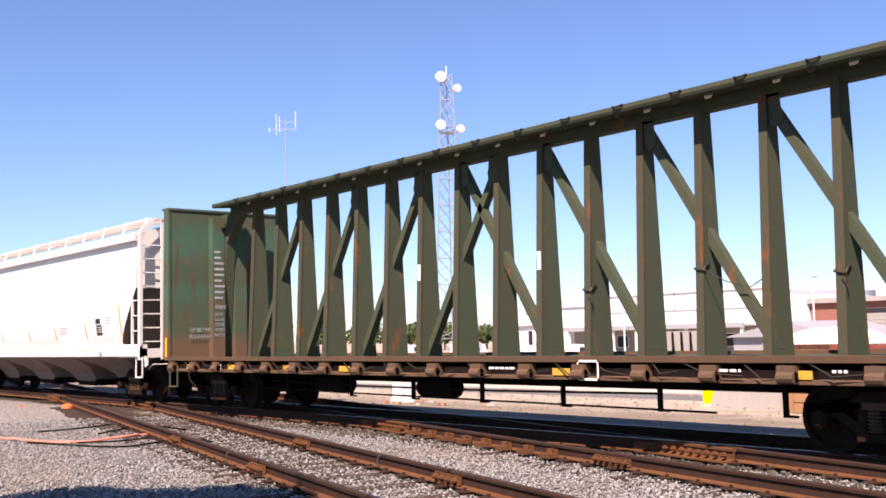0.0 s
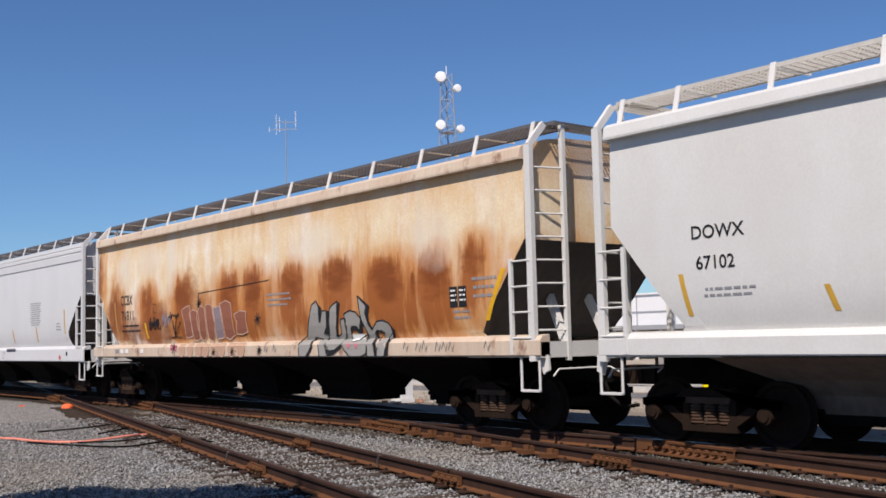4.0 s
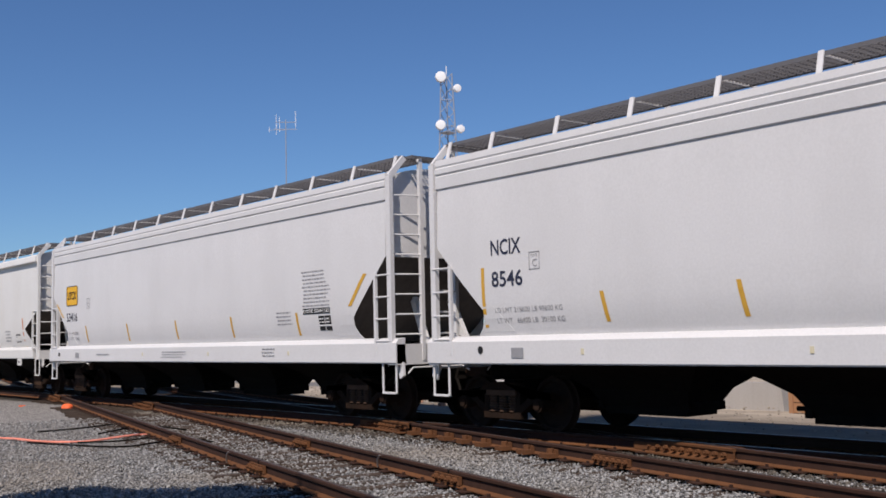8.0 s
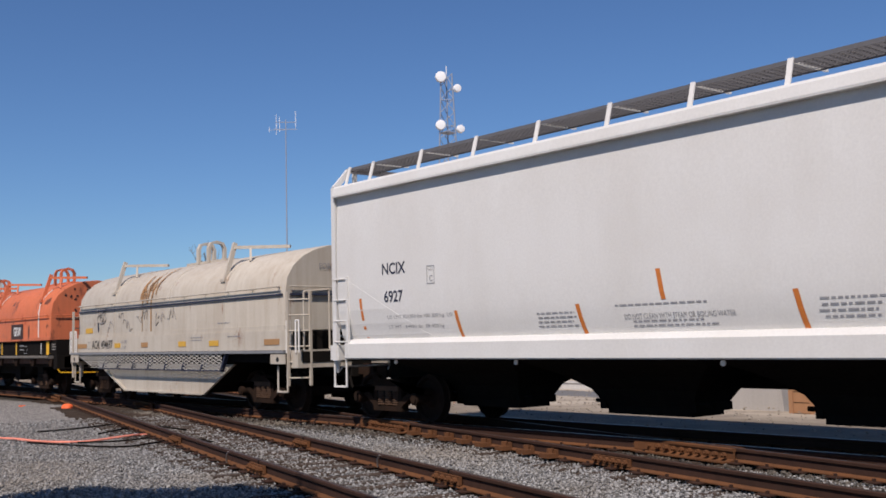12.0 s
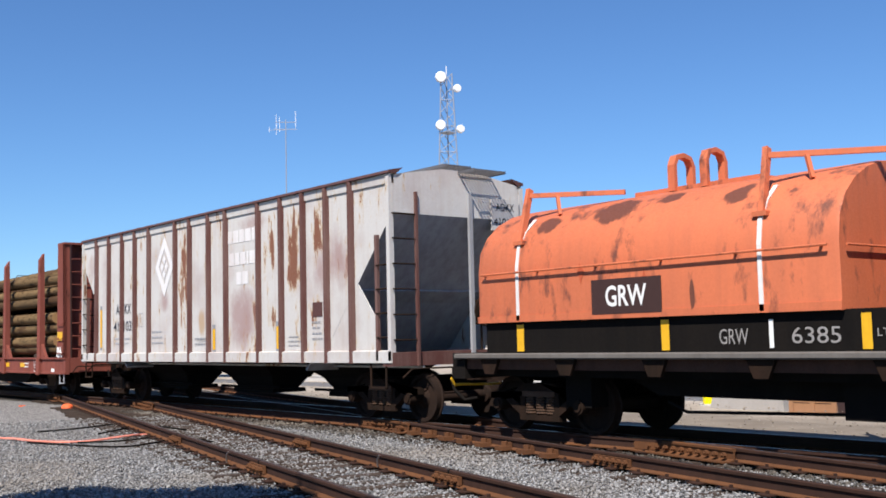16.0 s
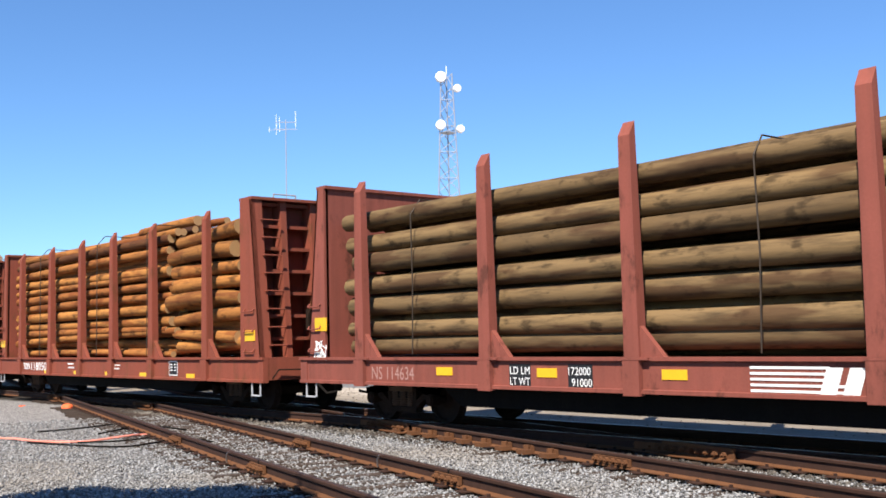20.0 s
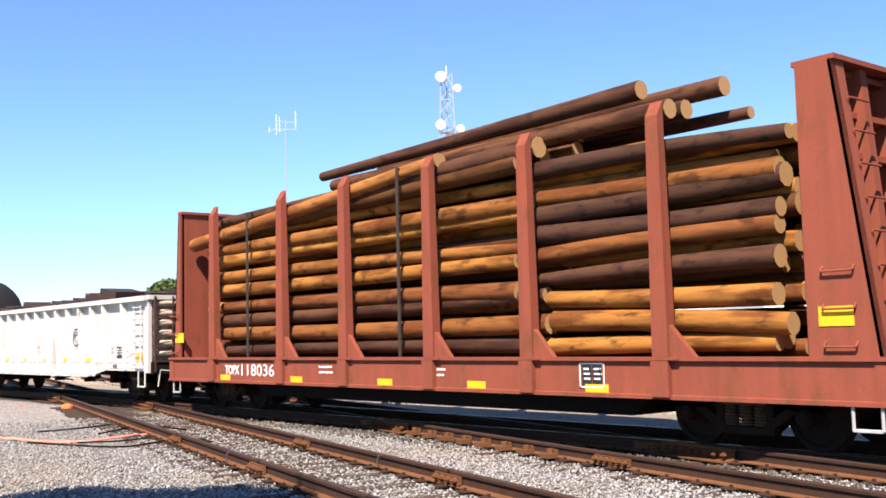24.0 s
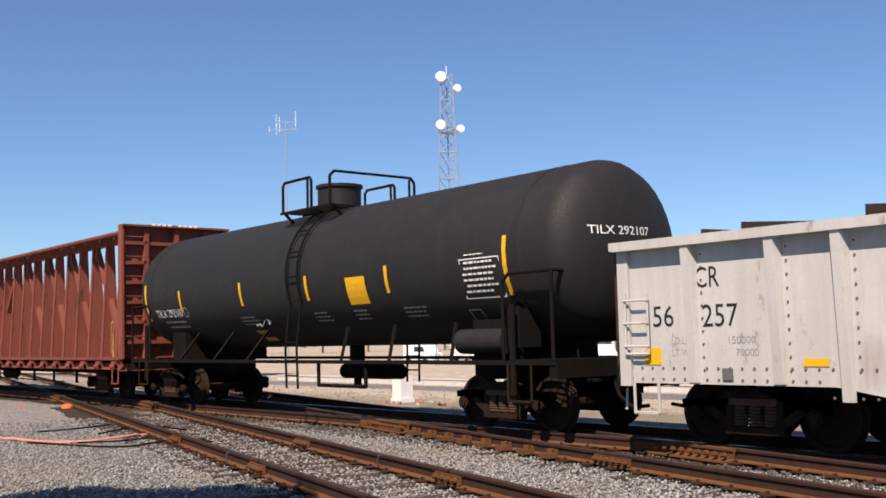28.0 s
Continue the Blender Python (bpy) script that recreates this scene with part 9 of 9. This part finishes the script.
# small things on the dirt beside the track
bol = thing("bollard", "bright yellow steel bollard standing in the dirt", "bollard", at=(-16.7, 22.5, -0.42))
part("post", Geo().tube((0, 0, 0), (0, 0, 0.95), 0.14, 18).tube((0, 0, 0.95), (0, 0, 1.0), 0.13, 18, 0.08), plain("bright_yellow_paint", (0.85, 0.70, 0.0), 0.45), bol, smooth=40)
part("footing", Geo().tube((0, 0, -0.1), (0, 0, 0.04), 0.24, 18), M_CONCRETE, bol)
cr = thing("crate", "tan wooden crate with slatted boards", "crate", at=(-12.3, 20.6, -0.33))
for k in range(4):
    part("board", Geo().box(-0.55, 0.55, -0.45, -0.42, 0.02 + k * 0.23, 0.23 + k * 0.23), M_CRATE, cr)
    part("board", Geo().box(-0.55, -0.52, -0.42, 0.45, 0.02 + k * 0.23, 0.23 + k * 0.23), M_CRATE, cr)
for x in (-0.5, 0.0, 0.5):
    part("batten", Geo().box(x - 0.05, x + 0.05, -0.48, -0.45, 0.0, 0.95), M_CRATE, cr)
part("crate_lid", Geo().box(-0.58, 0.58, -0.5, 0.5, 0.94, 0.98), M_CRATE, cr)
part("crate_core", Geo().box(-0.51, 0.51, -0.415, 0.44, 0.0, 0.93), M_BROWNSIGN, cr)
sl = thing("concrete_slab", "grey concrete slab lying in the dirt", "slab", at=(-14.4, 21.3, -0.36))
part("slab_body", Geo().hexa([(-1.0, -0.5, 0), (1.0, -0.5, 0), (0.95, 0.6, 0), (-1.0, 0.6, 0), (-0.85, -0.45, 0.62), (0.9, -0.45, 0.66), (0.85, 0.5, 0.62), (-0.85, 0.5, 0.6)]), M_WALLGREY, sl)
wb = thing("white_block", "white painted concrete block beside the crossing track", "block", at=(-23.0, 17.4, -0.26))
part("block_body", Geo().box(-0.2, 0.2, -0.2, 0.2, 0, 0.72).box(-0.23, 0.23, -0.23, 0.23, 0.0, 0.12), M_WALLWHITE, wb)
rng = random.Random(9)
for k in range(14):
    x, y, r = -22.6 + rng.uniform(-1.4, 3.6), 17.2 + rng.uniform(-0.9, 0.7), rng.uniform(0.04, 0.11)
    g = Geo().loft([[(r * rng.uniform(0.7, 1.2) * math.cos(a), r * rng.uniform(0.7, 1.2) * math.sin(a), z) for a in np.linspace(0, 5.4, 7)] for z in (0.0, r * 0.8)])
    o = solo("rubble", g, M_REDCLAY if k % 3 else M_CONCRETE, "lump of orange-stained rubble on the dirt" if k % 3 else "lump of pale rubble on the dirt", "rubble", "rubble heap")
    o.location = (x, y, -0.25)
cap = thing("marker_cap", "faded orange plastic cap lying on the gravel", "marker", at=(-28.98, 10.37, -0.21))
rings = [[(r * math.cos(a), r * 0.8 * math.sin(a), z) for a in np.linspace(0, 2 * math.pi, 15)[:-1]] for r, z in ((0.2, 0), (0.19, 0.05), (0.14, 0.10), (0.05, 0.12))]
part("cap_shell", Geo().loft(rings), M_CONE, cap, smooth=40)
for x, y, s in ((-31.0, 9.7, 0.07), (-31.3, 9.9, 0.05)):
    o = solo("orange_scrap", Geo().hexa([(0, 0, 0), (2 * s, 0, 0), (2.2 * s, s, 0), (0, s, 0), (0.2 * s, 0.1 * s, 0.5 * s), (2 * s, 0, 0.6 * s), (2 * s, s, 0.4 * s), (0, s, 0.5 * s)]), M_CONE, "scrap of orange plastic on the gravel", "scrap")
    o.location = (x, y, -0.2)


M_CABLERED = plain("faded_orange_red_cable", (0.72, 0.24, 0.17), 0.7)


def cable(name, pts, r, material, label):
    """A loose cable that lies in curves on the stones."""
    out, n = [], 8
    p = [Vector(q) for q in pts]
    p = [p[0]] + p + [p[-1]]
    for i in range(1, len(p) - 2):
        for k in range(n):
            t = k / n
            a, b, c, d = p[i - 1], p[i], p[i + 1], p[i + 2]
            out.append(0.5 * ((2 * b) + (c - a) * t + (2 * a - 5 * b + 4 * c - d) * t * t + (3 * b - a - 3 * c + d) * t ** 3))
    out.append(p[-2])
    return solo(name, Geo().pipe(out, r, 6), material, label, "cable", "loose cables", smooth=60)


zc = -0.185
for off, r in ((0.0, 0.017), (0.07, 0.013)):
    cable("orange_cable", [(-22.5, 4.3 + off, zc), (-20.2, 5.9 + off, zc + 0.02), (-19.0, 6.3 + off, zc), (-18.3, 6.8 + off * 2, zc), (-18.35, 7.6 + off, zc + 0.03), (-18.75, 8.0 + off, zc), (-18.5, 8.3 - off, zc)], r, M_CABLERED, "orange cable loose on the gravel")
cable("black_cable", [(-21.2, 7.0, zc), (-21.0, 7.7, zc + 0.02), (-21.6, 8.7, zc), (-20.6, 9.1, zc), (-19.0, 9.1, zc)], 0.016, M_BLACK, "thin black cable loose on the gravel")
cable("black_cable", [(-19.6, 7.6, zc), (-20.0, 8.2, zc + 0.02), (-20.8, 8.9, zc), (-19.9, 9.2, zc)], 0.016, M_BLACK, "thin black cable loose on the gravel")
cable("black_cable", [(-19.0, 6.1, zc), (-16.9, 6.8, zc), (-16.8, 7.5, zc + 0.02), (-17.5, 8.2, zc), (-16.3, 8.3, zc)], 0.016, M_BLACK, "thin black cable loose on the gravel")
cable("black_cable", [(-18.2, 6.7, zc), (-17.6, 7.2, zc + 0.02), (-17.9, 8.0, zc), (-16.8, 8.4, zc)], 0.014, M_BLACK, "thin black cable loose on the gravel")

# ---- masts ----


def lattice_tower(x, y, z0, top, wide, narrow):
    c = thing("radio_tower", "grey steel lattice tower with four white dishes", "radio tower", at=(x, y, z0))
    h = top - z0
    ang = [math.radians(a) for a in (20, 140, 260)]

    def leg(k, t):
        r = (wide + (narrow - wide) * t) / 1.73
        return Vector((r * math.cos(ang[k]), r * math.sin(ang[k]), h * t))

    for k in range(3):
        part("leg", Geo().tube(leg(k, 0), leg(k, 1), 0.075, 8), M_GALV, c)
    n = 22
    for i in range(n):
        a, b = i / n, (i + 1) / n
        for k in range(3):
            part("brace", Geo().tube(leg(k, a), leg((k + 1) % 3, b), 0.04, 6), M_GALV, c)
            if i % 2 == 0:
                part("strut", Geo().tube(leg(k, a), leg((k + 1) % 3, a), 0.035, 6), M_GALV, c)
    view = Vector((0.72, -0.69, 0.0))
    side = Vector((0.69, 0.72, 0.0))
    for off, z, r, turn in ((-0.62, 29.2 - z0, 0.58, 0.2), (1.05, 27.9 - z0, 0.42, -0.5), (-0.75, 24.0 - z0, 0.54, 0.2), (1.3, 23.5 - z0, 0.42, -0.5)):
        ctr = side * off + view * 0.35 + Vector((0, 0, z))
        ax = (view + side * turn * (1 if off > 0 else -1) * -1).normalized()
        u, w = ax.cross(Vector((0, 0, 1))).normalized(), Vector((0, 0, 1))
        rings = [[ctr + ax * d + (u * math.cos(q) + w * math.sin(q)) * rr for q in np.linspace(0, 2 * math.pi, 25)[:-1]] for d, rr in ((0.0, r * 0.6), (0.08, r), (0.42, r), (0.5, r * 0.9), (0.54, r * 0.3))]
        dsh = part("dish", Geo().loft(rings), M_DISH, c, "white drum antenna", smooth=40)
        part("dish_mount", Geo().tube(ctr, side * (off * 0.35) + Vector((0, 0, z)), 0.06, 6), M_GALV, dsh)
    part("platform", Geo().box(-0.7, 0.7, -0.7, 0.7, 23.2 - z0, 23.3 - z0), M_GALV, c)
    part("beacon", Geo().tube((0, 0, h), (0, 0, h + 0.9), 0.05, 6), M_DISH, c)


lattice_tower(-84.45, 70.6, YARD_Z, 29.6, 3.6, 1.15)
mast = thing("antenna_mast", "slim grey pole with small whip antennas on cross-arms", "antenna mast", at=(-111.5, 66.9, YARD_Z))
part("pole", Geo().tube((0, 0, 0), (0, 0, 30.5), 0.11, 10, 0.06), M_GALV, mast)
part("cabinet", Geo().box(-0.35, 0.1, -0.3, 0.1, 9, 13.2), M_GALV, mast)
for z, w in ((30.2, 1.3), (29.3, 1.4)):
    part("cross_arm", Geo().beam((-0.55 * w, -0.85 * w, z), (0.55 * w, 0.85 * w, z), 0.08, 0.08), M_GALV, mast)
for u, z0, z1 in ((-1.15, 28.6, 31.2), (-0.75, 29.0, 30.8), (1.2, 29.4, 31.6), (-2.0, 28.9, 29.6)):
    part("whip", Geo().tube((0.55 * u, 0.85 * u, z0), (0.55 * u, 0.85 * u, z1), 0.03, 6), M_DISH, mast)
part("side_arm", Geo().beam((-1.2, -1.8, 29.2), (0, 0, 29.2), 0.05, 0.05), M_GALV, mast)
for x, y, top in ((-76, 88, 6.4), (-58.5, 92, 6.6), (-55.5, 92, 6.5), (-51.5, 92, 7.0), (-46, 84, 4.6)):
    lp = thing("light_pole", "tall thin white light pole in the yard", "light pole", "yard light poles", at=(x, y, YARD_Z))
    part("pole", Geo().tube((0, 0, 0), (0, 0, top - YARD_Z), 0.09, 8, 0.06), M_DISH, lp)
    part("lamp_head", Geo().box(-0.1, 0.5, -0.1, 0.1, top - YARD_Z - 0.05, top - YARD_Z + 0.08), M_GALV, lp)

# ---- trees ----


def leaf_cloud(rng, blobs, count, size):
    """Small crossed leaf sprays scattered through the blobs."""
    ctr = np.array([b[:3] for b in blobs])
    rad = np.array([b[3] for b in blobs])
    pick = rng.choice(len(blobs), count, p=rad ** 2 / (rad ** 2).sum())
    d = rng.normal(size=(count, 3))
    d /= np.linalg.norm(d, axis=1)[:, None]
    p = ctr[pick] + d * (rad[pick] * rng.uniform(0.35, 1.0, count) ** 0.5)[:, None] * np.array([1, 1, 0.8])
    a = rng.normal(size=(count, 3))
    a /= np.linalg.norm(a, axis=1)[:, None]
    b = np.cross(a, rng.normal(size=(count, 3)))
    b /= np.linalg.norm(b, axis=1)[:, None]
    s = rng.uniform(size[0], size[1], (count, 1))
    v = np.stack([p - a * s, p + b * s * 0.5, p + a * s, p - b * s * 0.5], 1).reshape(-1, 3)
    g = Geo()
    g.v = [tuple(q) for q in v]
    g.f = [(4 * i, 4 * i + 1, 4 * i + 2, 4 * i + 3) for i in range(count)]
    return g


def tree(x, y, z, height, spread, seed, label, leaves=2600, trunk=0.22, leaf=(0.16, 0.34)):
    c = thing("tree", label, "tree", at=(x, y, z))
    rng = np.random.default_rng(seed)
    g = Geo()
    g.tube((0, 0, -0.1), (0.1, 0.05, height * 0.5), trunk, 10, trunk * 0.6)
    blobs = []
    for k in range(9):
        a = rng.uniform(0, 2 * math.pi)
        r = spread * rng.uniform(0.25, 0.8)
        tip = Vector((r * math.cos(a), r * math.sin(a), height * rng.uniform(0.55, 0.88)))
        start = Vector((0.1, 0.05, height * rng.uniform(0.25, 0.5)))
        mid = start.lerp(tip, 0.5) + Vector((0, 0, 0.2))
        g.tube(start, mid, trunk * 0.42, 7, trunk * 0.28)
        g.tube(mid, tip, trunk * 0.28, 6, trunk * 0.08)
        blobs.append((*tip, spread * rng.uniform(0.26, 0.42)))
    blobs.append((0, 0, height * 0.86, spread * 0.4))
    part("trunk", g, M_BARK, c, "grey-brown trunk and limbs", smooth=50)
    me = leaf_cloud(rng, blobs, leaves, leaf)
    part("crown", me, M_LEAF, c, "uneven green leafy crown")


tree(-79.6, 42.6, -1.3, 9.6, 4.6, 1, "leafy green tree with an uneven crown", 6500)
tree(-82.4, 38.0, -1.3, 8.2, 3.9, 2, "low bushy green tree", 4200)
tree(-84.5, 32.0, -1.2, 6.6, 3.0, 3, "low bushy green tree", 2000)
bare = thing("bare_tree", "leafless grey tree top rising behind a green crown", "tree", at=(-82.5, 41.8, -1.3))
rng = np.random.default_rng(6)
g = Geo().tube((0, 0, 0), (0.1, 0, 8.2), 0.2, 8, 0.1)
for k in range(13):
    a, r = rng.uniform(0, 6.28), rng.uniform(0.6, 2.0)
    s = Vector((0.1, 0, rng.uniform(6.0, 8.2)))
    e = Vector((r * math.cos(a), r * math.sin(a), rng.uniform(9.0, 11.9)))
    m = s.lerp(e, 0.5) + Vector((rng.uniform(-0.2, 0.2), rng.uniform(-0.2, 0.2), 0.1))
    g.tube(s, m, 0.06, 6, 0.04).tube(m, e, 0.04, 5, 0.012)
    for q in range(3):
        t = m.lerp(e, rng.uniform(0.2, 0.8))
        g.tube(t, t + Vector((rng.uniform(-0.5, 0.5), rng.uniform(-0.5, 0.5), rng.uniform(0.2, 0.7))), 0.02, 5, 0.008)
part("limb_work", g, M_BARK, bare)
for k, (x, y, hgt, sp) in enumerate(((-205, 145, 8.5, 7), (-197, 152, 7.6, 7), (-192, 158, 8.2, 6), (-186, 166, 6.6, 6), (-178, 170, 7.5, 6), (-225, 128, 11, 7), (-232, 120, 9, 7), (-214, 138, 8, 6), (-170, 178, 6.5, 6), (-160, 186, 7, 6), (-240, 108, 9, 8))):
    tree(x, y, YARD_Z, hgt * 0.72, sp, 20 + k, "distant dark green tree beyond the yard", 900, 0.3, (0.4, 0.8))
# tall roadside trees on the near side, whose shade falls on the gravel
for x, y, r, seed in ((-7.0, -3.3, 2.0, 61), (-5.6, -1.9, 2.0, 64), (-8.4, -4.8, 2.0, 67)):
    tree(x, y, -0.25, 12.0, r, seed, "tall shade tree on the near side of the tracks", 16000, 0.22, (0.12, 0.24))

# ---- movement ----


def motions():
    for c, mid in RIDERS:
        walk(c, [(0.5 * k, pose(mid + train_shift(0.5 * k), TRACK_Y, 0)) for k in range(57)])
    for w, x, s in WHEELSETS:
        # each wheelset turns while its car passes the view
        rows, start = [(0.0, pose(x, 0, WHEEL_R, 0, 0, 0))], None
        for k in range(1, 401):
            t = 0.07 * k
            if -44 < s + train_shift(t) < 6:
                start = train_shift(t - 0.07) if start is None else start
                if start is not None and not rows[1:] and k > 1:
                    rows.append((t - 0.07, rows[0][1]))
                rows.append((t, pose(x, 0, WHEEL_R, 0, math.degrees((train_shift(t) - start) / WHEEL_R), 0)))
        if rows[-1][0] < 28.0:
            rows.append((28.0, rows[-1][1]))
        walk(w, rows)


motions()
